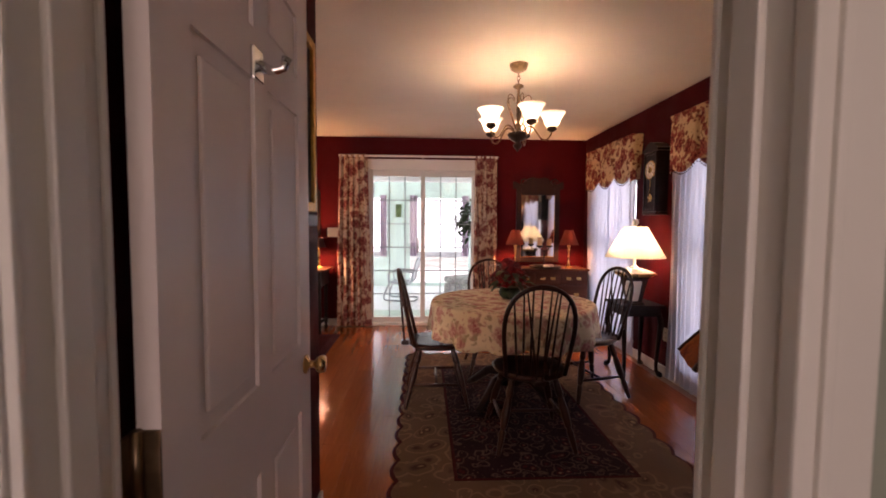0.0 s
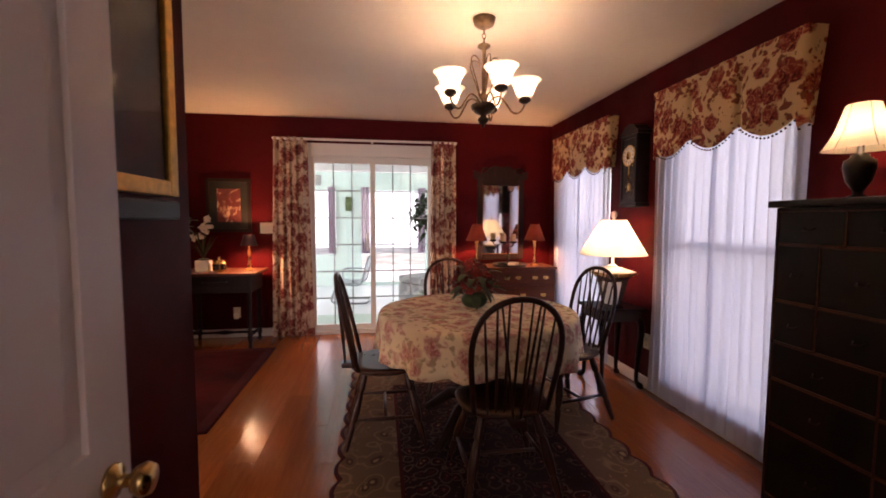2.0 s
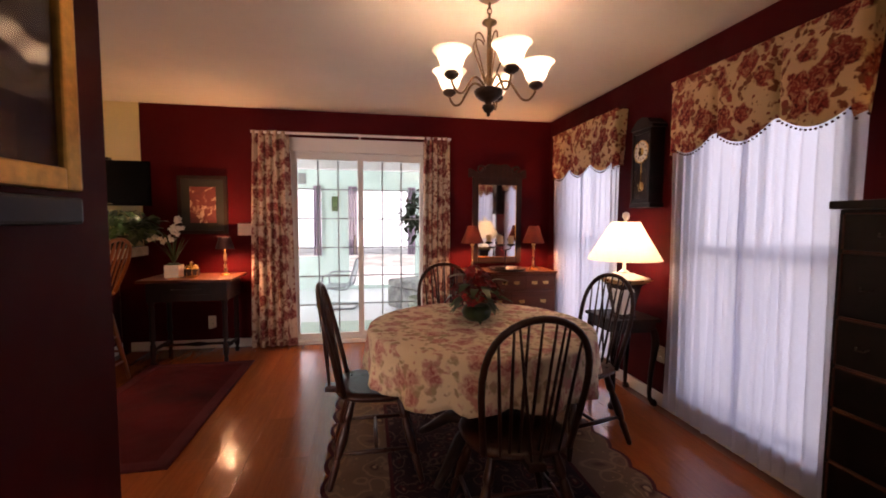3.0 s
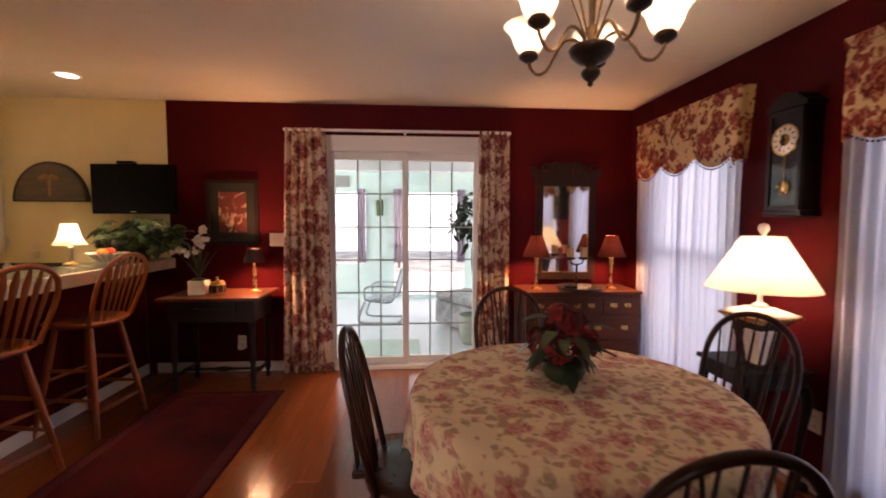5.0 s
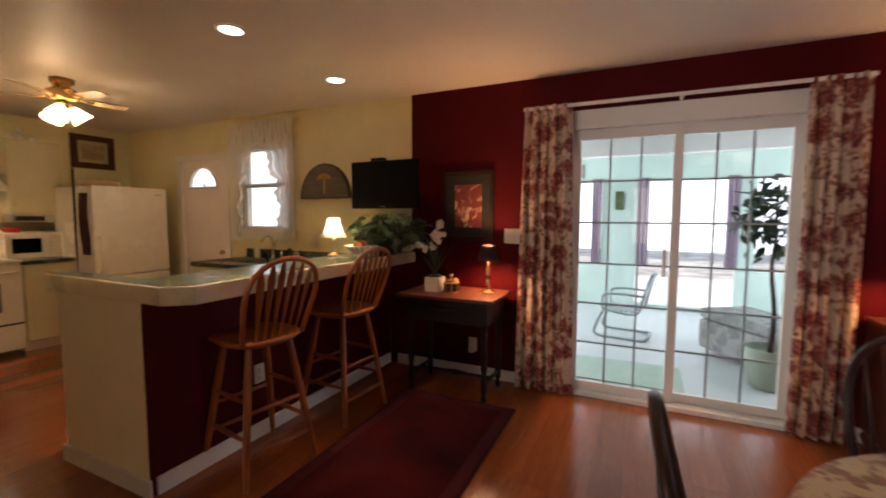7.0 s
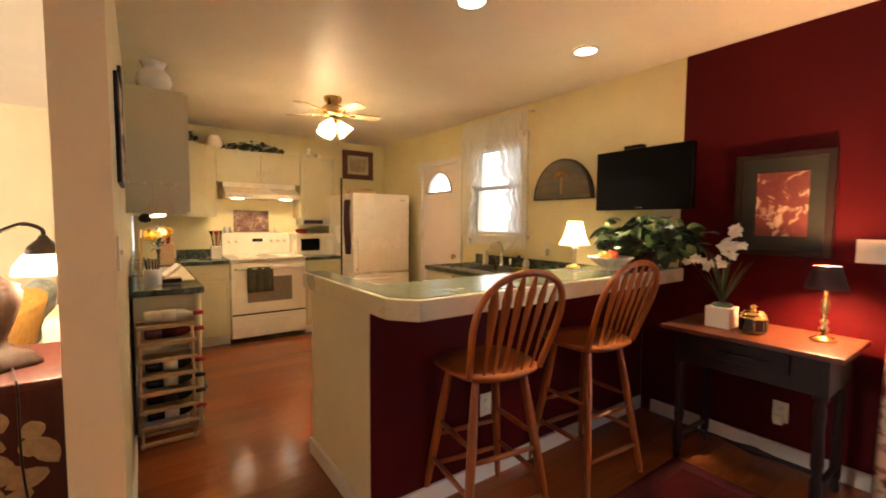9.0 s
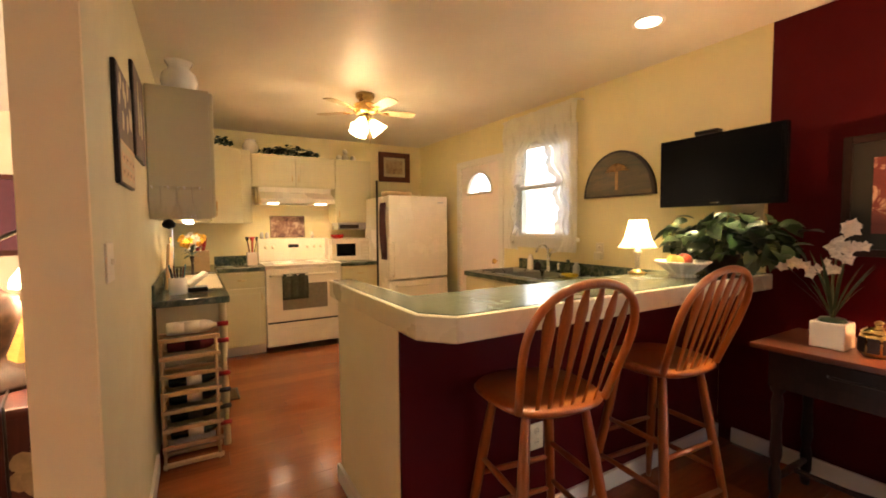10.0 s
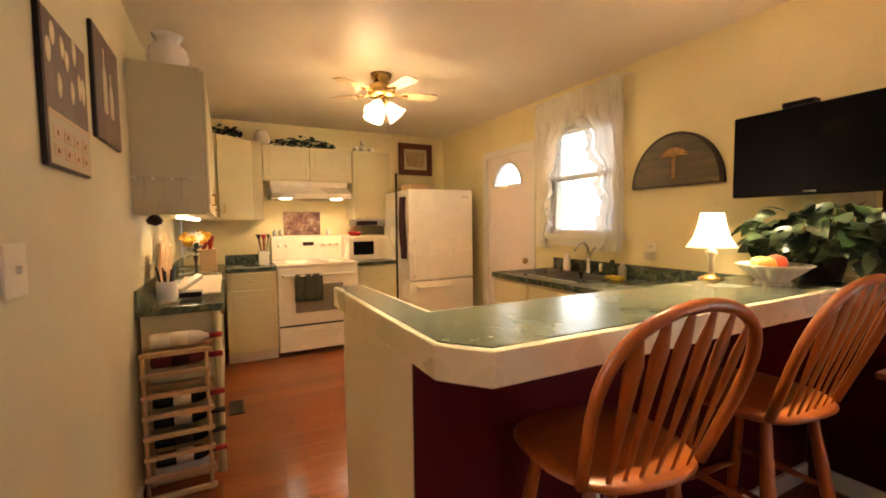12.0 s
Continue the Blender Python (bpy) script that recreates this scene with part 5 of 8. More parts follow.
def candelabrum():
    ca = thing("candle_holder", (1.80, 5.70, 0.79), "black iron candle holder with two cream pillar candles", "candle holder")
    part("stem", lathe(B(), [(0.055, 0.0), (0.055, 0.006), (0.015, 0.015), (0.008, 0.05), (0.012, 0.12), (0.008, 0.2), (0.014, 0.22)], 16), M_BLACK, ca)
    part("arm", tube(B(), [(-0.06, 0, 0.26), (-0.05, 0, 0.225), (0, 0, 0.215), (0.05, 0, 0.225), (0.06, 0, 0.26)], 0.006, 6), M_BLACK, ca)
    for x in (-0.06, 0.06):
        part("cup", lathe(B(), [(0.01, 0.25), (0.045, 0.265), (0.048, 0.275), (0.03, 0.28)], 14, (x, 0, 0)), M_BLACK, ca)
        part("candle", lathe(B(), [(0.03, 0.28), (0.031, 0.285), (0.031, 0.36), (0.027, 0.365), (0.0, 0.362)], 14, (x, 0, 0)), M_PINE, ca, "tan pillar candle")


candelabrum()


def tray_set():
    tr = thing("serving_tray", (1.78, 5.58, 0.79), "dark tray with small dishes on the buffet", "tray")
    part("tray", lathe(B(), [(0.12, 0.0), (0.185, 0.010), (0.20, 0.034), (0.194, 0.036), (0.14, 0.014), (0.0, 0.010)], 24), M_DARKBRONZE, tr)
    for k, (x, y, r) in enumerate(((-0.075, 0.0, 0.062), (0.055, 0.02, 0.055), (0.0, -0.075, 0.040))):
        part("dish", lathe(B(), [(r * 0.5, 0.01), (r, 0.025), (r * 1.05, 0.045), (r * 0.9, 0.045), (r * 0.3, 0.02)], 14, (x, y, 0)), (M_BLACK, M_STEEL, M_PORCELAIN)[k], tr)


tray_set()


# ---- pictures ----
def framed(name, place, turn, w, h, fw, frame_mat, mat_mat, art_mat, mat_w, label, depth=0.03, glazed=True):
    """A framed picture; its back lies on the wall, its face looks to -y of its own axes."""
    pi = thing(name, place, label, "picture", "", turn)
    fr = B()
    bx(fr, -w / 2, -depth, -h / 2, -w / 2 + fw, -0.002, h / 2, 0.005)
    bx(fr, w / 2 - fw, -depth, -h / 2, w / 2, -0.002, h / 2, 0.005)
    bx(fr, -w / 2 + fw, -depth, -h / 2, w / 2 - fw, -0.002, -h / 2 + fw, 0.005)
    bx(fr, -w / 2 + fw, -depth, h / 2 - fw, w / 2 - fw, -0.002, h / 2, 0.005)
    part("frame", fr, frame_mat, pi)
    iw, ih = w / 2 - fw, h / 2 - fw
    if mat_w:
        part("mount", bx(B(), -iw, -0.012, -ih, iw, -0.003, ih), mat_mat, pi)
    part("print", bx(B(), -iw + mat_w, -0.016, -ih + mat_w, iw - mat_w, -0.0125, ih - mat_w), art_mat, pi)
    if glazed:
        part("glazing", bx(B(), -iw, -0.021, -ih, iw, -0.0185, ih), M_GLASS, pi).visible_shadow = False
    return pi


def art(name, stops, scale=6.0, detail=4.0, distort=1.0, stretch=(1, 1, 1)):
    m, nt, b = mat_base(name)
    v = coords(nt, stretch)
    n = noise_tex(nt, v, scale, detail, 0.6, distort)
    nt.links.new(ramp(nt, n, stops), b.inputs["Base Color"])
    b.inputs["Roughness"].default_value = 0.55
    return m


A_ORCHID = art("orchid_print", [(0.35, (0.13, 0.020, 0.014)), (0.53, (0.17, 0.030, 0.020)), (0.58, (0.50, 0.32, 0.22)), (0.72, (0.62, 0.45, 0.32))], 9.0)
A_DARKPIC = art("dark_painting", [(0.3, (0.02, 0.007, 0.006)), (0.6, (0.06, 0.022, 0.014)), (0.8, (0.13, 0.06, 0.03))], 3.0)
A_SUNSET = art("sunset_print", [(0.3, (0.30, 0.10, 0.03)), (0.55, (0.55, 0.32, 0.08)), (0.75, (0.65, 0.50, 0.25))], 3.0, 3.0, 0.5, (1, 1, 3))
M_TULIP = plain("ivory_tulip_paint", (0.58, 0.46, 0.30), 0.7, 0, 0.2)
M_MATGREEN = painted("dark_green_mount", (0.026, 0.026, 0.020), 0.8, 0.1)
M_BEIGE = painted("beige_mount", (0.5, 0.42, 0.28), 0.8, 0.05)

framed("framed_print", (-1.285, NORTH, 1.46), 0, 0.46, 0.58, 0.035, M_DARKWOOD, M_MATGREEN, A_ORCHID, 0.075, "dark framed orchid print with a green mount on the red wall", 0.03, False)
framed("framed_painting", (-0.20, 1.835, 1.705), 90, 0.74, 0.68, 0.038, M_GOLD, M_BLACK, A_DARKPIC, 0.0, "dark painting in a gilt frame under glass")
led = thing("picture_ledge", (-0.20, 1.835, 1.335), "narrow dark ledge under the gilt framed painting", "ledge")
part("ledge", bx(B(), 0.002, -0.36, -0.028, 0.035, 0.36, 0.018, 0.006), M_BLACK, led)
framed("framed_landscape", (EAST, 2.20, 1.82), -90, 0.46, 0.5, 0.02, M_GOLD, M_BEIGE, A_SUNSET, 0.0, "golden landscape picture above the dark chest", 0.025, False)


# ---- tansu chest beside the window, with lamp and candle pot ----
def tansu():
    ts = thing("tansu_chest", (2.20, 2.20, 0), "tall dark lacquered chest with many small drawers and doors", "chest")
    xf, xb, ya, yb = -0.175, 0.18, -0.44, 0.40
    part("top", bx(B(), xf - 0.02, ya - 0.02, 1.365, xb, yb + 0.025, 1.395, 0.005), M_BLACK, ts)
    part("body", bx(B(), xf, ya, 0.07, xb, yb, 1.364, 0.004), M_BLACK, ts)
    for y in (ya + 0.03, yb - 0.03):
        for x in (xf + 0.03, xb - 0.03):
            part("foot", bx(B(), x - 0.028, y - 0.028, 0.0, x + 0.028, y + 0.028, 0.069, 0.004), M_BLACK, ts)
    H = yb - ya
    rows = ((1.22, 1.345, (0, 0.33, 0.66, 1)), (0.98, 1.205, (0, 0.22, 0.61, 1)), (0.80, 0.965, (0, 0.22, 0.61, 1)), (0.64, 0.785, (0, 0.5, 1)), (0.44, 0.625, (0, 0.5, 1)), (0.12, 0.425, (0, 0.5, 1)))
    for z0, z1, cuts in rows:
        for a, b in zip(cuts, cuts[1:]):
            y1 = yb - 0.02 - (H - 0.04) * a - 0.005
            y0 = yb - 0.02 - (H - 0.04) * b + 0.005
            dr = part("drawer", bx(B(), xf - 0.008, y0, z0, xf - 0.0005, y1, z1, 0.003), M_BLACK, ts)
            part("edge_rail", bx(B(), xf - 0.012, y0, z0 - 0.008, xf - 0.0005, y1, z0 - 0.002, 0.001), M_MAHOG, ts)
            part("edge_rail", bx(B(), xf - 0.012, y0, z1 + 0.001, xf - 0.0005, y1, z1 + 0.006, 0.001), M_MAHOG, ts)
            part("edge_stile", bx(B(), xf - 0.0115, y1 + 0.0005, z0, xf - 0.0005, y1 + 0.0055, z1, 0.001), M_MAHOG, ts)
            ym = (y0 + y1) / 2
            part("pull", tube(B(), [(xf - 0.009, ym - 0.02, (z0 + z1) / 2), (xf - 0.022, ym - 0.014, (z0 + z1) / 2 - 0.01), (xf - 0.022, ym + 0.014, (z0 + z1) / 2 - 0.01), (xf - 0.009, ym + 0.02, (z0 + z1) / 2)], 0.003, 5), M_DARKBRONZE, dr)


tansu()
URN = [("base", [(0.04, 0.0), (0.04, 0.012), (0.018, 0.02), (0.014, 0.035)], M_BLACK, 18),
       ("body", [(0.014, 0.035), (0.04, 0.075), (0.052, 0.13), (0.05, 0.16), (0.03, 0.175), (0.03, 0.185), (0.012, 0.19), (0.010, 0.24)], M_BLACK, 20)]
urn_lamp = shade_lamp("urn_lamp", (2.27, 2.48, 1.395), "small lit lamp with a black urn base and ivory bell shade", URN, [(0.122, 0.205), (0.118, 0.21), (0.082, 0.28), (0.056, 0.37), (0.052, 0.385)], M_SHADE, 2.4, WARM, 0.28, "", 6, 0.02)
for k in range(6):
    a = 2 * math.pi * k / 6
    seam = [(0.1255, 0.205), (0.1215, 0.21), (0.0845, 0.28), (0.058, 0.37), (0.054, 0.385)]
    part("seam", tube(B(), [(r * math.cos(a), r * math.sin(a), z) for r, z in seam], 0.002, 5), M_BEIGE, urn_lamp)


def candle_pot():
    cp = thing("candle_pot", (2.27, 2.24, 1.395), "red glass votive beside a turned wooden bowl", "candle")
    part("stand", lathe(B(), [(0.05, 0.0), (0.06, 0.01), (0.03, 0.03), (0.025, 0.09), (0.05, 0.11), (0.05, 0.118)], 16), M_MAHOG, cp)
    part("votive", lathe(B(), [(0.02, 0.118), (0.04, 0.13), (0.045, 0.17), (0.04, 0.175), (0.03, 0.14)], 16), plain("ruby_glass", (0.35, 0.01, 0.015), 0.12), cp, "ruby glass cup")


candle_pot()


# ---- lamp on a low cabinet just inside the entry ----
def entry_cabinet():
    ca = thing("entry_cabinet", (0.97, 1.22, 0), "low dark cabinet beside the entry door", "cabinet")
    part("top", bx(B(), -0.14, -0.21, 0.56, 0.30, 0.21, 0.585, 0.005), M_DARKWOOD, ca)
    part("body", bx(B(), -0.12, -0.19, 0.06, 0.28, 0.19, 0.559, 0.004), M_DARKWOOD, ca)
    for k in range(3):
        part("drawer", bx(B(), -0.10, 0.1905, 0.08 + 0.158 * k, 0.26, 0.20, 0.22 + 0.158 * k, 0.004), M_DARKWOOD, ca)
    for x in (-0.09, 0.25):
        for y in (-0.16, 0.16):
            part("foot", bx(B(), x - 0.025, y - 0.025, 0, x + 0.025, y + 0.025, 0.0595, 0.004), M_DARKWOOD, ca)


entry_cabinet()
M_SHADEFLORAL = floral("rust_floral_shade", (0.22, 0.066, 0.020), (0.12, 0.026, 0.011), (0.07, 0.014, 0.008), (0.15, 0.05, 0.016), 2.4, 0.8, 0.24, 0.56)
floral_lamp = shade_lamp("floral_lamp", (0.985, 1.19, 0.585), "lit brass lamp with a rust brown floral bell shade", [("base", [(0.075, 0.0), (0.08, 0.012), (0.05, 0.025), (0.025, 0.05)], M_BRASS, 20), ("stem", [(0.02, 0.05), (0.05, 0.12), (0.06, 0.2), (0.03, 0.3), (0.015, 0.36), (0.012, 0.45)], M_BRASS, 18)],
           [(0.190, 0.455), (0.180, 0.47), (0.14, 0.52), (0.10, 0.58), (0.072, 0.66), (0.068, 0.675)], M_SHADEFLORAL, 2.2, WARM, 0.54, "", 8, 0.03)
for k in range(8):
    a = 2 * math.pi * k / 8
    rib = [(0.197, 0.455), (0.186, 0.47), (0.145, 0.52), (0.104, 0.58), (0.075, 0.66), (0.071, 0.675)]
    part("rib", tube(B(), [(r * math.cos(a), r * math.sin(a), z) for r, z in rib], 0.005, 6), M_DARKBRONZE, floral_lamp)


# ---- console table with orchid, jar and small lamp ----
def console_table():
    ct = thing("console_table", (-1.265, 5.64, 0), "dark wooden console table with one drawer against the red wall", "table")
    part("top", bx(B(), -0.395, -0.26, 0.755, 0.385, 0.26, 0.78, 0.006), M_MAHOG, ct)
    part("apron", bx(B(), -0.34, -0.20, 0.575, 0.33, 0.22, 0.754, 0.004), M_DARKWOOD, ct)
    part("drawer", bx(B(), -0.2, -0.212, 0.64, 0.19, -0.2005, 0.74, 0.004), M_DARKWOOD, ct)
    part("drawer_pull", tube(B(), [(-0.12, -0.213, 0.69), (-0.11, -0.228, 0.69), (0.10, -0.228, 0.69), (0.11, -0.213, 0.69)], 0.005, 6), M_DARKBRONZE, ct)
    for sx, x in ((-1, -0.31), (1, 0.30)):
        for y in (-0.17, 0.17):
            prof = [(0.030, 0.62), (0.030, 0.56), (0.018, 0.54), (0.026, 0.50), (0.020, 0.40), (0.026, 0.25), (0.016, 0.20), (0.024, 0.17), (0.024, 0.08), (0.014, 0.05), (0.022, 0.03), (0.018, 0.0)]
            part("leg", lathe(B(), prof[::-1], 12, (x, y, 0)), M_DARKWOOD, ct)
        part("stretcher", tube(B(), [(x, -0.17, 0.13), (x, 0.0, 0.13), (x, 0.17, 0.13)], [0.012, 0.018, 0.012], 8), M_DARKWOOD, ct)
    part("stretcher", tube(B(), [(-0.31, 0.0, 0.13), (-0.1, 0.0, 0.13), (0.0, 0, 0.13), (0.1, 0, 0.13), (0.30, 0.0, 0.13)], [0.014, 0.012, 0.024, 0.012, 0.014], 8), M_DARKWOOD, ct)


console_table()


def orchid():
    rng = random.Random(12)
    oc = thing("orchid", (-1.43, 5.60, 0.78), "white orchid in a square white pot", "plant")
    part("pot", bx(B(), -0.062, -0.062, 0.0, 0.062, 0.062, 0.115, 0.006), M_PORCELAIN, oc, "square white ceramic pot")
    part("moss", lathe(B(), [(0.055, 0.112), (0.045, 0.13), (0.0, 0.135)], 12), M_LEAF, oc)
    stems = ([(0.0, 0.0, 0.12), (-0.005, 0, 0.26), (0.005, 0, 0.40), (0.03, -0.01, 0.50), (0.055, -0.02, 0.545)],
             [(0.01, 0, 0.12), (-0.03, 0, 0.27), (-0.065, -0.01, 0.34), (-0.11, -0.02, 0.365), (-0.15, -0.02, 0.355)],
             [(0.0, -0.01, 0.12), (0.015, -0.02, 0.24), (0.03, -0.03, 0.36), (0.065, -0.04, 0.43), (0.09, -0.05, 0.45)])
    for st in stems:
        part("stem", tube(B(), st, 0.0035, 6), M_STEM, oc)
    for st, count, lowest in ((stems[0], 11, 0.42), (stems[1], 6, 0.45), (stems[2], 6, 0.5)):
        for k in range(count):
            u = (lowest + (1 - lowest) * k / (count - 1)) * (len(st) - 1)
            i = min(int(u), len(st) - 2)
            p = Vector(st[i]).lerp(Vector(st[i + 1]), u - i)
            f = part("blossom", rosette(B(), (0, 0, 0), rng.uniform(0.024, 0.036), 5, rng), M_ORCHID, oc)
            f.matrix_basis = pose(p.x + rng.uniform(-0.03, 0.03), p.y - 0.02 + rng.uniform(-0.02, 0.01), p.z + rng.uniform(-0.015, 0.015), 70 + rng.uniform(-30, 30), rng.uniform(-35, 35), rng.uniform(-50, 50))
    for k in range(16):
        lf = part("leaf", leaf_bm(rng.uniform(0.18, 0.36), rng.uniform(0.009, 0.016), 0.18), M_LEAFPALE if k % 4 == 0 else M_LEAF, oc)
        lf.matrix_basis = pose(0, 0, 0.12, rng.uniform(58, 84), 0, k * 63 + 20)


orchid()


def ginger_jar():
    gj = thing("ginger_jar", (-1.275, 5.58, 0.78), "small lidded jar with dark bands and a brass lid", "jar")
    part("jar", lathe(B(), [(0.046, 0.0), (0.058, 0.012), (0.060, 0.05), (0.058, 0.085), (0.050, 0.095)], 24), M_BRASS, gj)
    for k in range(8):
        a = 2 * math.pi * k / 8
        pb = part("pane", bx(B(), 0.0555, -0.0195, 0.018, 0.0605, 0.0195, 0.080, 0.002), M_DARKBRONZE, gj)
        pb.matrix_basis = pose(0, 0, 0, 0, 0, math.degrees(a))
    part("lid", lathe(B(), [(0.054, 0.095), (0.056, 0.10), (0.04, 0.115), (0.012, 0.122), (0.012, 0.13), (0.017, 0.14), (0.0, 0.15)], 20), M_BRASS, gj, "brass lid")


ginger_jar()
M_SHADEDARK = plain("dark_red_card_shade", (0.035, 0.006, 0.008), 0.6)
shade_lamp("console_lamp", (-1.02, 5.70, 0.78), "small brass candlestick lamp with a dark opaque shade",
           [("base", [(0.055, 0.0), (0.055, 0.008), (0.03, 0.02), (0.014, 0.03)], M_BRASS, 18), ("stem", [(0.012, 0.03), (0.02, 0.06), (0.009, 0.075), (0.018, 0.10), (0.008, 0.115), (0.014, 0.15), (0.016, 0.19), (0.008, 0.21), (0.007, 0.31)], M_BRASS, 14)],
           [(0.085, 0.255), (0.083, 0.258), (0.052, 0.365), (0.052, 0.368)], M_SHADEDARK, 52.0, (1.0, 0.56, 0.26), 0.305)


# ---- breakfast bar ----
def breakfast_bar():
    bar = thing("breakfast_bar", (0, 0, 0), "L-shaped breakfast bar with a green laminate top and cream edge", "bar counter")
    part("front_panel", bx(B(), -2.085, 3.779, 0.0, -2.07, NORTH - 0.002, 0.962), M_RED, bar, "deep red painted front")
    part("end_panel", bx(B(), -2.83, 3.775, 0.0, -2.0855, 3.899, 0.962, 0.003), M_ENDPANEL, bar, "pale cream painted end panel")
    part("inner_panel", bx(B(), -2.235, 3.90, 0.0, -2.0855, NORTH - 0.002, 0.962), M_CREAM, bar)
    part("base_trim", bx(B(), -2.0695, 3.80, 0.0, -2.053, NORTH - 0.018, 0.09, 0.003), M_TRIM, bar)
    part("base_trim", bx(B(), -2.845, 3.757, 0.0, -2.054, 3.774, 0.09, 0.003), M_TRIM, bar)
    outer = [(-2.93, 3.76), (-1.91, 3.76), (-1.80, 3.85), (-1.80, NORTH - 0.004), (-2.235, NORTH - 0.004), (-2.235, 3.905), (-2.93, 3.89)]

    def slab(pts, z0, z1):
        bm = B()
        lo = [bm.verts.new((x, y, z0)) for x, y in pts]
        hi = [bm.verts.new((x, y, z1)) for x, y in pts]
        bm.faces.new(hi)
        bm.faces.new(lo[::-1])
        for i in range(len(pts)):
            j = (i + 1) % len(pts)
            bm.faces.new((lo[i], lo[j], hi[j], hi[i]))
        return bm

    edge = slab(outer, 0.963, 1.05)
    bmesh.ops.bevel(edge, geom=[e for e in edge.edges if abs(e.verts[0].co.z - e.verts[1].co.z) < 0.01], offset=0.004, segments=1, affect="EDGES")
    part("top_edge", edge, M_TILETOP, bar, "cream painted top edge")
    inner = [(-2.915, 3.775), (-1.916, 3.775), (-1.815, 3.857), (-1.815, NORTH - 0.02), (-2.22, NORTH - 0.02), (-2.22, 3.89), (-2.915, 3.875)]
    part("worktop", slab(inner, 1.0505, 1.0535), M_COUNTER, bar, "glossy green marbled laminate")


breakfast_bar()
wall_plate((-2.07, 4.43, 0.40), 90, "ivory wall outlet on the red bar front")


def bar_stool(place, turn, label):
    """Back along -y of its own axes."""
    st = thing("bar_stool", place, label, "bar stool", "stools at the bar", turn)
    part("seat", saddle_seat(B(), 0.44, 0.42, 0.735, 0.038), M_OAK, st)
    bow = hoop_points(0.41, 0.435, 0.155, 23, 0.725, -0.152)
    part("back_bow", tube(B(), bow, 0.0145, 8, 1.0), M_OAK, st)
    for k in range(6):
        u = (k - 2.5) / 2.5
        t = bow_z(bow, u * 0.145)
        foot = Vector((u * 0.115, -0.168, 0.725))
        part("slat", tube(B(), [foot, foot.lerp(t, 0.25), foot.lerp(t, 0.55), foot.lerp(t, 0.8), t], [0.007, 0.010, 0.016, 0.022, 0.006], 8, 0.35), M_OAK, st)
    legs = {}
    for sx in (-1, 1):
        for sy in (-1, 1):
            top, foot = Vector((sx * 0.12, sy * 0.11, 0.705)), Vector((sx * 0.215, sy * 0.205, 0.0))
            legs[sx, sy] = (top, foot)
            part("leg", tube(B(), [top.lerp(foot, u) for u in (0, 0.3, 0.55, 0.8, 1.0)], [0.015, 0.021, 0.020, 0.017, 0.012], 9), M_OAK, st)
    for (a, b, us) in (((-1, -1), (1, -1), (0.48, 0.78)), ((-1, 1), (1, 1), (0.5, 0.72)), ((-1, -1), (-1, 1), (0.4, 0.66)), ((1, -1), (1, 1), (0.4, 0.66))):
        for u in us:
            p, q = legs[a][0].lerp(legs[a][1], u), legs[b][0].lerp(legs[b][1], u)
            part("rung", tube(B(), [p, p.lerp(q, 0.5), q], [0.009, 0.013, 0.009], 8), M_OAK, st)
    return st


first = bar_stool((-1.85, 4.235, 0), 81, "honey oak bar stool with a spindle back under the bar")
tagged(copy_thing(first, pose(-1.84, 4.96, 0, 0, 0, 86)), "honey oak bar stool with a spindle back near the console table")


# ---- on the bar ----
BELL = [(0.104, 0.150), (0.096, 0.158), (0.070, 0.20), (0.054, 0.26), (0.047, 0.302), (0.045, 0.305)]
shade_lamp("bar_lamp", (-2.20, 5.31, 1.0535), "small lit brass lamp with a white bell shade on the bar",
           [("base", [(0.05, 0.0), (0.05, 0.01), (0.025, 0.02), (0.014, 0.03)], M_BRASS, 16), ("stem", [(0.013, 0.03), (0.012, 0.10), (0.020, 0.118), (0.026, 0.128), (0.012, 0.14), (0.01, 0.19)], M_PLATE, 14)],
           BELL, M_SHADE, 11.0, WARM, 0.225, "", 8, 0.03)


def fruit_bowl():
    fb = thing("fruit_bowl", (-1.995, 5.40, 1.0535), "white scalloped footed bowl holding fruit", "bowl")
    part("bowl", lathe(B(), [(0.066, 0.0), (0.056, 0.012), (0.062, 0.022), (0.092, 0.045), (0.116, 0.068), (0.134, 0.082), (0.128, 0.085), (0.09, 0.060), (0.03, 0.036), (0.0, 0.034)], 96, (0, 0, 0), 0.05, 16), M_PORCELAIN, fb)
    for x, y, r, m, nm in ((0.01, 0.0, 0.042, plain("red_apple_skin", (0.50, 0.07, 0.03), 0.3, 0, 0.5, 9.0), "apple"), (-0.06, 0.02, 0.036, plain("lemon_skin", (0.72, 0.42, 0.05), 0.4), "lemon"), (0.0, -0.055, 0.038, plain("orange_skin", (0.70, 0.28, 0.04), 0.4), "orange")):
        fr = part(nm, lathe(B(), [(0.0, -r), (r * 0.5, -r * 0.9), (r * 0.92, -r * 0.35), (r, 0.1 * r), (r * 0.8, r * 0.65), (r * 0.3, r * 0.9), (0.0, r * 0.8)], 16), m, None)
        fr.location = (-1.995 + x, 5.40 + y, 1.0535 + 0.044 + r)
        tagged(fr, "ripe " + nm + " in the white bowl", "fruit", "fruit in the bowl")


fruit_bowl()


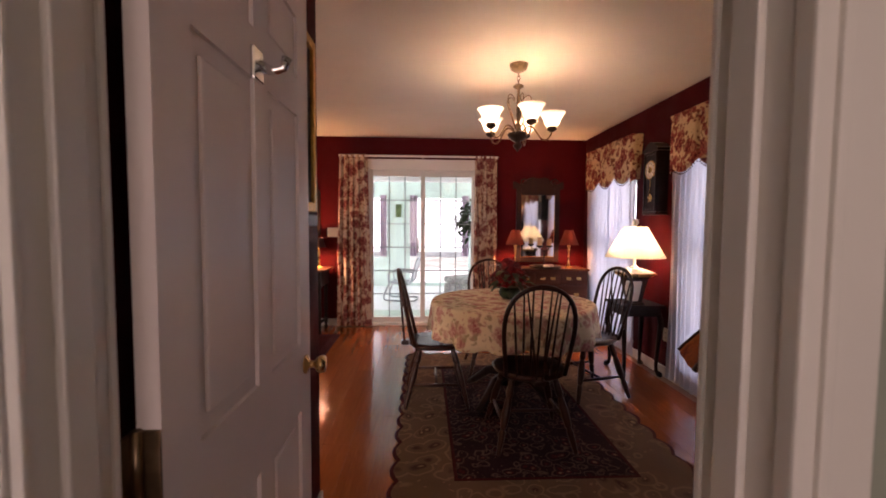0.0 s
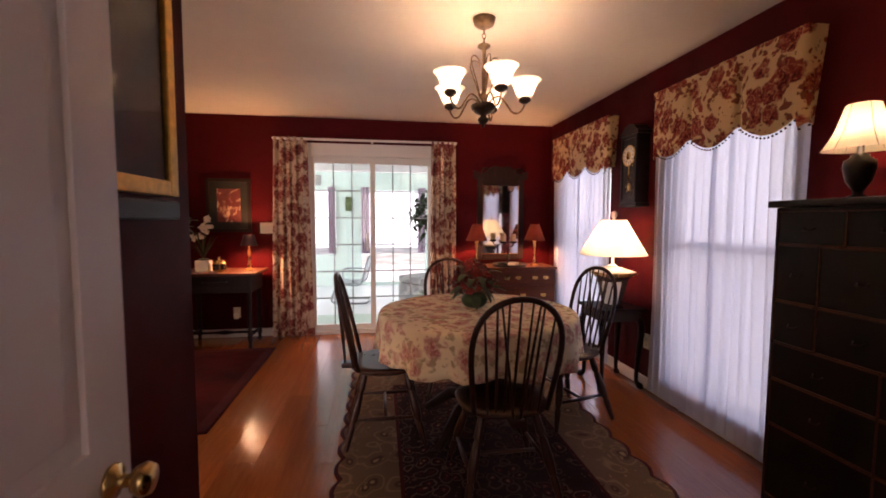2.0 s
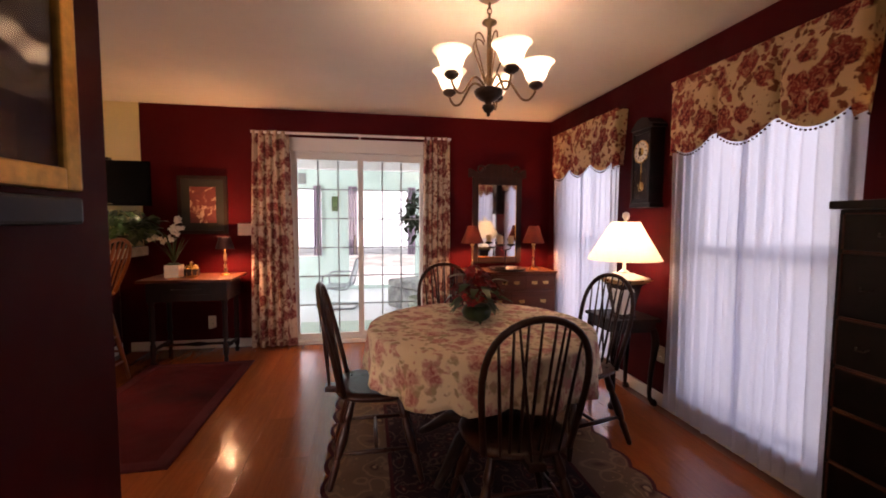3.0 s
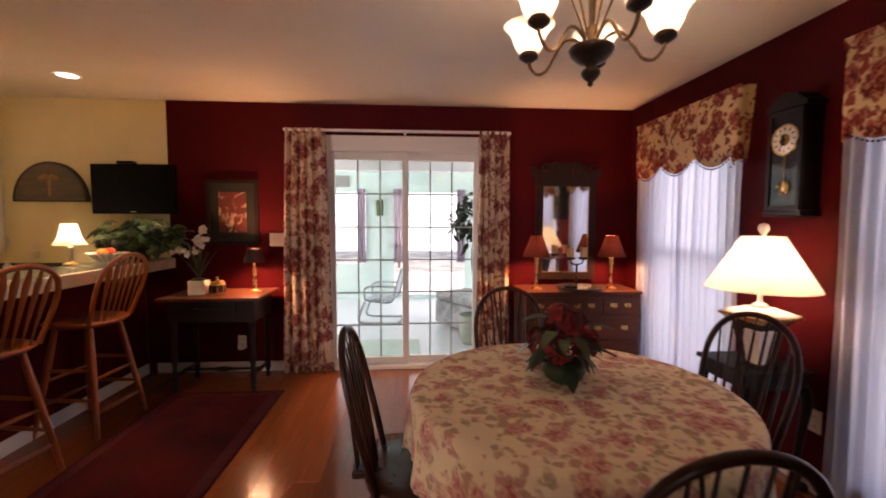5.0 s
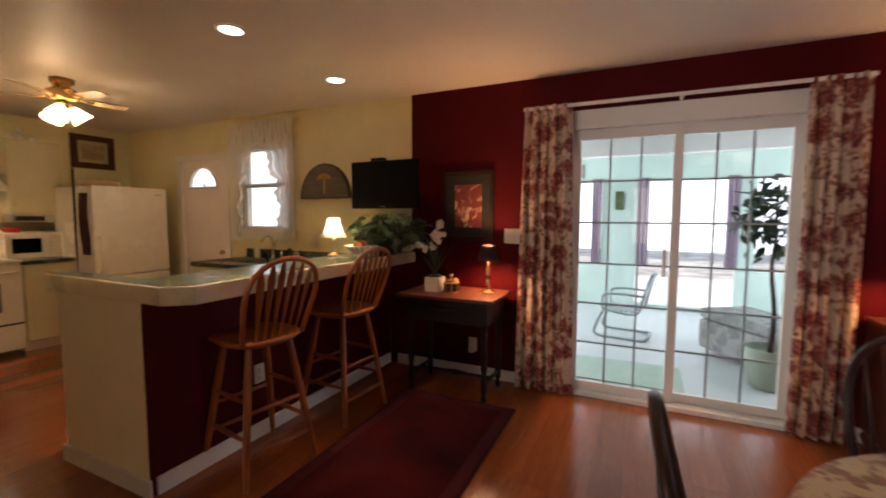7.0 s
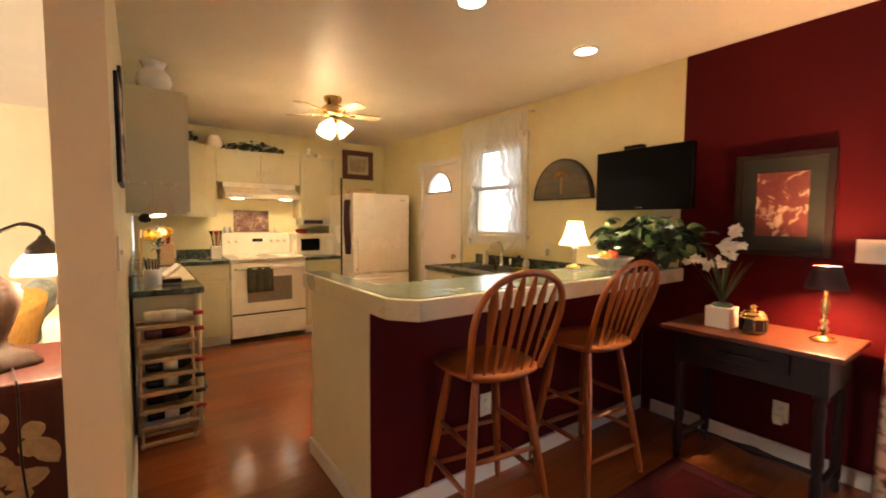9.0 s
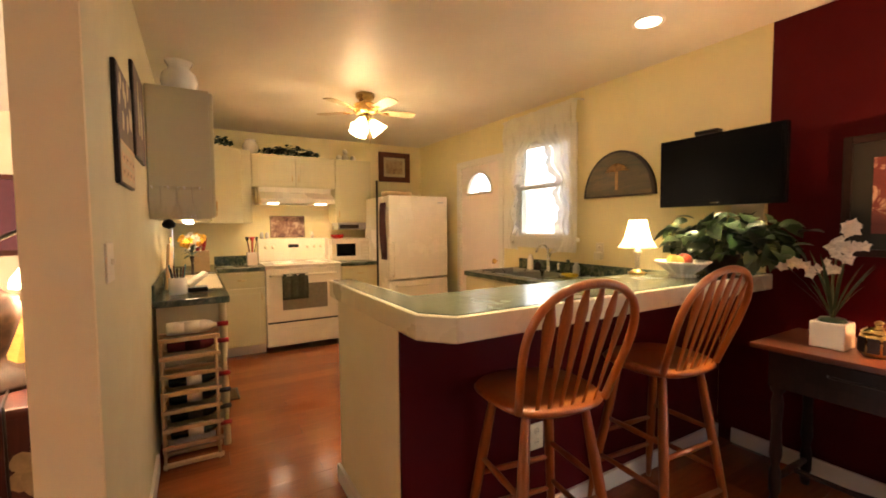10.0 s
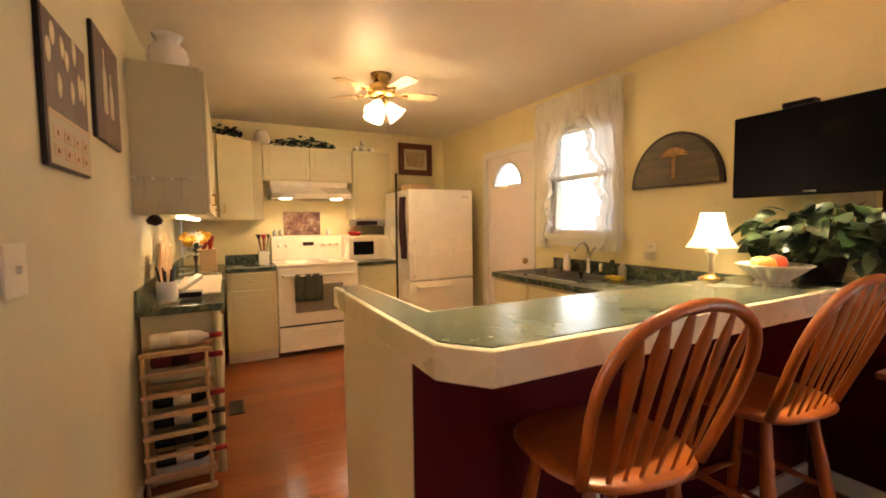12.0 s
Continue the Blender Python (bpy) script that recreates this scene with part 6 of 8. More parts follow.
def ivy_plant():
    rng = random.Random(21)
    iv = thing("ivy_plant", (-1.95, 5.70, 1.0535), "bushy dark green leafy plant spilling over the bar", "plant")
    part("pot", lathe(B(), [(0.07, 0.0), (0.085, 0.06), (0.09, 0.11), (0.08, 0.112), (0.0, 0.10)], 18), M_DARKBRONZE, iv)
    meshes = []
    for k, (L, W, mt) in enumerate(((0.095, 0.075, M_LEAF), (0.075, 0.062, M_LEAF), (0.085, 0.068, M_LEAFPALE))):
        bm = leaf_bm(L, W, 0.45, 0.25)
        me = bpy.data.meshes.new("leaf")
        bm.to_mesh(me)
        bm.free()
        me.materials.append(mt)
        meshes.append(me)
    for k in range(14):
        a = rng.uniform(0, 2 * math.pi)
        rr = rng.uniform(0.12, 0.27)
        part("stem", tube(B(), [(0, 0, 0.09), (rr * 0.5 * math.cos(a), rr * 0.4 * math.sin(a), 0.2 + rng.uniform(0, 0.1)), (rr * math.cos(a), min(0.25, rr * 0.9 * math.sin(a)), 0.16 + rng.uniform(-0.05, 0.1))], 0.003, 5), M_STEM, iv)
    for k in range(230):
        a = rng.uniform(0, 2 * math.pi)
        b = math.acos(rng.uniform(-0.55, 1))
        rr = rng.uniform(0.7, 1.0)
        x = 0.33 * rr * math.sin(b) * math.cos(a) + 0.03
        y = 0.21 * rr * math.sin(b) * math.sin(a)
        z = 0.17 + 0.17 * rr * math.cos(b) + 0.02 * math.sin(7 * a)
        if y > 0.19 or (x < -0.12 and z < 0.10) or z < 0.035 or (y < -0.17 and z < 0.16):
            continue
        ob = new("leaf", meshes[rng.choice((0, 0, 1, 1, 2))])
        ob.parent = iv
        ob.matrix_basis = pose(x, y, z, rng.uniform(-60, 35), rng.uniform(-35, 35), math.degrees(a) - 90 + rng.uniform(-50, 50)) @ Matrix.Scale(rng.uniform(0.75, 1.25), 4)


ivy_plant()


# ---- television and wall pieces ----
def television():
    tv = thing("television", (-2.03, 5.79, 1.65), "black flat television on a wall bracket, switched off", "television", "", -2)
    part("body", bx(B(), -0.345, -0.02, -0.21, 0.345, 0.03, 0.21, 0.008), M_GLOSSBLACK, tv)
    part("screen", bx(B(), -0.325, -0.0225, -0.175, 0.325, -0.0205, 0.19, 0.0005), plain("dark_screen", (0.003, 0.003, 0.004), 0.45, 0, 0.0, 5.0, 0.04), tv)
    part("badge", bx(B(), -0.025, -0.0225, -0.197, 0.025, -0.0205, -0.189), M_STEEL, tv)
    part("bracket", bx(B(), -0.06, 0.0305, -0.08, 0.06, 0.155, 0.08, 0.004), M_BLACK, tv)
    bxd = thing("media_box", (-2.09, 5.80, 1.8605), "small black box on top of the television", "electronics")
    part("case", bx(B(), -0.065, -0.03, 0.0, 0.065, 0.03, 0.026, 0.004), M_BLACK, bxd)
    part("front_strip", bx(B(), -0.055, -0.0315, 0.008, 0.055, -0.0302, 0.018), M_GLOSSBLACK, bxd)


television()


def arch_plaque():
    ap = thing("arched_plaque", (-2.81, NORTH, 1.545), "half-round painted plaque with a palm tree", "picture")
    n = 32
    R, D = 0.312, 0.03
    H = 0.345

    def halfdisc(k, y0, y1):
        bm = B()
        pts = [(R * k * math.cos(math.pi * i / n), H * k * math.sin(math.pi * i / n)) for i in range(n + 1)]
        off = (1 - k) * 0.14
        a = [bm.verts.new((x, y0, z + off)) for x, z in pts]
        b = [bm.verts.new((x, y1, z + off)) for x, z in pts]
        bm.faces.new(a)
        bm.faces.new(b[::-1])
        for i in range(n + 1):
            j = (i + 1) % (n + 1)
            bm.faces.new((a[i], a[j], b[j], b[i]))
        return bm

    part("frame", halfdisc(1.0, -D, -0.002), M_DARKWOOD, ap)
    part("painting", halfdisc(0.92, -D - 0.003, -D - 0.0005), art("dusk_painting", [(0.3, (0.03, 0.025, 0.012)), (0.55, (0.085, 0.055, 0.022)), (0.75, (0.15, 0.09, 0.035))], 5.0, 4.0, 0.8, (1, 1, 4)), ap)
    gold = plain("ochre_paint", (0.34, 0.17, 0.05), 0.6, 0, 0.3)
    part("palm_trunk", bx(B(), -0.012, -D - 0.005, 0.05, 0.012, -D - 0.0032, 0.20, 0.002), gold, ap)
    cr = B()
    for k in range(9):
        a = math.pi * (k - 0.0) / 8
        tube(cr, [(0, -D - 0.005, 0.195), (0.05 * math.cos(a), -D - 0.005, 0.20 + 0.045 * math.sin(a)), (0.10 * math.cos(a), -D - 0.005, 0.19 + 0.045 * math.sin(a))], [0.006, 0.011, 0.003], 5)
    part("palm_crown", cr, gold, ap)


arch_plaque()
wall_plate((-2.98, NORTH, 1.13), 0, "ivory double outlet by the sink")
ng = thing("night_light", (-2.97, NORTH - 0.0105, 1.115), "white plug-in night light", "plug")
part("body", bx(B(), -0.03, -0.045, -0.06, 0.03, 0.0, 0.0, 0.008), M_PLATE, ng)
mp = thing("wall_sign", (-1.935, NORTH, 1.385), "small cream sign with a dark bird shape", "sign")
part("board", bx(B(), -0.085, -0.010, -0.075, 0.085, 0.0, 0.06, 0.003), M_PLATE, mp)
part("bird", tube(B(), [(-0.05, -0.012, -0.01), (-0.01, -0.012, 0.008), (0.025, -0.012, 0.0), (0.05, -0.012, 0.018)], [0.004, 0.016, 0.012, 0.004], 7, 0.3), M_BLACK, mp)


# ---- kitchen cabinets ----
def pull_knob(parent, x, y, z, turn):
    hb = tube(B(), [(-0.035, 0, 0), (-0.03, -0.022, 0), (0.03, -0.022, 0), (0.035, 0, 0)], 0.004, 6)
    h = part("pull", hb, M_BRASS, parent, "small brass pull")
    h.matrix_basis = pose(x, y, z) @ turn
    return h


FACE_E = pose(0, 0, 0, 0, 0, 90)
FACE_N = pose(0, 0, 0, 0, 0, 180)
UPRIGHT = pose(0, 0, 0, 0, 90, 0)


def cabinet_east(name, label, x0, x1, y0, y1, z0, z1, doors, drawers=0.0, toe=0.0, hinge=1):
    """A cabinet unit whose doors look east (+x), x1 its front."""
    cb = thing(name, ((x0 + x1) / 2, (y0 + y1) / 2, z0), label, "cabinet", "kitchen cabinets")
    hx, hy, h = (x1 - x0) / 2, (y1 - y0) / 2, z1 - z0
    part("body", bx(B(), -hx, -hy, toe, hx - 0.02, hy, h, 0.002), M_CAB, cb)
    if toe:
        part("toe_kick", bx(B(), -hx, -hy, 0, hx - 0.07, hy, toe - 0.0005), M_TRIM, cb)
    lo = toe + 0.015
    hi = h - 0.015 - drawers
    w = 2 * hy / doors
    for k in range(doors):
        a, b = -hy + w * k + 0.006, -hy + w * (k + 1) - 0.006
        db = B()
        bx(db, hx - 0.0195, a, lo, hx, b, hi, 0.003)
        bx(db, hx - 0.0005, a + 0.05, lo + 0.05, hx + 0.004, b - 0.05, hi - 0.05, 0.003)
        d = part("door", db, M_CAB, cb)
        yk = (b - 0.03) if (k % 2 == 0 if doors > 1 else hinge > 0) else (a + 0.03)
        pull_knob(d, hx, yk, lo + 0.09 if z0 > 1 else hi - 0.09, FACE_E @ UPRIGHT)
        if drawers:
            r = part("drawer", bx(B(), hx - 0.0195, a, hi + 0.01, hx, b, h - 0.012, 0.003), M_CAB, cb)
            pull_knob(r, hx, (a + b) / 2, (hi + h) / 2, FACE_E)
    return cb


CT = 0.92
cabinet_east("base_cabinet", "sage cream base cabinet with a drawer beside the stove", -6.10, -5.45, 3.32, 3.765, 0.0, CT - 0.04, 1, 0.16, 0.10)
cabinet_east("base_cabinet", "sage cream base cabinet with a drawer under the microwave", -6.10, -5.45, 4.585, 5.02, 0.0, CT - 0.04, 1, 0.16, 0.10)
cabinet_east("wall_cabinet", "sage cream wall cabinet over the range hood", -6.10, -5.77, 3.70, 4.625, 1.785, 2.15, 2)
cabinet_east("wall_cabinet", "sage cream wall cabinet over the microwave", -6.10, -5.77, 4.627, 5.08, 1.385, 2.15, 1, 0, 0, -1)


def corner_cabinet():
    cb = thing("corner_cabinet", (-6.10, 2.94, 1.385), "sage cream corner wall cabinet with an angled door", "cabinet", "kitchen cabinets")
    pts = [(0.0, 0.002), (0.62, 0.002), (0.62, 0.33), (0.33, 0.66), (0.33, 0.757), (0.0, 0.757)]
    bm = B()
    lo = [bm.verts.new((x, y, 0)) for x, y in pts]
    hi = [bm.verts.new((x, y, 0.79)) for x, y in pts]
    bm.faces.new(hi)
    bm.faces.new(lo[::-1])
    for i in range(6):
        j = (i + 1) % 6
        bm.faces.new((lo[i], lo[j], hi[j], hi[i]))
    part("body", bm, M_CAB, cb)
    d = part("door", bx(B(), -0.215, -0.02, 0.015, 0.215, -0.001, 0.775, 0.003), M_CAB, cb)
    d.matrix_basis = pose(0.475, 0.495, 0, 0, 0, 135)
    pull_knob(d, -0.17, -0.02, 0.10, UPRIGHT)


corner_cabinet()


def side_wall_cabinets():
    for k, (x0, x1) in enumerate(((-4.55, -3.69), (-5.475, -4.555))):
        cb = thing("wall_cabinet", ((x0 + x1) / 2, 2.94, 1.39), "sage cream wall cabinet on the sage wall", "cabinet", "kitchen cabinets")
        h = (x1 - x0) / 2
        part("body", bx(B(), -h, -0.013, 0.0, h, 0.31, 0.78, 0.002), M_CAB, cb)
        for j in range(2):
            a, b = -h + h * j + 0.006, -h + h * (j + 1) - 0.006
            db = bx(B(), a, 0.3105, 0.012, b, 0.33, 0.768, 0.003)
            bx(db, a + 0.05, 0.3295, 0.06, b - 0.05, 0.334, 0.72, 0.003)
            d = part("door", db, M_CAB, cb)
            pull_knob(d, (b - 0.03) if j == 0 else (a + 0.03), 0.33, 0.10, FACE_N @ UPRIGHT)


side_wall_cabinets()


def counters():
    c1 = thing("side_worktop", (-4.83, 3.13, CT - 0.04), "dark green laminate worktop along the sage wall", "worktop")
    part("slab", bx(B(), -1.265, -0.203, 0.0, 1.265, 0.19, 0.04, 0.004), M_COUNTER, c1)
    part("upstand", bx(B(), -1.26, -0.203, 0.0405, 1.25, -0.187, 0.13, 0.003), M_COUNTER, c1)
    bc = thing("side_base_cabinet", (-4.80, 3.12, 0), "sage cream base cabinets under the side worktop", "cabinet", "kitchen cabinets")
    part("body", bx(B(), -1.22, -0.178, 0.10, 1.2, 0.15, CT - 0.041, 0.002), M_CAB, bc)
    part("toe_kick", bx(B(), -1.22, -0.178, 0.0, 1.18, 0.10, 0.0995), M_TRIM, bc)
    part("corner_post", lathe(B(), [(0.02, 0.0), (0.02, 0.1), (0.012, 0.14), (0.022, 0.3), (0.014, 0.5), (0.022, 0.7), (0.02, 0.78), (0.02, CT - 0.042)], 12, (1.225, 0.16, 0)), M_CAB, bc)
    for k in range(3):
        a, b = -1.2 + 0.8 * k + 0.006, -1.2 + 0.8 * (k + 1) - 0.006
        d = part("door", bx(B(), a, 0.1505, 0.115, b, 0.168, 0.70, 0.003), M_CAB, bc)
        r = part("drawer", bx(B(), a, 0.1505, 0.715, b, 0.168, CT - 0.05, 0.003), M_CAB, bc)
        pull_knob(r, (a + b) / 2, 0.168, 0.79, FACE_N)
    for y0, y1, lab in ((3.321, 3.766, "dark green laminate worktop beside the stove"), (4.584, 5.02, "dark green laminate worktop under the microwave")):
        c2 = thing("back_worktop", (-5.78, (y0 + y1) / 2, CT - 0.039), lab, "worktop")
        h = (y1 - y0) / 2
        part("slab", bx(B(), -0.318, -h, 0.0, 0.345, h, 0.04, 0.004), M_COUNTER, c2)
        part("upstand", bx(B(), -0.318, -h, 0.0405, -0.30, h, 0.13, 0.003), M_COUNTER, c2)
    ac = thing("cutting_board", (-4.35, 3.16, CT + 0.001), "beige marbled board lying on the worktop", "board")
    part("board", bx(B(), -0.55, -0.12, 0, 0.45, 0.14, 0.012, 0.004), M_BEIGE, ac)


counters()


def stove():
    st = thing("stove", (-5.45, 4.175, 0), "cream electric range with a window door and towel", "stove")
    h = 0.404
    part("body", bx(B(), -0.62, -h, 0.05, -0.03, h, CT - 0.012, 0.003), M_WHITE, st)
    part("cooktop", bx(B(), -0.62, -h - 0.002, CT - 0.011, 0.012, h + 0.002, CT + 0.012, 0.006), M_WHITE, st)
    for x, y, r in ((-0.16, -0.2, 0.105), (-0.16, 0.2, 0.08), (-0.42, -0.2, 0.08), (-0.42, 0.2, 0.105)):
        part("burner", lathe(B(), [(r, 0), (r, 0.002), (r * 0.9, 0.0022), (0.0, 0.0022)], 28, (x, y, CT + 0.0122)), M_PLATE, st)
    bp = B()
    bx(bp, -0.62, -h, CT + 0.0125, -0.55, h, 1.20, 0.012)
    part("control_panel", bp, M_WHITE, st)
    for y in (-0.32, -0.24, 0.16, 0.24, 0.32):
        k = part("knob", lathe(B(), [(0.022, 0.0), (0.022, 0.012), (0.016, 0.02), (0.0, 0.021)], 14), M_PLATE, st)
        k.matrix_basis = pose(-0.5495, y, 1.10, 0, 90, 0)
    part("display", bx(B(), -0.5495, -0.07, 1.09, -0.546, 0.05, 1.13, 0.002), M_BLACK, st)
    dr = part("oven_door", bx(B(), -0.0295, -h + 0.004, 0.32, 0.0, h - 0.004, CT - 0.03, 0.006), M_WHITE, st)
    part("window", bx(B(), 0.0, -0.24, 0.44, 0.003, 0.24, 0.72, 0.002), plain("oven_window_grey", (0.20, 0.17, 0.13), 0.15), dr)
    part("handle", tube(B(), [(0.0, -0.36, 0.82), (0.035, -0.34, 0.82), (0.035, 0.34, 0.82), (0.0, 0.36, 0.82)], 0.011, 8), M_WHITE, dr)
    part("drawer", bx(B(), -0.0295, -h + 0.004, 0.055, -0.002, h - 0.004, 0.30, 0.006), M_WHITE, st)
    part("drawer_grip", bx(B(), -0.0015, -0.22, 0.235, 0.012, 0.22, 0.255, 0.004), M_WHITE, st)
    # Black bar puts the slit's shade into colour between door and drawer.
    part("gap_shade", bx(B(), -0.029, -h + 0.01, 0.302, -0.008, h - 0.01, 0.318), M_BLACK, st)
    tw = part("dish_towel", drape(B(), (-5.405, 3.93, 0), (-5.405, 4.20, 0), 0.56, 0.835, 3, 0.007, 0.0, 5, 4, (1, 0, 0)), plain("dark_green_towel", (0.045, 0.042, 0.022), 0.9, 0, 0.3), None)
    so = tw.modifiers.new("cloth", "SOLIDIFY")
    so.thickness = 0.006
    tagged(tw, "dark green towel hanging on the oven handle", "towel")


stove()


def hood():
    ho = thing("range_hood", (-6.10, 4.165, 1.60), "cream range hood with two lit lamps", "range hood")
    bm = B()
    pts = [(0.002, 0.0), (0.50, 0.0), (0.50, 0.05), (0.33, 0.13), (0.33, 0.184), (0.002, 0.184)]
    a = [bm.verts.new((x, -0.40, z)) for x, z in pts]
    b = [bm.verts.new((x, 0.40, z)) for x, z in pts]
    bm.faces.new(a)
    bm.faces.new(b[::-1])
    for i in range(len(pts)):
        j = (i + 1) % len(pts)
        bm.faces.new((a[i], a[j], b[j], b[i]))
    part("body", bm, M_WHITE, ho)
    for y in (-0.26, 0.26):
        part("lamp_lens", bx(B(), 0.34, y - 0.05, -0.006, 0.46, y + 0.05, -0.0005, 0.002), M_HOODLENS, ho)
        spot_light((-5.70, 4.165 + y, 1.585), (-5.85, 4.165 + y, 1.0), 3.5, 130)


hood()


def microwave():
    mw = thing("microwave", (-5.86, 4.78, CT + 0.001), "white microwave oven with a dark window on the worktop", "microwave")
    part("body", bx(B(), -0.19, -0.24, 0.0, 0.17, 0.24, 0.27, 0.006), M_WHITE, mw)
    part("door", bx(B(), 0.1705, -0.235, 0.012, 0.185, 0.11, 0.26, 0.004), M_WHITE, mw)
    part("window", bx(B(), 0.1852, -0.185, 0.06, 0.187, 0.05, 0.21, 0.001), M_GLOSSBLACK, mw)
    part("keypad", bx(B(), 0.1705, 0.12, 0.03, 0.176, 0.225, 0.24, 0.002), M_PLATE, mw)
    for k in range(4):
        part("key_row", bx(B(), 0.1762, 0.135, 0.05 + 0.04 * k, 0.178, 0.21, 0.075 + 0.04 * k, 0.001), M_WHITE, mw)
    rd = thing("cabinet_radio", (-5.93, 4.85, 1.30), "grey radio mounted under the wall cabinet", "radio")
    part("case", bx(B(), -0.12, -0.20, 0.0, 0.15, 0.20, 0.084, 0.006), M_STEEL, rd)
    part("speaker_grille", bx(B(), 0.1502, -0.18, 0.012, 0.153, 0.06, 0.06, 0.002), M_DARKBRONZE, rd)
    rb = thing("red_dish", (-5.84, 4.66, CT + 0.2715), "small red dish on the microwave", "dish")
    part("dish", lathe(B(), [(0.05, 0.0), (0.075, 0.02), (0.08, 0.045), (0.07, 0.05), (0.0, 0.03)], 16), plain("red_glaze", (0.45, 0.02, 0.015), 0.25), rb)


microwave()


def fridge():
    fr = thing("refrigerator", (-5.05, 5.385, 0), "white refrigerator with a bottom freezer drawer", "refrigerator")
    part("cabinet", bx(B(), -0.78, -0.375, 0.03, -0.07, 0.375, 1.675, 0.008), M_WHITE, fr)
    part("door", bx(B(), -0.0695, -0.378, 0.735, 0.0, 0.378, 1.68, 0.014), M_WHITE, fr)
    part("freezer_door", bx(B(), -0.0695, -0.378, 0.09, 0.0, 0.378, 0.72, 0.014), M_WHITE, fr)
    part("grille", bx(B(), -0.068, -0.37, 0.015, -0.02, 0.37, 0.085, 0.004), M_STEEL, fr)
    part("handle", tube(B(), [(0.0, -0.33, 1.15), (0.04, -0.33, 1.12), (0.04, -0.33, 0.80), (0.0, -0.33, 0.77)], 0.011, 8), M_WHITE, fr)
    part("handle", tube(B(), [(0.0, -0.30, 0.66), (0.035, -0.28, 0.66), (0.035, 0.1, 0.66), (0.0, 0.12, 0.66)], 0.010, 8), M_WHITE, fr)
    part("badge", bx(B(), 0.0002, 0.24, 1.60, 0.002, 0.32, 1.615), M_STEEL, fr)
    bs = thing("basket", (-5.45, 5.28, 1.676), "flat woven basket on the refrigerator", "basket")
    part("basket", lathe(B(), [(0.15, 0.0), (0.18, 0.03), (0.185, 0.07), (0.17, 0.075), (0.14, 0.02)], 24), M_PINE, bs)
    ap = part("hanging_apron", drape(B(), (-5.24, 4.978, 0), (-5.08, 4.978, 0), 0.96, 1.60, 3, 0.014, -0.3, 6, 8, (0, -1, 0)), plain("dark_apron_cloth", (0.05, 0.012, 0.014), 0.9, 0, 0.3), None)
    so = ap.modifiers.new("cloth", "SOLIDIFY")
    so.thickness = 0.008
    br = thing("broom", (-5.30, 4.965, 0), "wooden handled broom leaning beside the refrigerator", "broom")
    part("handle", tube(B(), [(0, 0, 0.25), (0.0, 0.0, 1.0), (0.0, 0.005, 1.86)], 0.012, 8), M_DARKWOOD, br)
    part("brush", bx(B(), -0.12, -0.025, 0.0, 0.12, 0.025, 0.26, 0.012), M_PINE, br)
    tagged(ap, "dark maroon apron hanging on the side of the refrigerator", "apron")


fridge()
framed("framed_still_life", (WEST, 5.54, 2.14), 90, 0.46, 0.40, 0.07, M_MAHOG, M_BEIGE, art("basket_print", [(0.35, (0.45, 0.36, 0.22)), (0.55, (0.35, 0.22, 0.12)), (0.7, (0.15, 0.08, 0.05))], 9.0), 0.04, "red wooden framed still life above the refrigerator")
framed("tile_picture", (WEST, 4.12, 1.34), 90, 0.40, 0.26, 0.006, M_DARKWOOD, M_BEIGE, art("vineyard_tiles", [(0.3, (0.08, 0.03, 0.025)), (0.5, (0.25, 0.13, 0.09)), (0.7, (0.5, 0.36, 0.26))], 14.0), 0.0, "brown village scene panel behind the stove", 0.014, False)


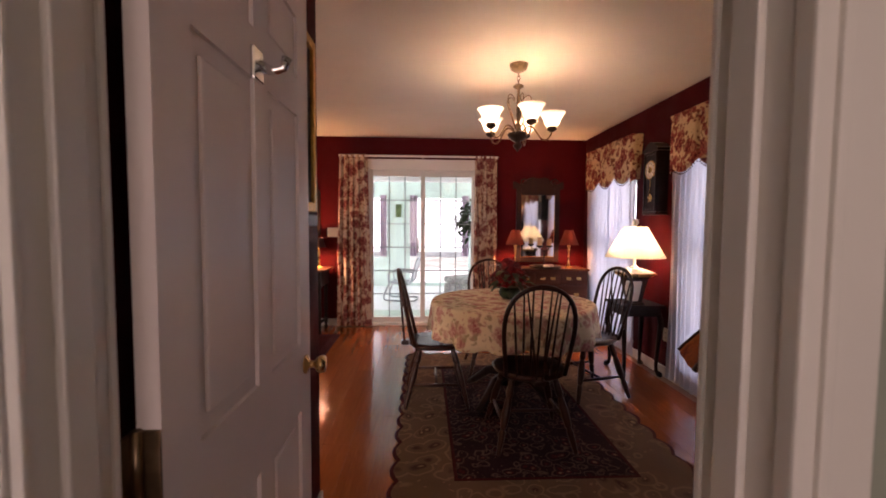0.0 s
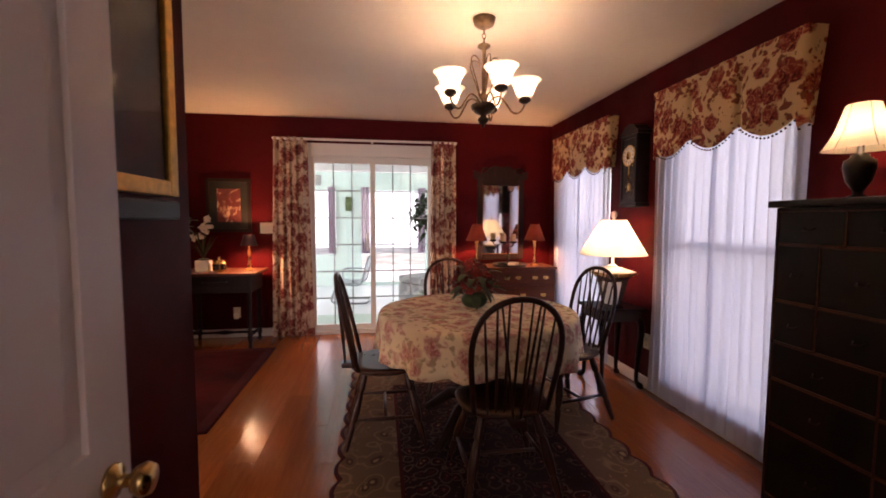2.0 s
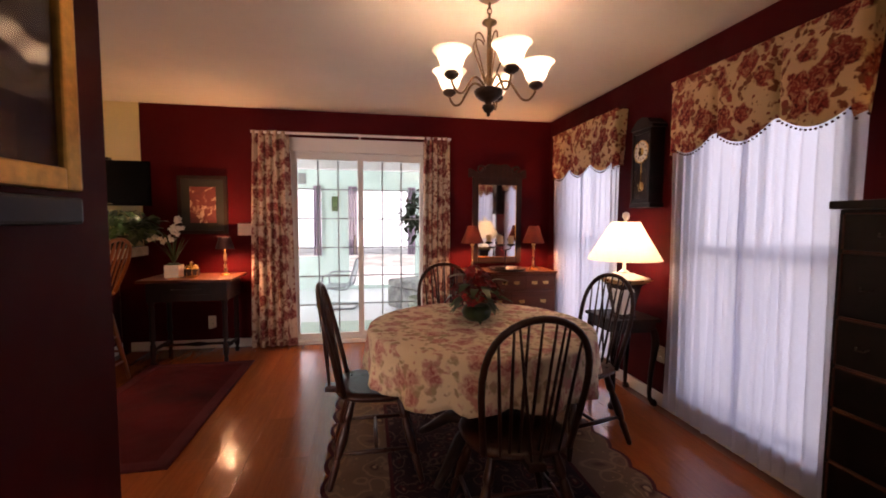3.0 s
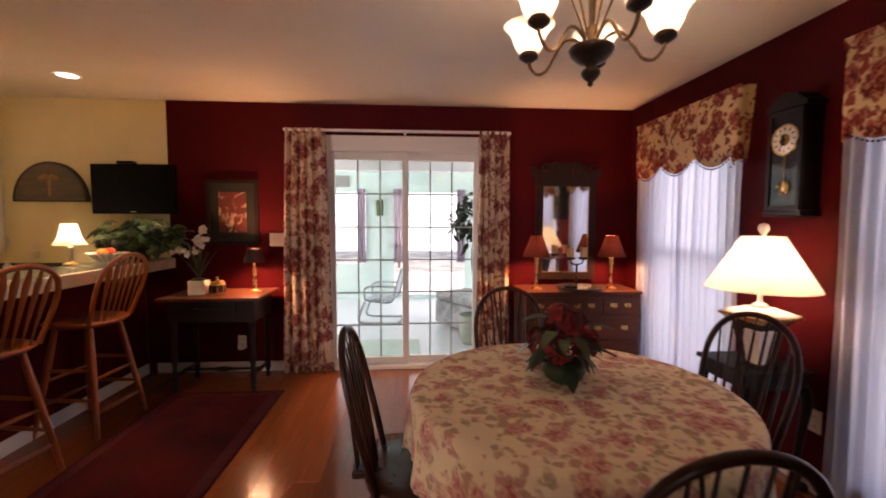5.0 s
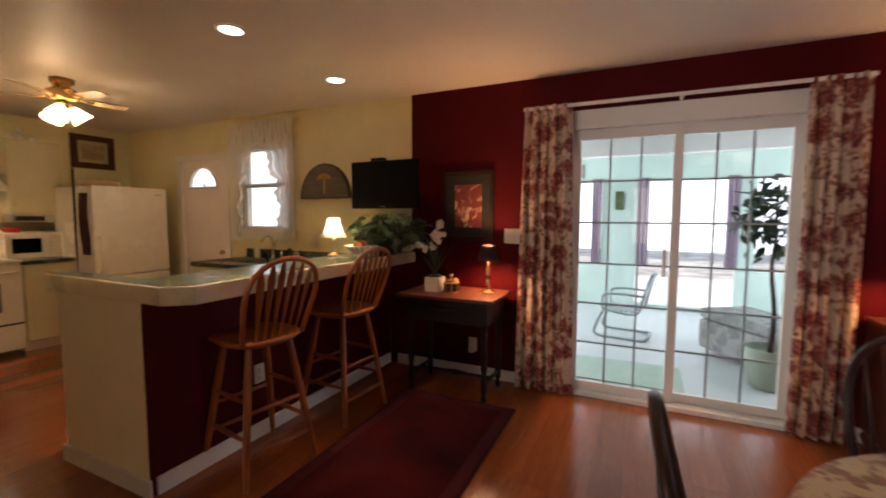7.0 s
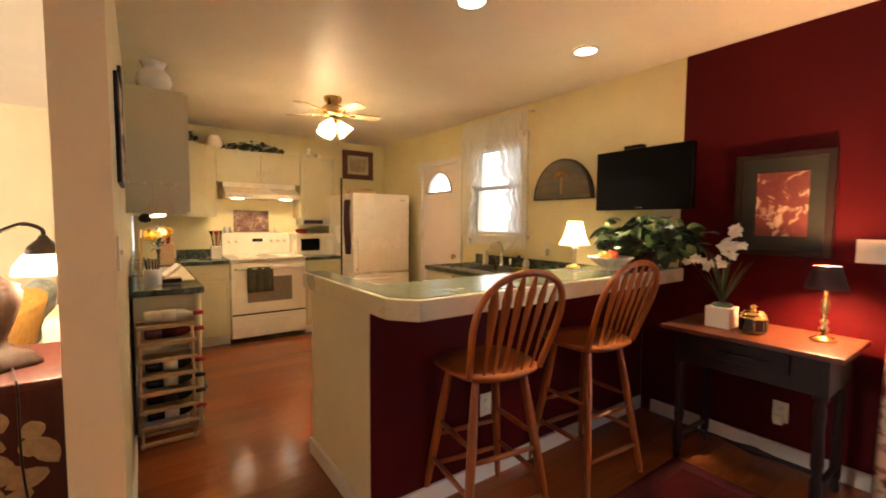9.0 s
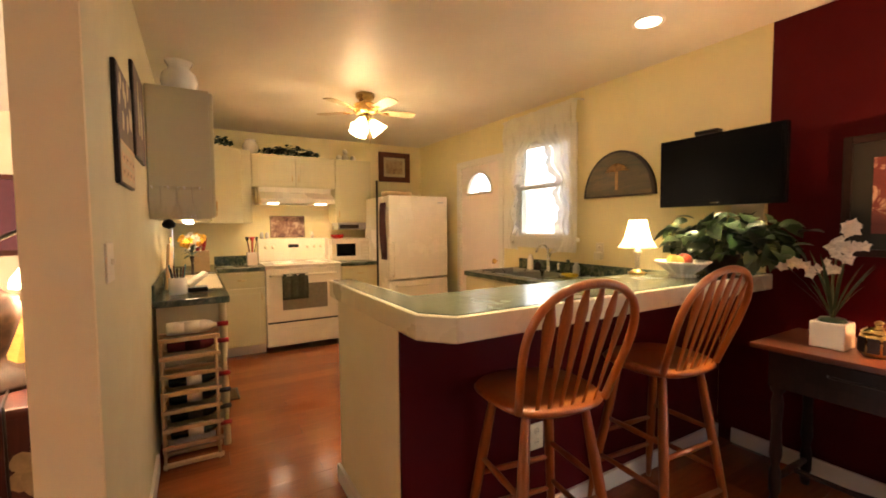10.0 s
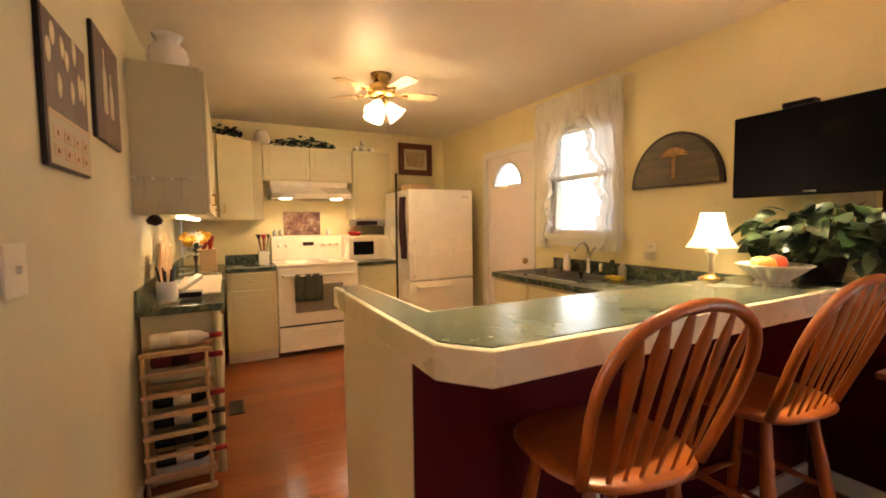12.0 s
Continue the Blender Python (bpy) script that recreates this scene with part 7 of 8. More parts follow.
# ---- sink counter under the kitchen window ----
def sink_counter():
    sc = thing("sink_worktop", (-3.08, 5.62, CT - 0.04), "dark green laminate worktop with a steel double sink", "worktop")
    part("front_strip", bx(B(), -0.87, -0.34, 0.0, 0.825, -0.22, 0.04, 0.004), M_COUNTER, sc)
    part("back_strip", bx(B(), -0.87, 0.20, 0.0, 0.825, 0.325, 0.04, 0.003), M_COUNTER, sc)
    part("side_strip", bx(B(), -0.87, -0.22, 0.0, -0.82, 0.20, 0.0399, 0.003), M_COUNTER, sc)
    part("side_strip", bx(B(), -0.04, -0.22, 0.0, 0.825, 0.20, 0.0399, 0.003), M_COUNTER, sc)
    part("upstand", bx(B(), -0.86, 0.308, 0.0405, 0.825, 0.326, 0.13, 0.003), M_COUNTER, sc)
    for x0, x1 in ((-0.82, -0.44), (-0.42, -0.04)):
        sb = B()
        bx(sb, x0, -0.22, -0.15, x0 + 0.012, 0.20, 0.046)
        bx(sb, x1 - 0.012, -0.22, -0.15, x1, 0.20, 0.046)
        bx(sb, x0 + 0.012, -0.22, -0.15, x1 - 0.012, -0.208, 0.046)
        bx(sb, x0 + 0.012, 0.188, -0.15, x1 - 0.012, 0.20, 0.046)
        bx(sb, x0 + 0.012, -0.208, -0.15, x1 - 0.012, 0.188, -0.14)
        part("basin", sb, M_STEEL, sc, "stainless steel basin")
    part("basin_bridge", bx(B(), -0.44, -0.22, 0.03, -0.42, 0.20, 0.046, 0.002), M_STEEL, sc)
    fa = thing("faucet", (-3.47, 5.87, CT), "chrome kitchen faucet with a lever", "faucet")
    part("base", lathe(B(), [(0.03, 0.0), (0.03, 0.01), (0.02, 0.02), (0.018, 0.09), (0.022, 0.11), (0.014, 0.13)], 16), M_CHROME, fa)
    part("spout", tube(B(), [(0, 0, 0.08), (0, -0.01, 0.19), (0, -0.05, 0.24), (0, -0.11, 0.23), (0, -0.15, 0.18)], [0.014, 0.012, 0.011, 0.010, 0.010], 10), M_CHROME, fa)
    part("lever", tube(B(), [(0, 0.0, 0.12), (0.02, 0.01, 0.17), (0.05, 0.02, 0.21)], [0.009, 0.007, 0.008], 8), M_CHROME, fa)
    part("side_sprayer", lathe(B(), [(0.018, 0.0), (0.014, 0.03), (0.016, 0.07), (0.010, 0.085)], 12, (0.12, 0.0, 0)), M_CHROME, fa)
    for x, h, r, m, nm, lab in ((-3.72, 0.14, 0.03, M_PORCELAIN, "soap_bottle", "white soap bottle by the sink"), (-3.25, 0.12, 0.028, M_CLEAR, "drinking_glass", "clear glass tumbler by the sink"), (-3.62, 0.075, 0.03, M_DARKBRONZE, "scrubber_cup", "small dark scrubber cup by the sink"), (-3.16, 0.10, 0.03, M_STEEL, "steel_canister", "small steel canister by the sink")):
        o = part(nm, lathe(B(), [(r, 0.0), (r * 1.05, 0.01), (r, h * 0.7), (r * 0.6, h * 0.85), (r * 0.5, h)], 14), m, None)
        o.location = (x, 5.88, CT)
        tagged(o, lab, "kitchenware")
    sp = thing("sponge", (-3.10, 5.74, CT), "yellow sponge on the worktop", "sponge")
    part("body", bx(B(), -0.06, -0.035, 0.0, 0.06, 0.035, 0.025, 0.006), plain("yellow_sponge", (0.55, 0.38, 0.04), 0.9), sp)
    for k, (x0, x1) in enumerate(((-3.945, -3.50), (-3.495, -3.02), (-3.015, -2.26))):
        bc = thing("sink_cabinet", ((x0 + x1) / 2, 5.62, 0), "pale cream base cabinet under the sink worktop", "cabinet", "kitchen cabinets")
        h = (x1 - x0) / 2
        part("body", bx(B(), -h, -0.31, 0.10, h, 0.325, 0.70 if k < 2 else CT - 0.041, 0.002), M_CAB, bc)
        part("front_rail", bx(B(), -h, -0.31, 0.7005, h, -0.25, CT - 0.041, 0.002), M_CAB, bc)
        part("toe_kick", bx(B(), -h, -0.24, 0.0, h, 0.32, 0.0995), M_TRIM, bc)
        part("door", bx(B(), -h + 0.01, -0.33, 0.12, h - 0.01, -0.3105, 0.68, 0.004), M_CAB, bc)
        part("drawer", bx(B(), -h + 0.01, -0.33, 0.70, h - 0.01, -0.3105, CT - 0.055, 0.004), M_CAB, bc)


sink_counter()


def window_ruffles():
    """White priscilla curtains with a valance and scalloped edges."""
    vc = part("lace_valance", drape(B(), (-4.13, NORTH - 0.075, 0), (-3.17, NORTH - 0.075, 0), 2.14, 2.375, 16, 0.012, 0.0, 6, 31, (0, -1, 0), 0.6), M_LACE, None)
    tagged(vc, "gathered white lace valance over the kitchen window", "curtain", "kitchen curtains")
    for side in (-1, 1):
        bm = B()
        rows = []
        xo = -4.13 if side < 0 else -3.17
        for j in range(19):
            v = j / 18
            z = 2.20 + (1.10 - 2.20) * v
            inner = 0.42 * (1 - 0.80 * math.sin(math.pi * min(1, v * 1.05) / 2) ** 0.9) + 0.16 * max(0, v - 0.45) + 0.03 * math.sin(v * 26)
            row = []
            for i in range(19):
                u = i / 18
                x = xo - side * inner * u
                y = NORTH - 0.07 + 0.014 * math.sin(u * 21 + v * 2) * (0.4 + u)
                row.append(bm.verts.new((x, y, z)))
            rows.append(row)
        for a, b in zip(rows, rows[1:]):
            for i in range(18):
                bm.faces.new((a[i], a[i + 1], b[i + 1], b[i])).smooth = True
        ob = part("lace_curtain", bm, M_LACE, None)
        tagged(ob, "white ruffled lace curtain drawn aside at the kitchen window", "curtain", "kitchen curtains")
        ruff = B()
        n = 40
        rws = []
        for j in range(n + 1):
            v = j / n
            z = 2.20 + (1.10 - 2.20) * v
            inner = 0.42 * (1 - 0.80 * math.sin(math.pi * min(1, v * 1.05) / 2) ** 0.9) + 0.16 * max(0, v - 0.45) + 0.03 * math.sin(v * 26)
            x = xo - side * inner
            wob = 0.018 * math.sin(j * 1.9)
            rws.append([ruff.verts.new((x, NORTH - 0.075, z)), ruff.verts.new((x - side * 0.03, NORTH - 0.085 + wob, z - 0.01)), ruff.verts.new((x - side * (0.055 + 0.008 * math.sin(j)), NORTH - 0.09 - wob, z - 0.015))])
        for a, b in zip(rws, rws[1:]):
            for i in range(2):
                ruff.faces.new((a[i], a[i + 1], b[i + 1], b[i])).smooth = True
        part("ruffle", ruff, M_LACE, ob)
    ro = thing("curtain_rod", (-3.65, NORTH - 0.07, 2.36), "thin white rod carrying the kitchen curtains", "curtain rod")
    part("rod", tube(B(), [(-0.5, 0.06, 0), (-0.49, 0, 0), (0.49, 0, 0), (0.5, 0.06, 0)], 0.007, 6), M_TRIM, ro)


window_ruffles()


def blind():
    bl = thing("window_blind", (-3.64, NORTH + 0.008, 1.245), "white slatted blind let down over the kitchen window", "blind")
    part("head_rail", bx(B(), -0.34, -0.012, 0.845, 0.34, 0.012, 0.870, 0.003), M_TRIM, bl)
    for k in range(35):
        s = part("slat", bx(B(), -0.34, -0.010, -0.001, 0.34, 0.010, 0.001), M_TRIM, bl)
        s.matrix_basis = pose(0, 0.0, 0.024 * k, 28 if k > 19 else 12, 0, 0)


blind()


# ---- ceiling fan and recessed lamps ----
def ceiling_fan():
    x, y = -4.13, 4.42
    fn = thing("ceiling_fan", (x, y, TOP), "brass ceiling fan with pale blades and three lit glass shades", "ceiling fan")
    part("canopy", lathe(B(), [(0.0, -0.06), (0.05, -0.055), (0.075, -0.03), (0.08, 0.0)], 24), M_BRASS, fn)
    part("motor", lathe(B(), [(0.03, -0.17), (0.09, -0.165), (0.105, -0.14), (0.105, -0.10), (0.085, -0.08), (0.03, -0.055)], 24), M_BRASS, fn)
    blade_mat = wooden("washed_oak_blade", (0.45, 0.32, 0.17), (0.60, 0.46, 0.27), 0.4, "x", 1.0, 0.05)
    for k in range(5):
        a = 72 * k + 10
        irn = part("blade_iron", tube(B(), [(0.09, 0, -0.13), (0.14, 0, -0.15), (0.2, 0, -0.145)], [0.012, 0.014, 0.02], 6, 0.4), M_BRASS, fn)
        irn.matrix_basis = pose(0, 0, 0, 0, 0, a)
        bb = B()
        pts = [(0.16, -0.042), (0.39, -0.056), (0.425, -0.045), (0.435, 0.0), (0.425, 0.045), (0.39, 0.056), (0.16, 0.042)]
        lo = [bb.verts.new((px, py, -0.142 - 0.14 * py)) for px, py in pts]
        hi = [bb.verts.new((px, py, -0.136 - 0.14 * py)) for px, py in pts]
        bb.faces.new(hi)
        bb.faces.new(lo[::-1])
        for i in range(len(pts)):
            j = (i + 1) % len(pts)
            bb.faces.new((lo[i], lo[j], hi[j], hi[i]))
        bl = part("blade", bb, blade_mat, fn)
        bl.matrix_basis = pose(0, 0, 0, 0, 0, a)
    part("light_kit", lathe(B(), [(0.0, -0.25), (0.03, -0.245), (0.045, -0.22), (0.04, -0.19), (0.06, -0.175), (0.03, -0.17)], 18), M_BRASS, fn)
    for k in range(3):
        a = radians(120 * k + 75)
        c, s = math.cos(a), math.sin(a)
        sh = open_lathe(B(), [(0.022, 0.0), (0.035, 0.02), (0.05, 0.06), (0.065, 0.10), (0.078, 0.12)], 20, (0, 0, 0), 0.04, 10)
        o = part("shade", sh, M_FROST, fn, "ruffled frosted glass shade")
        o.matrix_basis = pose(0.045 * c, 0.045 * s, -0.215) @ pose(0, 0, 0, 0, 0, math.degrees(a)) @ pose(0, 0, 0, 0, 140, 0)
        p = Vector((0.045 * c, 0.045 * s, -0.215)) + Vector((c * 0.643, s * 0.643, -0.766)) * 0.06
        part("bulb", lathe(B(), [(0.012, -0.03), (0.026, 0.0), (0.02, 0.022), (0.0, 0.03)], 10, p), M_BULB, fn)
        q = p + Vector((c * 0.643, s * 0.643, -0.766)) * 0.06
        bulb_light((x + q.x, y + q.y, TOP + q.z), 6.4, (1.0, 0.75, 0.43), 0.06)
    part("pull_chain", tube(B(), [(0.03, 0.03, -0.24), (0.03, 0.03, -0.42)], 0.002, 5), M_BRASS, fn)


ceiling_fan()


def recessed(x, y):
    rc = thing("recessed_light", (x, y, TOP), "round white recessed ceiling light, lit", "ceiling light", "recessed lights")
    part("trim_ring", open_lathe(B(), [(0.085, -0.0005), (0.085, -0.006), (0.065, -0.008), (0.065, -0.002)], 28), M_TRIM, rc)
    part("lens", lathe(B(), [(0.064, -0.004), (0.06, -0.0055), (0.0, -0.0055)], 28), M_CANLENS, rc)
    spot_light((x, y, TOP - 0.02), (x, y, 0), 82.0, 68, (1.0, 0.82, 0.51), 0.05)


recessed(-2.13, 4.36)
recessed(-2.17, 5.33)


# ---- on and above the cabinets, counters ----
def jug(name, place, label, prof, mat=None, lobes=0, wave=0.0):
    o = part(name, lathe(B(), prof, 28, (0, 0, 0), wave, lobes), mat or M_PORCELAIN, None)
    o.location = place
    return tagged(o, label, "vase")


jug("ceramic_pitcher", (-3.86, 3.10, 2.17), "large white ceramic vase with a flared mouth on the cabinet", [(0.05, 0.0), (0.085, 0.02), (0.105, 0.07), (0.095, 0.12), (0.06, 0.155), (0.062, 0.17), (0.08, 0.20), (0.07, 0.20), (0.05, 0.165)], None, 6, 0.03)
jug("cream_crock", (-5.95, 3.72, 2.15), "cream stoneware crock on the wall cabinets", [(0.06, 0.0), (0.08, 0.03), (0.085, 0.1), (0.06, 0.15), (0.05, 0.165), (0.06, 0.17), (0.04, 0.17)])


def greenery(name, place, label, length, along, seed):
    rng = random.Random(seed)
    g = thing(name, place, label, "plant", "greenery on the cabinets")
    me = []
    for L, W in ((0.07, 0.045), (0.055, 0.04)):
        bm = leaf_bm(L, W, 0.4, 0.25)
        m = bpy.data.meshes.new("leaf")
        bm.to_mesh(m)
        bm.free()
        m.materials.append(M_LEAF)
        me.append(m)
    d = Vector(along)
    part("vine", tube(B(), [d * (length * (u - 0.5)) + Vector((0, 0, 0.02 + 0.03 * math.sin(u * 9))) for u in (0, 0.25, 0.5, 0.75, 1)], 0.005, 5), M_STEM, g)
    for k in range(int(length * 260)):
        u = rng.uniform(-0.5, 0.5)
        p = d * u * length + Vector((rng.uniform(-0.04, 0.04), rng.uniform(-0.04, 0.04), rng.uniform(0.015, 0.13) * (1 - abs(u))))
        o = new("leaf", rng.choice(me))
        o.parent = g
        o.matrix_basis = pose(p.x, p.y, max(p.z, 0.02), rng.uniform(-10, 50), rng.uniform(-30, 30), rng.uniform(0, 360))


greenery("garland", (-5.90, 4.13, 2.15), "dark green ivy garland lying on the wall cabinets", 0.60, (0, 1, 0), 41)
greenery("garland", (-5.72, 3.35, 2.175), "dark green ivy spray in the cabinet corner", 0.30, (0.5, 0.86, 0), 43)


def tea_set():
    for k, (y, r, z) in enumerate(((4.72, 0.035, 0.0), (4.80, 0.04, 0.0), (4.90, 0.034, 0.0), (4.80, 0.03, 0.085))):
        o = part("teapot" if k == 1 else "teacup", lathe(B(), [(r * 0.6, 0.0), (r, r * 0.5), (r * 1.05, r * 1.2), (r * 0.7, r * 1.9), (r * 0.3, r * 2.1), (0.0, r * 2.15)], 16), M_PORCELAIN, None)
        o.location = (-5.92, y, 2.15 + z)
        tagged(o, "white china teapot on the wall cabinet" if k == 1 else "white china cup on the wall cabinet", "china", "china on the cabinet")


tea_set()


def wall_art(place, lab, seed):
    a = art("bottle_print", [(0.3, (0.035, 0.014, 0.012)), (0.5, (0.085, 0.030, 0.020)), (0.62, (0.11, 0.055, 0.030)), (0.8, (0.16, 0.10, 0.05))], 7.0 + seed, 4.0, 0.8, (1, 1, 0.6))
    pi = thing("canvas_print", place, lab, "picture", "canvas prints", 180)
    part("canvas", bx(B(), -0.195, -0.015, -0.21, 0.195, -0.001, 0.21, 0.003), M_BLACK, pi)
    part("print", bx(B(), -0.19, -0.0175, -0.205, 0.19, -0.0152, 0.205, 0.0005), a, pi)
    if seed == 0:
        rng = random.Random(4)
        for k in range(9):
            x, z = -0.155 + 0.038 * k, 0.10 + 0.075 * math.sin(k * 2.3)
            part("tulip", lathe(B(), [(0.0, -0.040), (0.014, -0.028), (0.021, 0.0), (0.016, 0.026), (0.0, 0.040)], 12), M_TULIP, pi).matrix_basis = pose(x, -0.018, z) @ Matrix.Diagonal((1, 0.1, rng.uniform(0.8, 1.2), 1))
        part("painted_chest", bx(B(), -0.185, -0.0195, -0.203, 0.185, -0.0177, -0.062, 0.0005), M_BEIGE, pi)
        part("painted_top", bx(B(), -0.188, -0.0203, -0.070, 0.188, -0.0178, -0.058, 0.0005), M_PINE, pi)
        for k in range(4):
            for z in (-0.165, -0.115):
                part("painted_drawer", bx(B(), -0.16 + 0.085 * k, -0.0207, z - 0.018, -0.10 + 0.085 * k, -0.0197, z + 0.018, 0.0003), M_PINE, pi)
                part("painted_knob", bx(B(), -0.136 + 0.085 * k, -0.0216, z - 0.006, -0.124 + 0.085 * k, -0.0208, z + 0.006), M_MAHOG, pi)
    else:
        for x, h in ((-0.055, 1.1), (0.045, 0.8)):
            part("painted_bottle", lathe(B(), [(0.0, 0.0), (0.032, 0.01), (0.032, 0.14), (0.010, 0.18), (0.010, 0.23)], 14), M_BEIGE, pi).matrix_basis = pose(x, -0.018, -0.10) @ Matrix.Diagonal((1, 0.06, h, 1))


wall_art((-2.70, 2.925, 1.703), "dark canvas print of bottles on the sage wall", 0)
wall_art((-3.215, 2.925, 1.87), "dark canvas print of two bottles on the sage wall", 2)
wall_plate((-2.295, 2.925, 1.235), 180, "ivory double light switch on the sage wall", False, 0.115, 0.118)


def wine_rack():
    wr = thing("wine_rack", (-3.50, 2.958, 0), "pale pine wine rack holding bottles on the floor", "wine rack")
    w, d = 0.285, 0.20
    hgt = 0.73
    for x in (-d / 2 + 0.03, d / 2 - 0.02):
        for y in (0.01, w - 0.01):
            part("upright", tube(B(), [(x, y, 0.0), (x, y, hgt)], 0.008, 8), M_PINE, wr)
    for k in range(8):
        z = 0.02 + 0.1 * k
        for x in (-d / 2 + 0.03, d / 2 - 0.02):
            part("rail", bx(B(), x - 0.011, -0.002, z - 0.011, x + 0.011, w + 0.012, z + 0.011, 0.003), M_PINE, wr)
    foil = (plain("red_foil", (0.30, 0.015, 0.02), 0.3, 0.5), plain("black_foil", (0.02, 0.02, 0.02), 0.3, 0.5))
    dark = plain("dark_bottle_glass", (0.006, 0.008, 0.006), 0.22, 0, 0.2, 20.0, 0.2)
    white = plain("pale_bottle_glass", (0.70, 0.62, 0.48), 0.3)
    for k, (row, body, f, lab) in enumerate(((7, white, 0, M_PLATE), (6, plain("rose_bottle_glass", (0.10, 0.01, 0.012), 0.1), 0, M_RUGRED), (4, dark, 0, M_PLATE), (3, dark, 1, M_BEIGE), (2, dark, 1, M_BLACK), (1, dark, 0, M_PLATE))):
        z = 0.02 + 0.1 * row + 0.011 + 0.036 + 0.0005
        bo = thing("wine_bottle", (-3.50, 2.990, z), "wine bottle lying in the rack", "bottle", "bottles in the wine rack")
        b = part("glass", lathe(B(), [(0.0, 0.0), (0.034, 0.004), (0.036, 0.02), (0.036, 0.19), (0.03, 0.215), (0.014, 0.24), (0.0135, 0.31), (0.0, 0.312)], 18), body, bo)
        b.matrix_basis = pose(0, 0, 0, -90, 0, 0)
        lb = part("label", lathe(B(), [(0.0366, 0.09), (0.0366, 0.165)], 18), lab, bo)
        lb.matrix_basis = pose(0, 0, 0, -90, 0, 0)
        fb = part("foil", lathe(B(), [(0.0145, 0.255), (0.0145, 0.314), (0.0, 0.315)], 14), foil[f], bo)
        fb.matrix_basis = pose(0, 0, 0, -90, 0, 0)


wine_rack()


def glasses_rack():
    rk = thing("stemware_rack", (-3.688, 3.07, 1.572), "slim white rack on the end of the wall cabinet", "rack")
    part("backing", bx(B(), 0.0, -0.14, -0.006, 0.006, 0.14, 0.012, 0.002), M_CAB, rk)
    for y in (-0.125, -0.045, 0.035, 0.115):
        part("prong", tube(B(), [(0.006, y, 0.0), (0.06, y, 0.0), (0.095, y, 0.004)], 0.0035, 6), M_TRIM, rk)
    for y in (2.985, 3.065, 3.145):
        g = thing("wine_glass", (-3.640, y, 1.566), "clear stemmed glass hanging upside down from the rack", "glass", "hanging wine glasses")
        part("foot", lathe(B(), [(0.004, 0.0), (0.036, 0.008), (0.042, 0.012), (0.0, 0.013)], 18), M_STEMWARE, g)
        part("stem", lathe(B(), [(0.005, -0.085), (0.0035, -0.05), (0.004, 0.0)], 10), M_STEMWARE, g)
        part("bowl", open_lathe(B(), [(0.005, -0.085), (0.026, -0.105), (0.036, -0.135), (0.036, -0.165), (0.031, -0.19), (0.0295, -0.19), (0.0345, -0.165), (0.0345, -0.135), (0.0245, -0.107), (0.003, -0.088)], 20), M_GLASS, g)


glasses_rack()


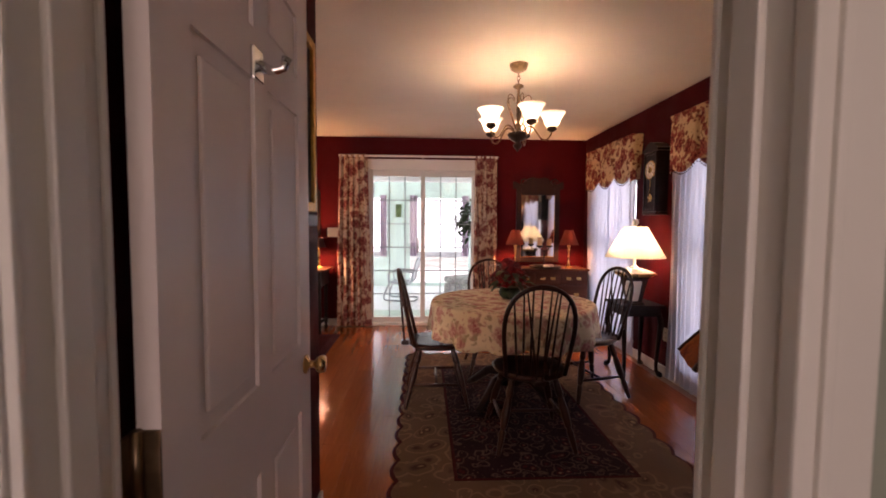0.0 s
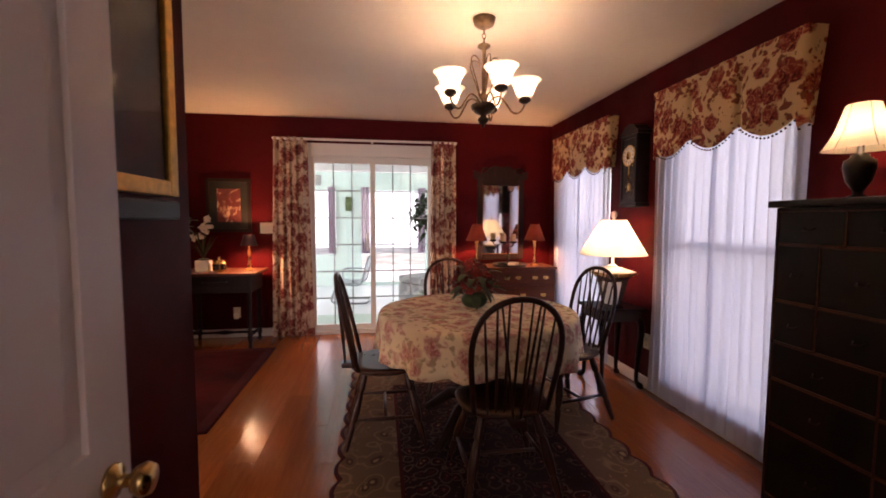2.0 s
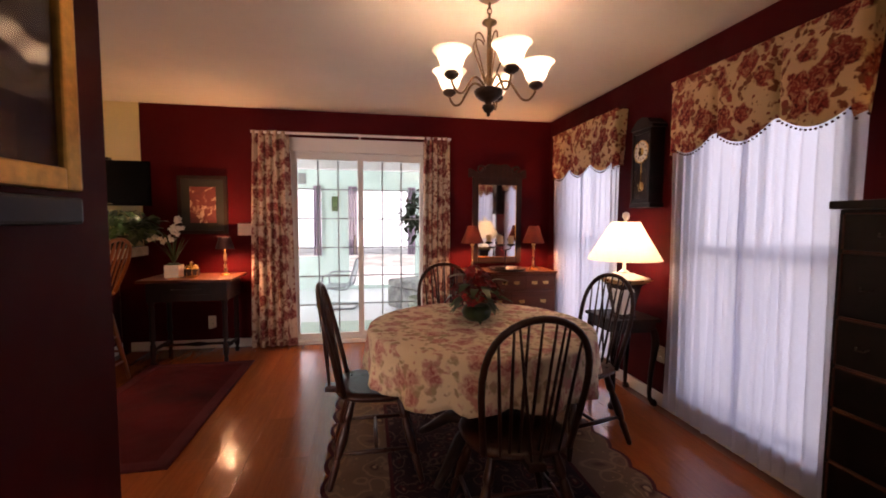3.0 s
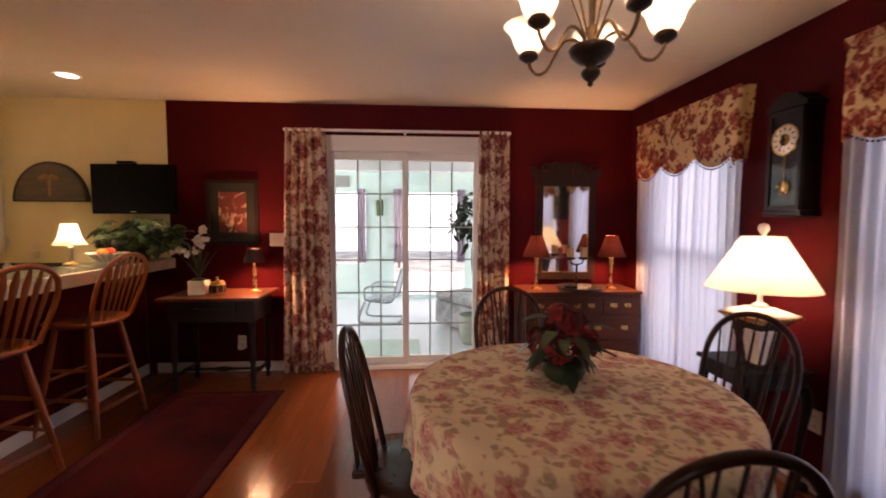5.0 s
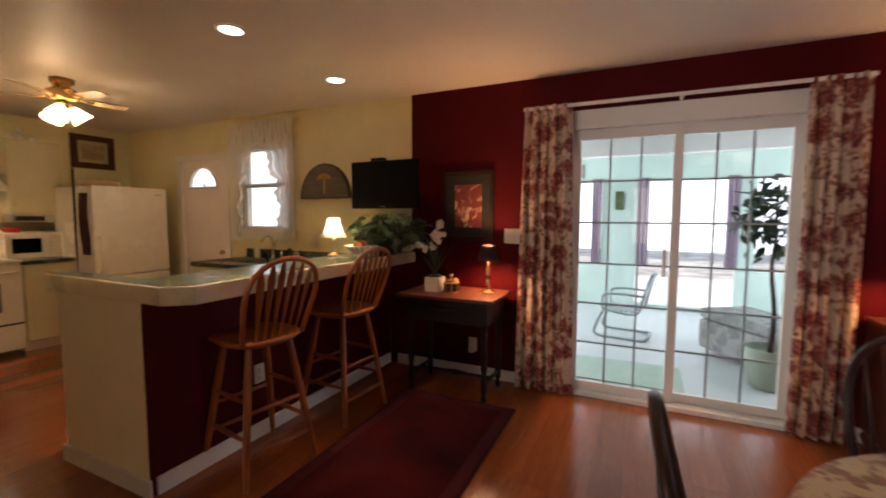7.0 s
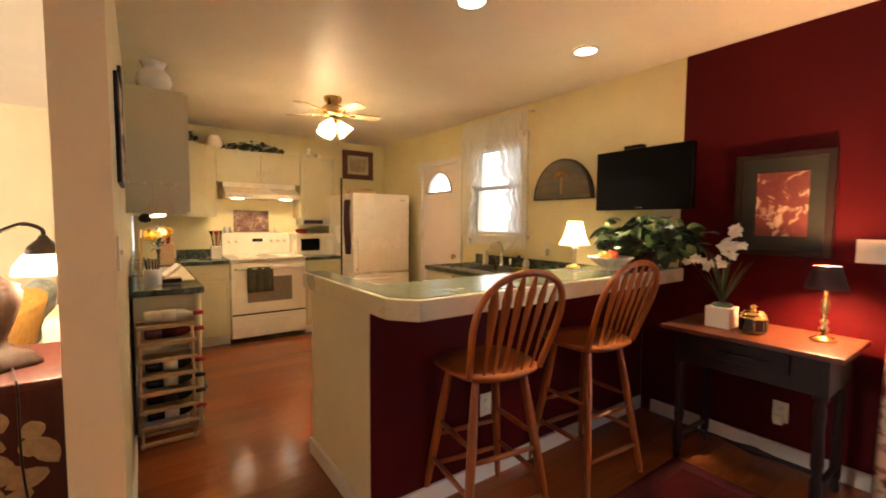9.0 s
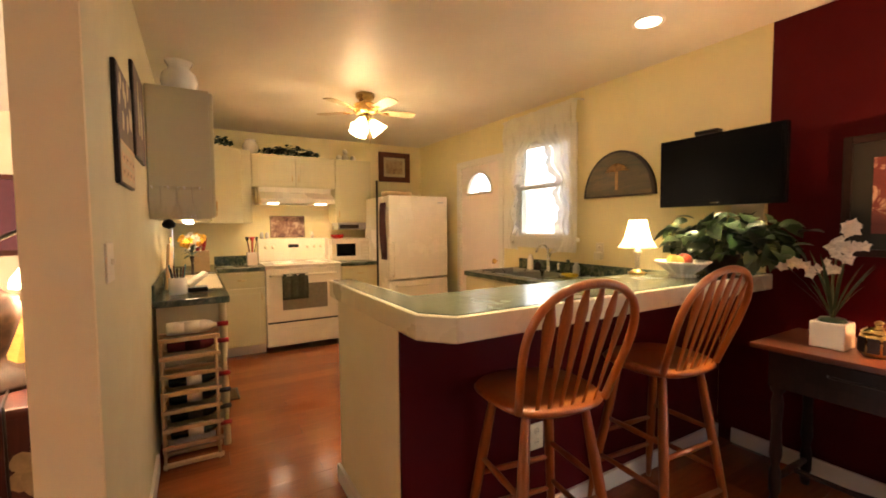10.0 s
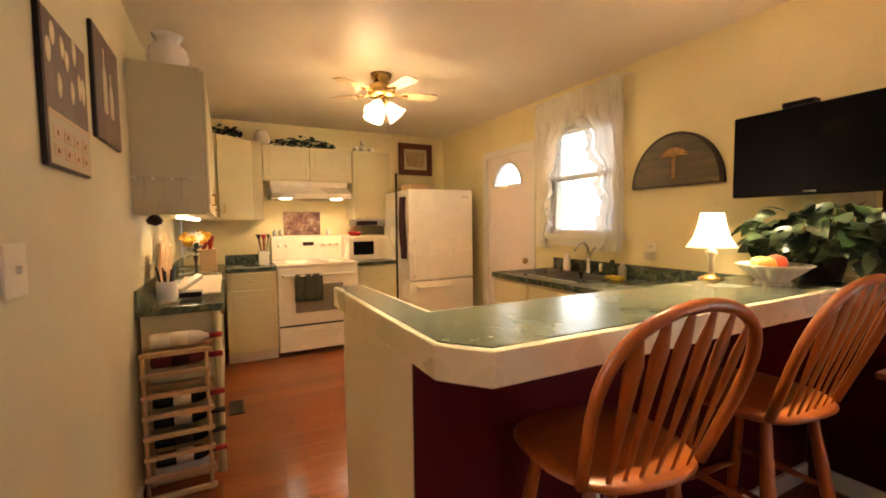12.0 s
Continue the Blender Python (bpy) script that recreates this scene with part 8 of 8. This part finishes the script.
def counter_clutter():
    cr = thing("utensil_crock", (-3.72, 3.05, CT + 0.0135), "white printed crock full of pens and tools", "jar")
    part("crock", lathe(B(), [(0.045, 0.0), (0.05, 0.01), (0.05, 0.10), (0.045, 0.102), (0.04, 0.02)], 18), M_PORCELAIN, cr)
    for k in range(7):
        a = k * 0.9
        part("tool", tube(B(), [(0.02 * math.cos(a), 0.02 * math.sin(a), 0.03), (0.045 * math.cos(a), 0.045 * math.sin(a), 0.16 + 0.01 * (k % 3))], 0.005, 6), (M_BLACK, M_MAHOG, plain("teal_plastic", (0.02, 0.12, 0.14), 0.4))[k % 3], cr)
    ph = thing("cordless_phone", (-3.80, 3.15, CT + 0.0135), "white cordless phone on a black cradle", "telephone")
    part("cradle", bx(B(), -0.05, -0.05, 0, 0.06, 0.06, 0.03, 0.008), M_BLACK, ph)
    hs = part("handset", bx(B(), -0.022, -0.08, -0.012, 0.022, 0.08, 0.014, 0.008), M_PLATE, ph)
    hs.matrix_basis = pose(0.0, 0.0, 0.075, 25, 10, 50)
    for x, h, w in ((-4.05, 0.30, 0.025), (-4.30, 0.34, 0.02), (-4.50, 0.26, 0.02)):
        bd = part("chopping_board", bx(B(), -0.09, 0.0, 0.0, 0.09, w * 0.8, h, 0.008), M_PINE, None)
        bd.matrix_basis = pose(x, 2.968, CT + 0.0137, -4, 0, 0)
        tagged(bd, "pale wooden chopping board leaning against the wall", "board", "chopping boards")
    rng = random.Random(8)
    fv = thing("flower_vase", (-4.95, 3.12, CT), "dark slim vase with orange and yellow flowers", "flowers")
    part("vase", lathe(B(), [(0.04, 0.0), (0.042, 0.008), (0.012, 0.02), (0.010, 0.12), (0.02, 0.17), (0.018, 0.172)], 16), M_DARKBRONZE, fv)
    marigold = plain("marigold_petal", (0.80, 0.42, 0.04), 0.6, 0, 0.3, 30.0)
    for k in range(15):
        a = k * 2.4
        p = (0.10 * math.cos(a) * math.sqrt(k / 15), 0.10 * math.sin(a) * math.sqrt(k / 15), rng.uniform(0.27, 0.36))
        bl = part("bloom", rosette(B(), (0, 0, 0), rng.uniform(0.040, 0.052), 7, rng), marigold if k % 4 else M_ORCHID, fv)
        bl.matrix_basis = pose(*p, rng.uniform(-40, 40), rng.uniform(30, 75), 0)
    for k in range(18):
        lf = part("leaf", leaf_bm(rng.uniform(0.08, 0.13), 0.035, 0.4), M_LEAFPALE if k % 2 else M_LEAF, fv)
        lf.matrix_basis = pose(0, 0, 0.17 + 0.004 * k, rng.uniform(-5, 55), 0, k * 77)
    kb = thing("knife_block", (-5.35, 3.18, CT), "pale wooden knife block with red-handled knives", "knife block")
    blk = part("block", bx(B(), -0.05, -0.05, 0.0, 0.05, 0.08, 0.20, 0.006), M_PINE, kb)
    for k in range(6):
        kn = part("knife_handle", bx(B(), -0.012, -0.015, 0.0, 0.012, 0.015, 0.125, 0.005), plain("red_handle", (0.35, 0.012, 0.012), 0.35), kb)
        kn.matrix_basis = pose(-0.03 + 0.03 * (k % 3), -0.02 + 0.05 * (k // 3), 0.198, -22 + 4 * k, 10, 0)
    uc = thing("utensil_holder", (-5.78, 3.68, CT + 0.0015), "white square utensil holder with red spoons", "jar")
    part("holder", bx(B(), -0.05, -0.05, 0, 0.05, 0.05, 0.14, 0.005), M_PORCELAIN, uc)
    for k in range(5):
        a = k * 1.3
        t = part("utensil", tube(B(), [(0.02 * math.cos(a), 0.02 * math.sin(a), 0.1), (0.06 * math.cos(a), 0.05 * math.sin(a), 0.26), (0.07 * math.cos(a), 0.055 * math.sin(a), 0.31)], [0.006, 0.008, 0.032], 7, 0.5), (plain("red_silicone", (0.45, 0.015, 0.012), 0.4), M_BLACK, M_PINE)[k % 3], uc)
    for y in (3.82, 3.88, 4.40):
        sh = part("spice_jar", lathe(B(), [(0.02, 0.0), (0.022, 0.05), (0.016, 0.06), (0.016, 0.075), (0.0, 0.077)], 12), M_PORCELAIN if y > 4 else M_STEEL, None)
        sh.location = (-6.05, y, 1.2)
        tagged(sh, "small spice jar on the back of the stove", "jar", "jars on the stove")
    fly = thing("hanging_scrubber", (-3.66, 3.02, 1.33), "black round ornament hanging from the cabinet", "ornament")
    part("ball", lathe(B(), [(0.0, 0.0), (0.03, 0.01), (0.038, 0.03), (0.02, 0.055), (0.0, 0.06)], 12, (0, 0, 0), 0.1, 6), M_BLACK, fly)
    for x in (-4.1, -4.7, -5.3):
        uc = thing("under_cabinet_light", (x, 3.11, 1.375), "small lit lamp strip under the wall cabinet", "light", "under-cabinet lights")
        part("lens", bx(B(), -0.06, -0.03, 0.0, 0.06, 0.03, 0.0145, 0.003), M_HOODLENS, uc)
        spot_light((x, 3.11, 1.37), (x, 3.05, 0.9), 2.2, 140)
    gr = thing("floor_vent", (-4.42, 3.36, 0), "small bronze floor register", "vent")
    part("frame", bx(B(), -0.13, -0.05, 0.0, 0.13, 0.05, 0.006, 0.002), M_DARKBRONZE, gr)
    for k in range(8):
        part("slat", bx(B(), -0.11 + 0.03 * k, -0.035, 0.006, -0.098 + 0.03 * k, 0.035, 0.009, 0.001), M_BRONZE, gr)


counter_clutter()


# ---- living room seen past the wall end ----
def living_corner():
    M_MAROON = wooden("dark_maroon_lacquer", (0.030, 0.005, 0.005), (0.065, 0.012, 0.010), 0.45, "z", 1.0, 0.05, 0.0)
    tb = thing("painted_chest", (-2.78, 2.46, 0.045), "dark red painted chest with cream flower decoration", "chest")
    part("body", bx(B(), -0.28, -0.28, 0.04, 0.28, 0.28, 0.70, 0.01), M_MAROON, tb)
    part("top", bx(B(), -0.31, -0.31, 0.7005, 0.31, 0.31, 0.735, 0.012), M_MAROON, tb)
    M_GILTLEAF = plain("faded_gilt_leaf_paint", (0.27, 0.17, 0.085), 0.55, 0, 0.35, 18.0)
    rng = random.Random(3)
    for k in range(26):
        p = part("painted_leaf", leaf_bm(rng.uniform(0.07, 0.13), rng.uniform(0.05, 0.075), 0.0, 0.0), M_GILTLEAF, tb)
        p.matrix_basis = pose(0.2815 + 0.0002 * k, 0.02 + 0.19 * (k % 3) / 2 + rng.uniform(-0.05, 0.03), 0.10 + 0.021 * k, 0, 90, 0) @ pose(0, 0, 0, 0, 0, rng.uniform(60, 300))
    part("cord", tube(B(), [(0.10, 0.12, 0.742), (0.29, 0.16, 0.745), (0.322, 0.17, 0.71), (0.318, 0.17, 0.45), (0.318, 0.19, 0.2), (0.316, 0.20, -0.03)], 0.004, 6), M_BLACK, tb)
    for x in (-0.24, 0.24):
        for y in (-0.24, 0.24):
            part("foot", bx(B(), x - 0.03, y - 0.03, -0.045, x + 0.03, y + 0.03, 0.0395, 0.004), M_MAHOG, tb)
    la = thing("arm_lamp", (-2.76, 2.52, 0.78), "ornate bronze lamp with curled arms and glass bell shades", "lamp")
    part("base", lathe(B(), [(0.135, 0.0), (0.135, 0.015), (0.115, 0.03), (0.11, 0.045), (0.07, 0.06), (0.04, 0.085), (0.038, 0.11), (0.06, 0.17), (0.082, 0.24), (0.088, 0.29), (0.078, 0.30), (0.082, 0.315), (0.05, 0.33), (0.03, 0.35)], 24, (0, 0, 0), 0.10, 5), plain("carved_brown_resin", (0.022, 0.009, 0.006), 0.65, 0, 0.5, 40.0, 0.15), la)
    part("stem", lathe(B(), [(0.02, 0.30), (0.025, 0.5), (0.018, 0.50), (0.03, 0.52), (0.0, 0.58)], 12), M_BRONZE, la)
    for s in (1, -1):
        arm = part("arm", tube(B(), [(0, 0.0, 0.50), (0.0, 0.05 * s, 0.53), (0.0, 0.10 * s, 0.55), (0.0, 0.15 * s, 0.53), (0.0, 0.155 * s, 0.50)], 0.008, 7), M_DARKBRONZE, la)
        part("cap", lathe(B(), [(0.06, 0.43), (0.05, 0.46), (0.02, 0.49), (0.012, 0.505)], 16, (0.0, 0.155 * s, 0)), M_DARKBRONZE, arm)
        part("shade", open_lathe(B(), [(0.10, 0.35), (0.095, 0.38), (0.06, 0.432)], 20, (0.0, 0.155 * s, 0)), M_FROST, arm)
        part("bulb", lathe(B(), [(0.0, 0.36), (0.026, 0.385), (0.012, 0.43)], 10, (0.0, 0.155 * s, 0)), M_BULB, arm)
        bulb_light((-2.76, 2.52 + 0.155 * s, 0.78 + 0.34), 14.0, (1.0, 0.76, 0.46), 0.04)
    so = thing("sofa", (-4.1, 2.27, 0), "cream upholstered sofa with pillows", "sofa")
    cream = plain("cream_upholstery", (0.62, 0.50, 0.34), 0.9, 0, 0.1)
    part("base", bx(B(), -0.8, -0.42, 0.05, 0.8, 0.42, 0.42, 0.05), cream, so)
    part("back", bx(B(), -0.8, 0.30, 0.42, 0.8, 0.5, 0.86, 0.06), cream, so)
    part("arm", bx(B(), 0.64, -0.42, 0.42, 0.8, 0.3, 0.64, 0.05), cream, so)
    part("arm", bx(B(), -0.8, -0.42, 0.42, -0.64, 0.3, 0.64, 0.05), cream, so)
    part("seat_cushion", bx(B(), -0.63, -0.42, 0.421, 0.63, 0.29, 0.54, 0.05), cream, so)
    for k, (x, y, m) in enumerate(((0.40, 0.12, plain("gold_pillow", (0.62, 0.36, 0.10), 0.9, 0, 0.15)), (0.15, 0.15, M_UPHOL))):
        pw = part("throw_pillow", bx(B(), -0.2, -0.07, -0.2, 0.2, 0.07, 0.2, 0.065), m, None)
        pw.matrix_basis = pose(-4.1 + x, 2.27 + y, 0.745, -18, 8 + 10 * k, -20)
        tagged(pw, "gold throw pillow on the sofa" if k == 0 else "patterned throw pillow on the sofa", "pillow")
    framed("maroon_picture", (-6.20, 1.52, 1.47), 90, 0.55, 0.76, 0.05, M_MAHOG, M_BLACK, plain("maroon_panel", (0.10, 0.012, 0.016), 0.6), 0.0, "tall dark maroon panel picture on the cream wall", 0.03, False)


living_corner()


# ---- sunroom behind the sliding door ----
structure("sunroom_floor", bx(B(), -2.6, 6.07, -0.12, 3.6, 9.72, -0.005), M_SUNFLOOR, "pale sunroom floor")
structure("sunroom_ceiling", bx(B(), -2.6, 6.07, 2.30, 3.6, 9.72, 2.42), M_MINT, "mint green sunroom ceiling")
wall("sunroom_wall_north", "x", 9.60, 9.72, -2.6, 3.6, -0.12, 2.30, M_MINT, [(-1.75, -0.52, 0.62, 1.90), (-0.02, 1.25, 0.06, 1.90), (1.45, 3.2, 0.62, 1.90)], "mint green sunroom wall")
# Side openings are out of view, added to let the sunroom lamps in.
wall("sunroom_wall_west", "y", -2.72, -2.6, 6.07, 9.72, -0.12, 2.42, M_MINT, [(6.6, 9.2, 0.62, 1.95)])
wall("sunroom_wall_east", "y", 3.6, 3.72, 6.07, 9.72, -0.12, 2.42, M_MINT, [(6.4, 9.3, 0.5, 2.0)])
structure("sunroom_beam", bx(B(), -2.6, 8.1, 2.10, 3.6, 8.25, 2.2995, 0.004), M_OUTWHITE, "pale sunroom ceiling beam")
M_MAUVE = plain("mauve_drape_cloth", (0.33, 0.26, 0.33), 0.9, 0, 0.2)
for x0, x1, lab in ((-0.66, -0.52, 1), (-0.02, 0.14, 2), (1.10, 1.25, 3)):
    o = part("sunroom_drape", drape(B(), (x0, 9.54, 0), (x1, 9.54, 0), 0.65, 1.95, 3, 0.02, 0, 6, lab), M_MAUVE, None)
    tagged(o, "narrow mauve drape at the sunroom window", "curtain", "sunroom drapes")


def rocking_chair():
    rc = thing("rocking_chair", (-0.08, 7.90, -0.005), "grey metal slatted patio spring chair in the sunroom", "chair", "", 82)
    rc.scale = (0.82, 0.82, 0.82)
    for sx in (-1, 1):
        x = 0.27 * sx
        part("base_runner", tube(B(), [(x, -0.28, 0.02), (x, -0.1, 0.015), (x, 0.15, 0.015), (x, 0.30, 0.02), (x, 0.37, 0.07), (x, 0.33, 0.22), (x, 0.26, 0.37)], 0.020, 8), M_PATIO, rc)
        part("back_post", tube(B(), [(x, 0.26, 0.40), (x, -0.16, 0.37), (x, -0.25, 0.60), (x, -0.30, 0.78), (x, -0.34, 0.90)], 0.018, 8), M_PATIO, rc)
        part("armrest", tube(B(), [(x, -0.25, 0.62), (x, 0.0, 0.63), (x, 0.20, 0.62), (x, 0.27, 0.56), (x, 0.26, 0.40)], 0.018, 8), M_PATIO, rc)
    part("cross_bar", tube(B(), [(-0.27, -0.28, 0.02), (0.0, -0.30, 0.02), (0.27, -0.28, 0.02)], 0.020, 8), M_PATIO, rc)
    part("top_bar", tube(B(), [(-0.27, -0.34, 0.90), (0.0, -0.355, 0.915), (0.27, -0.34, 0.90)], 0.020, 8), M_PATIO, rc)
    for k in range(9):
        u = k / 8
        part("back_slat", bx(B(), -0.26, -0.195 - 0.135 * u, 0.42 + 0.43 * u, 0.26, -0.175 - 0.135 * u, 0.452 + 0.43 * u, 0.005), M_PATIO, rc)
    for k in range(6):
        part("seat_slat", bx(B(), -0.26, -0.14 + 0.07 * k, 0.385, 0.26, -0.09 + 0.07 * k, 0.405, 0.004), M_PATIO, rc)


rocking_chair()


def patio_sofa():
    ps = thing("ottoman", (1.12, 7.38, 0), "grey patterned upholstered bench in the sunroom", "bench", "", -57)
    part("body", bx(B(), -0.50, -0.28, 0.03, 0.50, 0.28, 0.34, 0.05), M_UPHOL, ps)
    part("cushion", bx(B(), -0.50, -0.28, 0.341, 0.50, 0.28, 0.45, 0.045), M_UPHOL, ps)


patio_sofa()


def ficus():
    rng = random.Random(77)
    fc = thing("ficus_tree", (1.02, 6.75, 0), "potted ficus tree in the sunroom", "tree")
    part("pot", lathe(B(), [(0.13, 0.0), (0.16, 0.15), (0.18, 0.32), (0.165, 0.325), (0.15, 0.28), (0.0, 0.27)], 20), plain("sage_planter", (0.30, 0.36, 0.28), 0.5), fc)
    part("trunk", tube(B(), [(0, 0, 0.27), (0.02, 0.02, 0.6), (-0.02, 0, 0.95), (0, 0.02, 1.25), (-0.02, 0, 1.6)], [0.02, 0.018, 0.016, 0.013, 0.006], 8), M_DARKBRONZE, fc)
    bm = leaf_bm(0.085, 0.042, 0.35, 0.2)
    me = bpy.data.meshes.new("leaf")
    bm.to_mesh(me)
    bm.free()
    me.materials.append(M_LEAF)
    for k in range(9):
        a = rng.uniform(0, 2 * math.pi)
        z = rng.uniform(1.0, 1.5)
        part("limb", tube(B(), [(0, 0.01, z), (0.15 * math.cos(a), 0.15 * math.sin(a), z + 0.14), (0.3 * math.cos(a), 0.3 * math.sin(a), z + 0.16)], [0.008, 0.005, 0.002], 5), M_DARKBRONZE, fc)
    for k in range(290):
        a = rng.uniform(0, 2 * math.pi)
        b = math.acos(rng.uniform(-1, 1))
        rr = rng.uniform(0.35, 1.0)
        x, y, z = 0.40 * rr * math.sin(b) * math.cos(a), 0.36 * rr * math.sin(b) * math.sin(a), 1.42 + 0.42 * rr * math.cos(b)
        if noise.noise((x * 4, y * 4, z * 4)) < -0.12 or y < -0.42:
            continue
        o = new("leaf", me)
        o.parent = fc
        o.matrix_basis = pose(x, y, z, rng.uniform(-70, 20), rng.uniform(-40, 40), rng.uniform(0, 360)) @ Matrix.Scale(rng.uniform(0.8, 1.4), 4)


ficus()
mt = part("door_mat", bx(B(), -0.45, -0.3, 0.0, 0.45, 0.3, 0.012, 0.004), plain("mint_mat", (0.42, 0.55, 0.47), 0.9, 0, 0.15), None)
mt.location = (-0.05, 6.6, -0.0045)
tagged(mt, "pale mint door mat in the sunroom", "mat")
vb = thing("wall_thermometer", (-0.27, 9.60, 1.62), "small green hanging thermometer on the sunroom post", "thermometer")
part("body", bx(B(), -0.06, -0.03, -0.14, 0.06, -0.002, 0.14, 0.008), M_LEAFPALE, vb)
vt = thing("wall_vent", (-0.95, 9.60, 2.08), "grey square vent on the sunroom wall", "vent")
part("frame", bx(B(), -0.16, -0.02, -0.10, 0.16, -0.002, 0.10, 0.004), M_MUNTIN, vt)
for k in range(5):
    part("slat", bx(B(), -0.14, -0.028, -0.08 + 0.035 * k, 0.14, -0.0205, -0.065 + 0.035 * k, 0.002), M_STEEL, vt)

# ---- outdoors ----
structure("ground", bx(B(), -400, -400, -0.5, 400, 400, -0.15), M_GRASS, "lawn round the house")
structure("patio", bx(B(), -4.5, 9.72, -0.14, 6.0, 14.0, -0.06), M_OUTWHITE, "pale concrete patio")
# Two upright panels that glow in place of a brightly lit distance.
structure("backdrop", bx(B(), -60, 24, -0.15, 60, 25, 12.0), M_GLOWBACK, "glowing pale backdrop panel beyond the garden")
structure("backdrop_east", bx(B(), 62, -60, -0.15, 63, 60, 14.0), M_GLOWBACK, "glowing pale backdrop panel beyond the garden")
structure("roof", bx(B(), -6.6, -2.0, TOP + 0.121, 2.9, 6.2, TOP + 0.3), M_OUTWHITE, "pale roof slab")
structure("sunroom_roof", bx(B(), -3.0, 6.2, 2.43, 4.4, 10.6, 2.6), M_OUTWHITE, "pale sunroom roof")


# ---- floor planks, last ----
def planks():
    floor_ob = bpy.data.objects["floor"]
    w, L = 0.165, 1.30
    meshes = {}

    def plank_mesh(length):
        key = round(length, 3)
        if key not in meshes:
            bm = bx(B(), 0.0006, 0.0008, -0.006, w - 0.0006, length - 0.0008, 0.0, 0.0)
            me = bpy.data.meshes.new("plank")
            bm.to_mesh(me)
            bm.free()
            me.materials.append(M_FLOOR)
            meshes[key] = me
        return meshes[key]

    rng = random.Random(2)
    x = WEST
    col = 0
    while x + w < EAST + 0.05:
        start = 0.985 if x > -0.2 else 2.36
        if x + w > -0.2 - 0.12 and x < -0.2:
            start = 2.36
        y = start - (col * 0.43) % L
        while y < NORTH - 0.02:
            a, b = max(y, start), min(y + L, NORTH - 0.001)
            if b - a > 0.06:
                o = new("plank", plank_mesh(round(b - a, 2)))
                o.parent = floor_ob
                o.location = (x, a, 0.0)
            y += L
        x += w
        col += 1


planks()
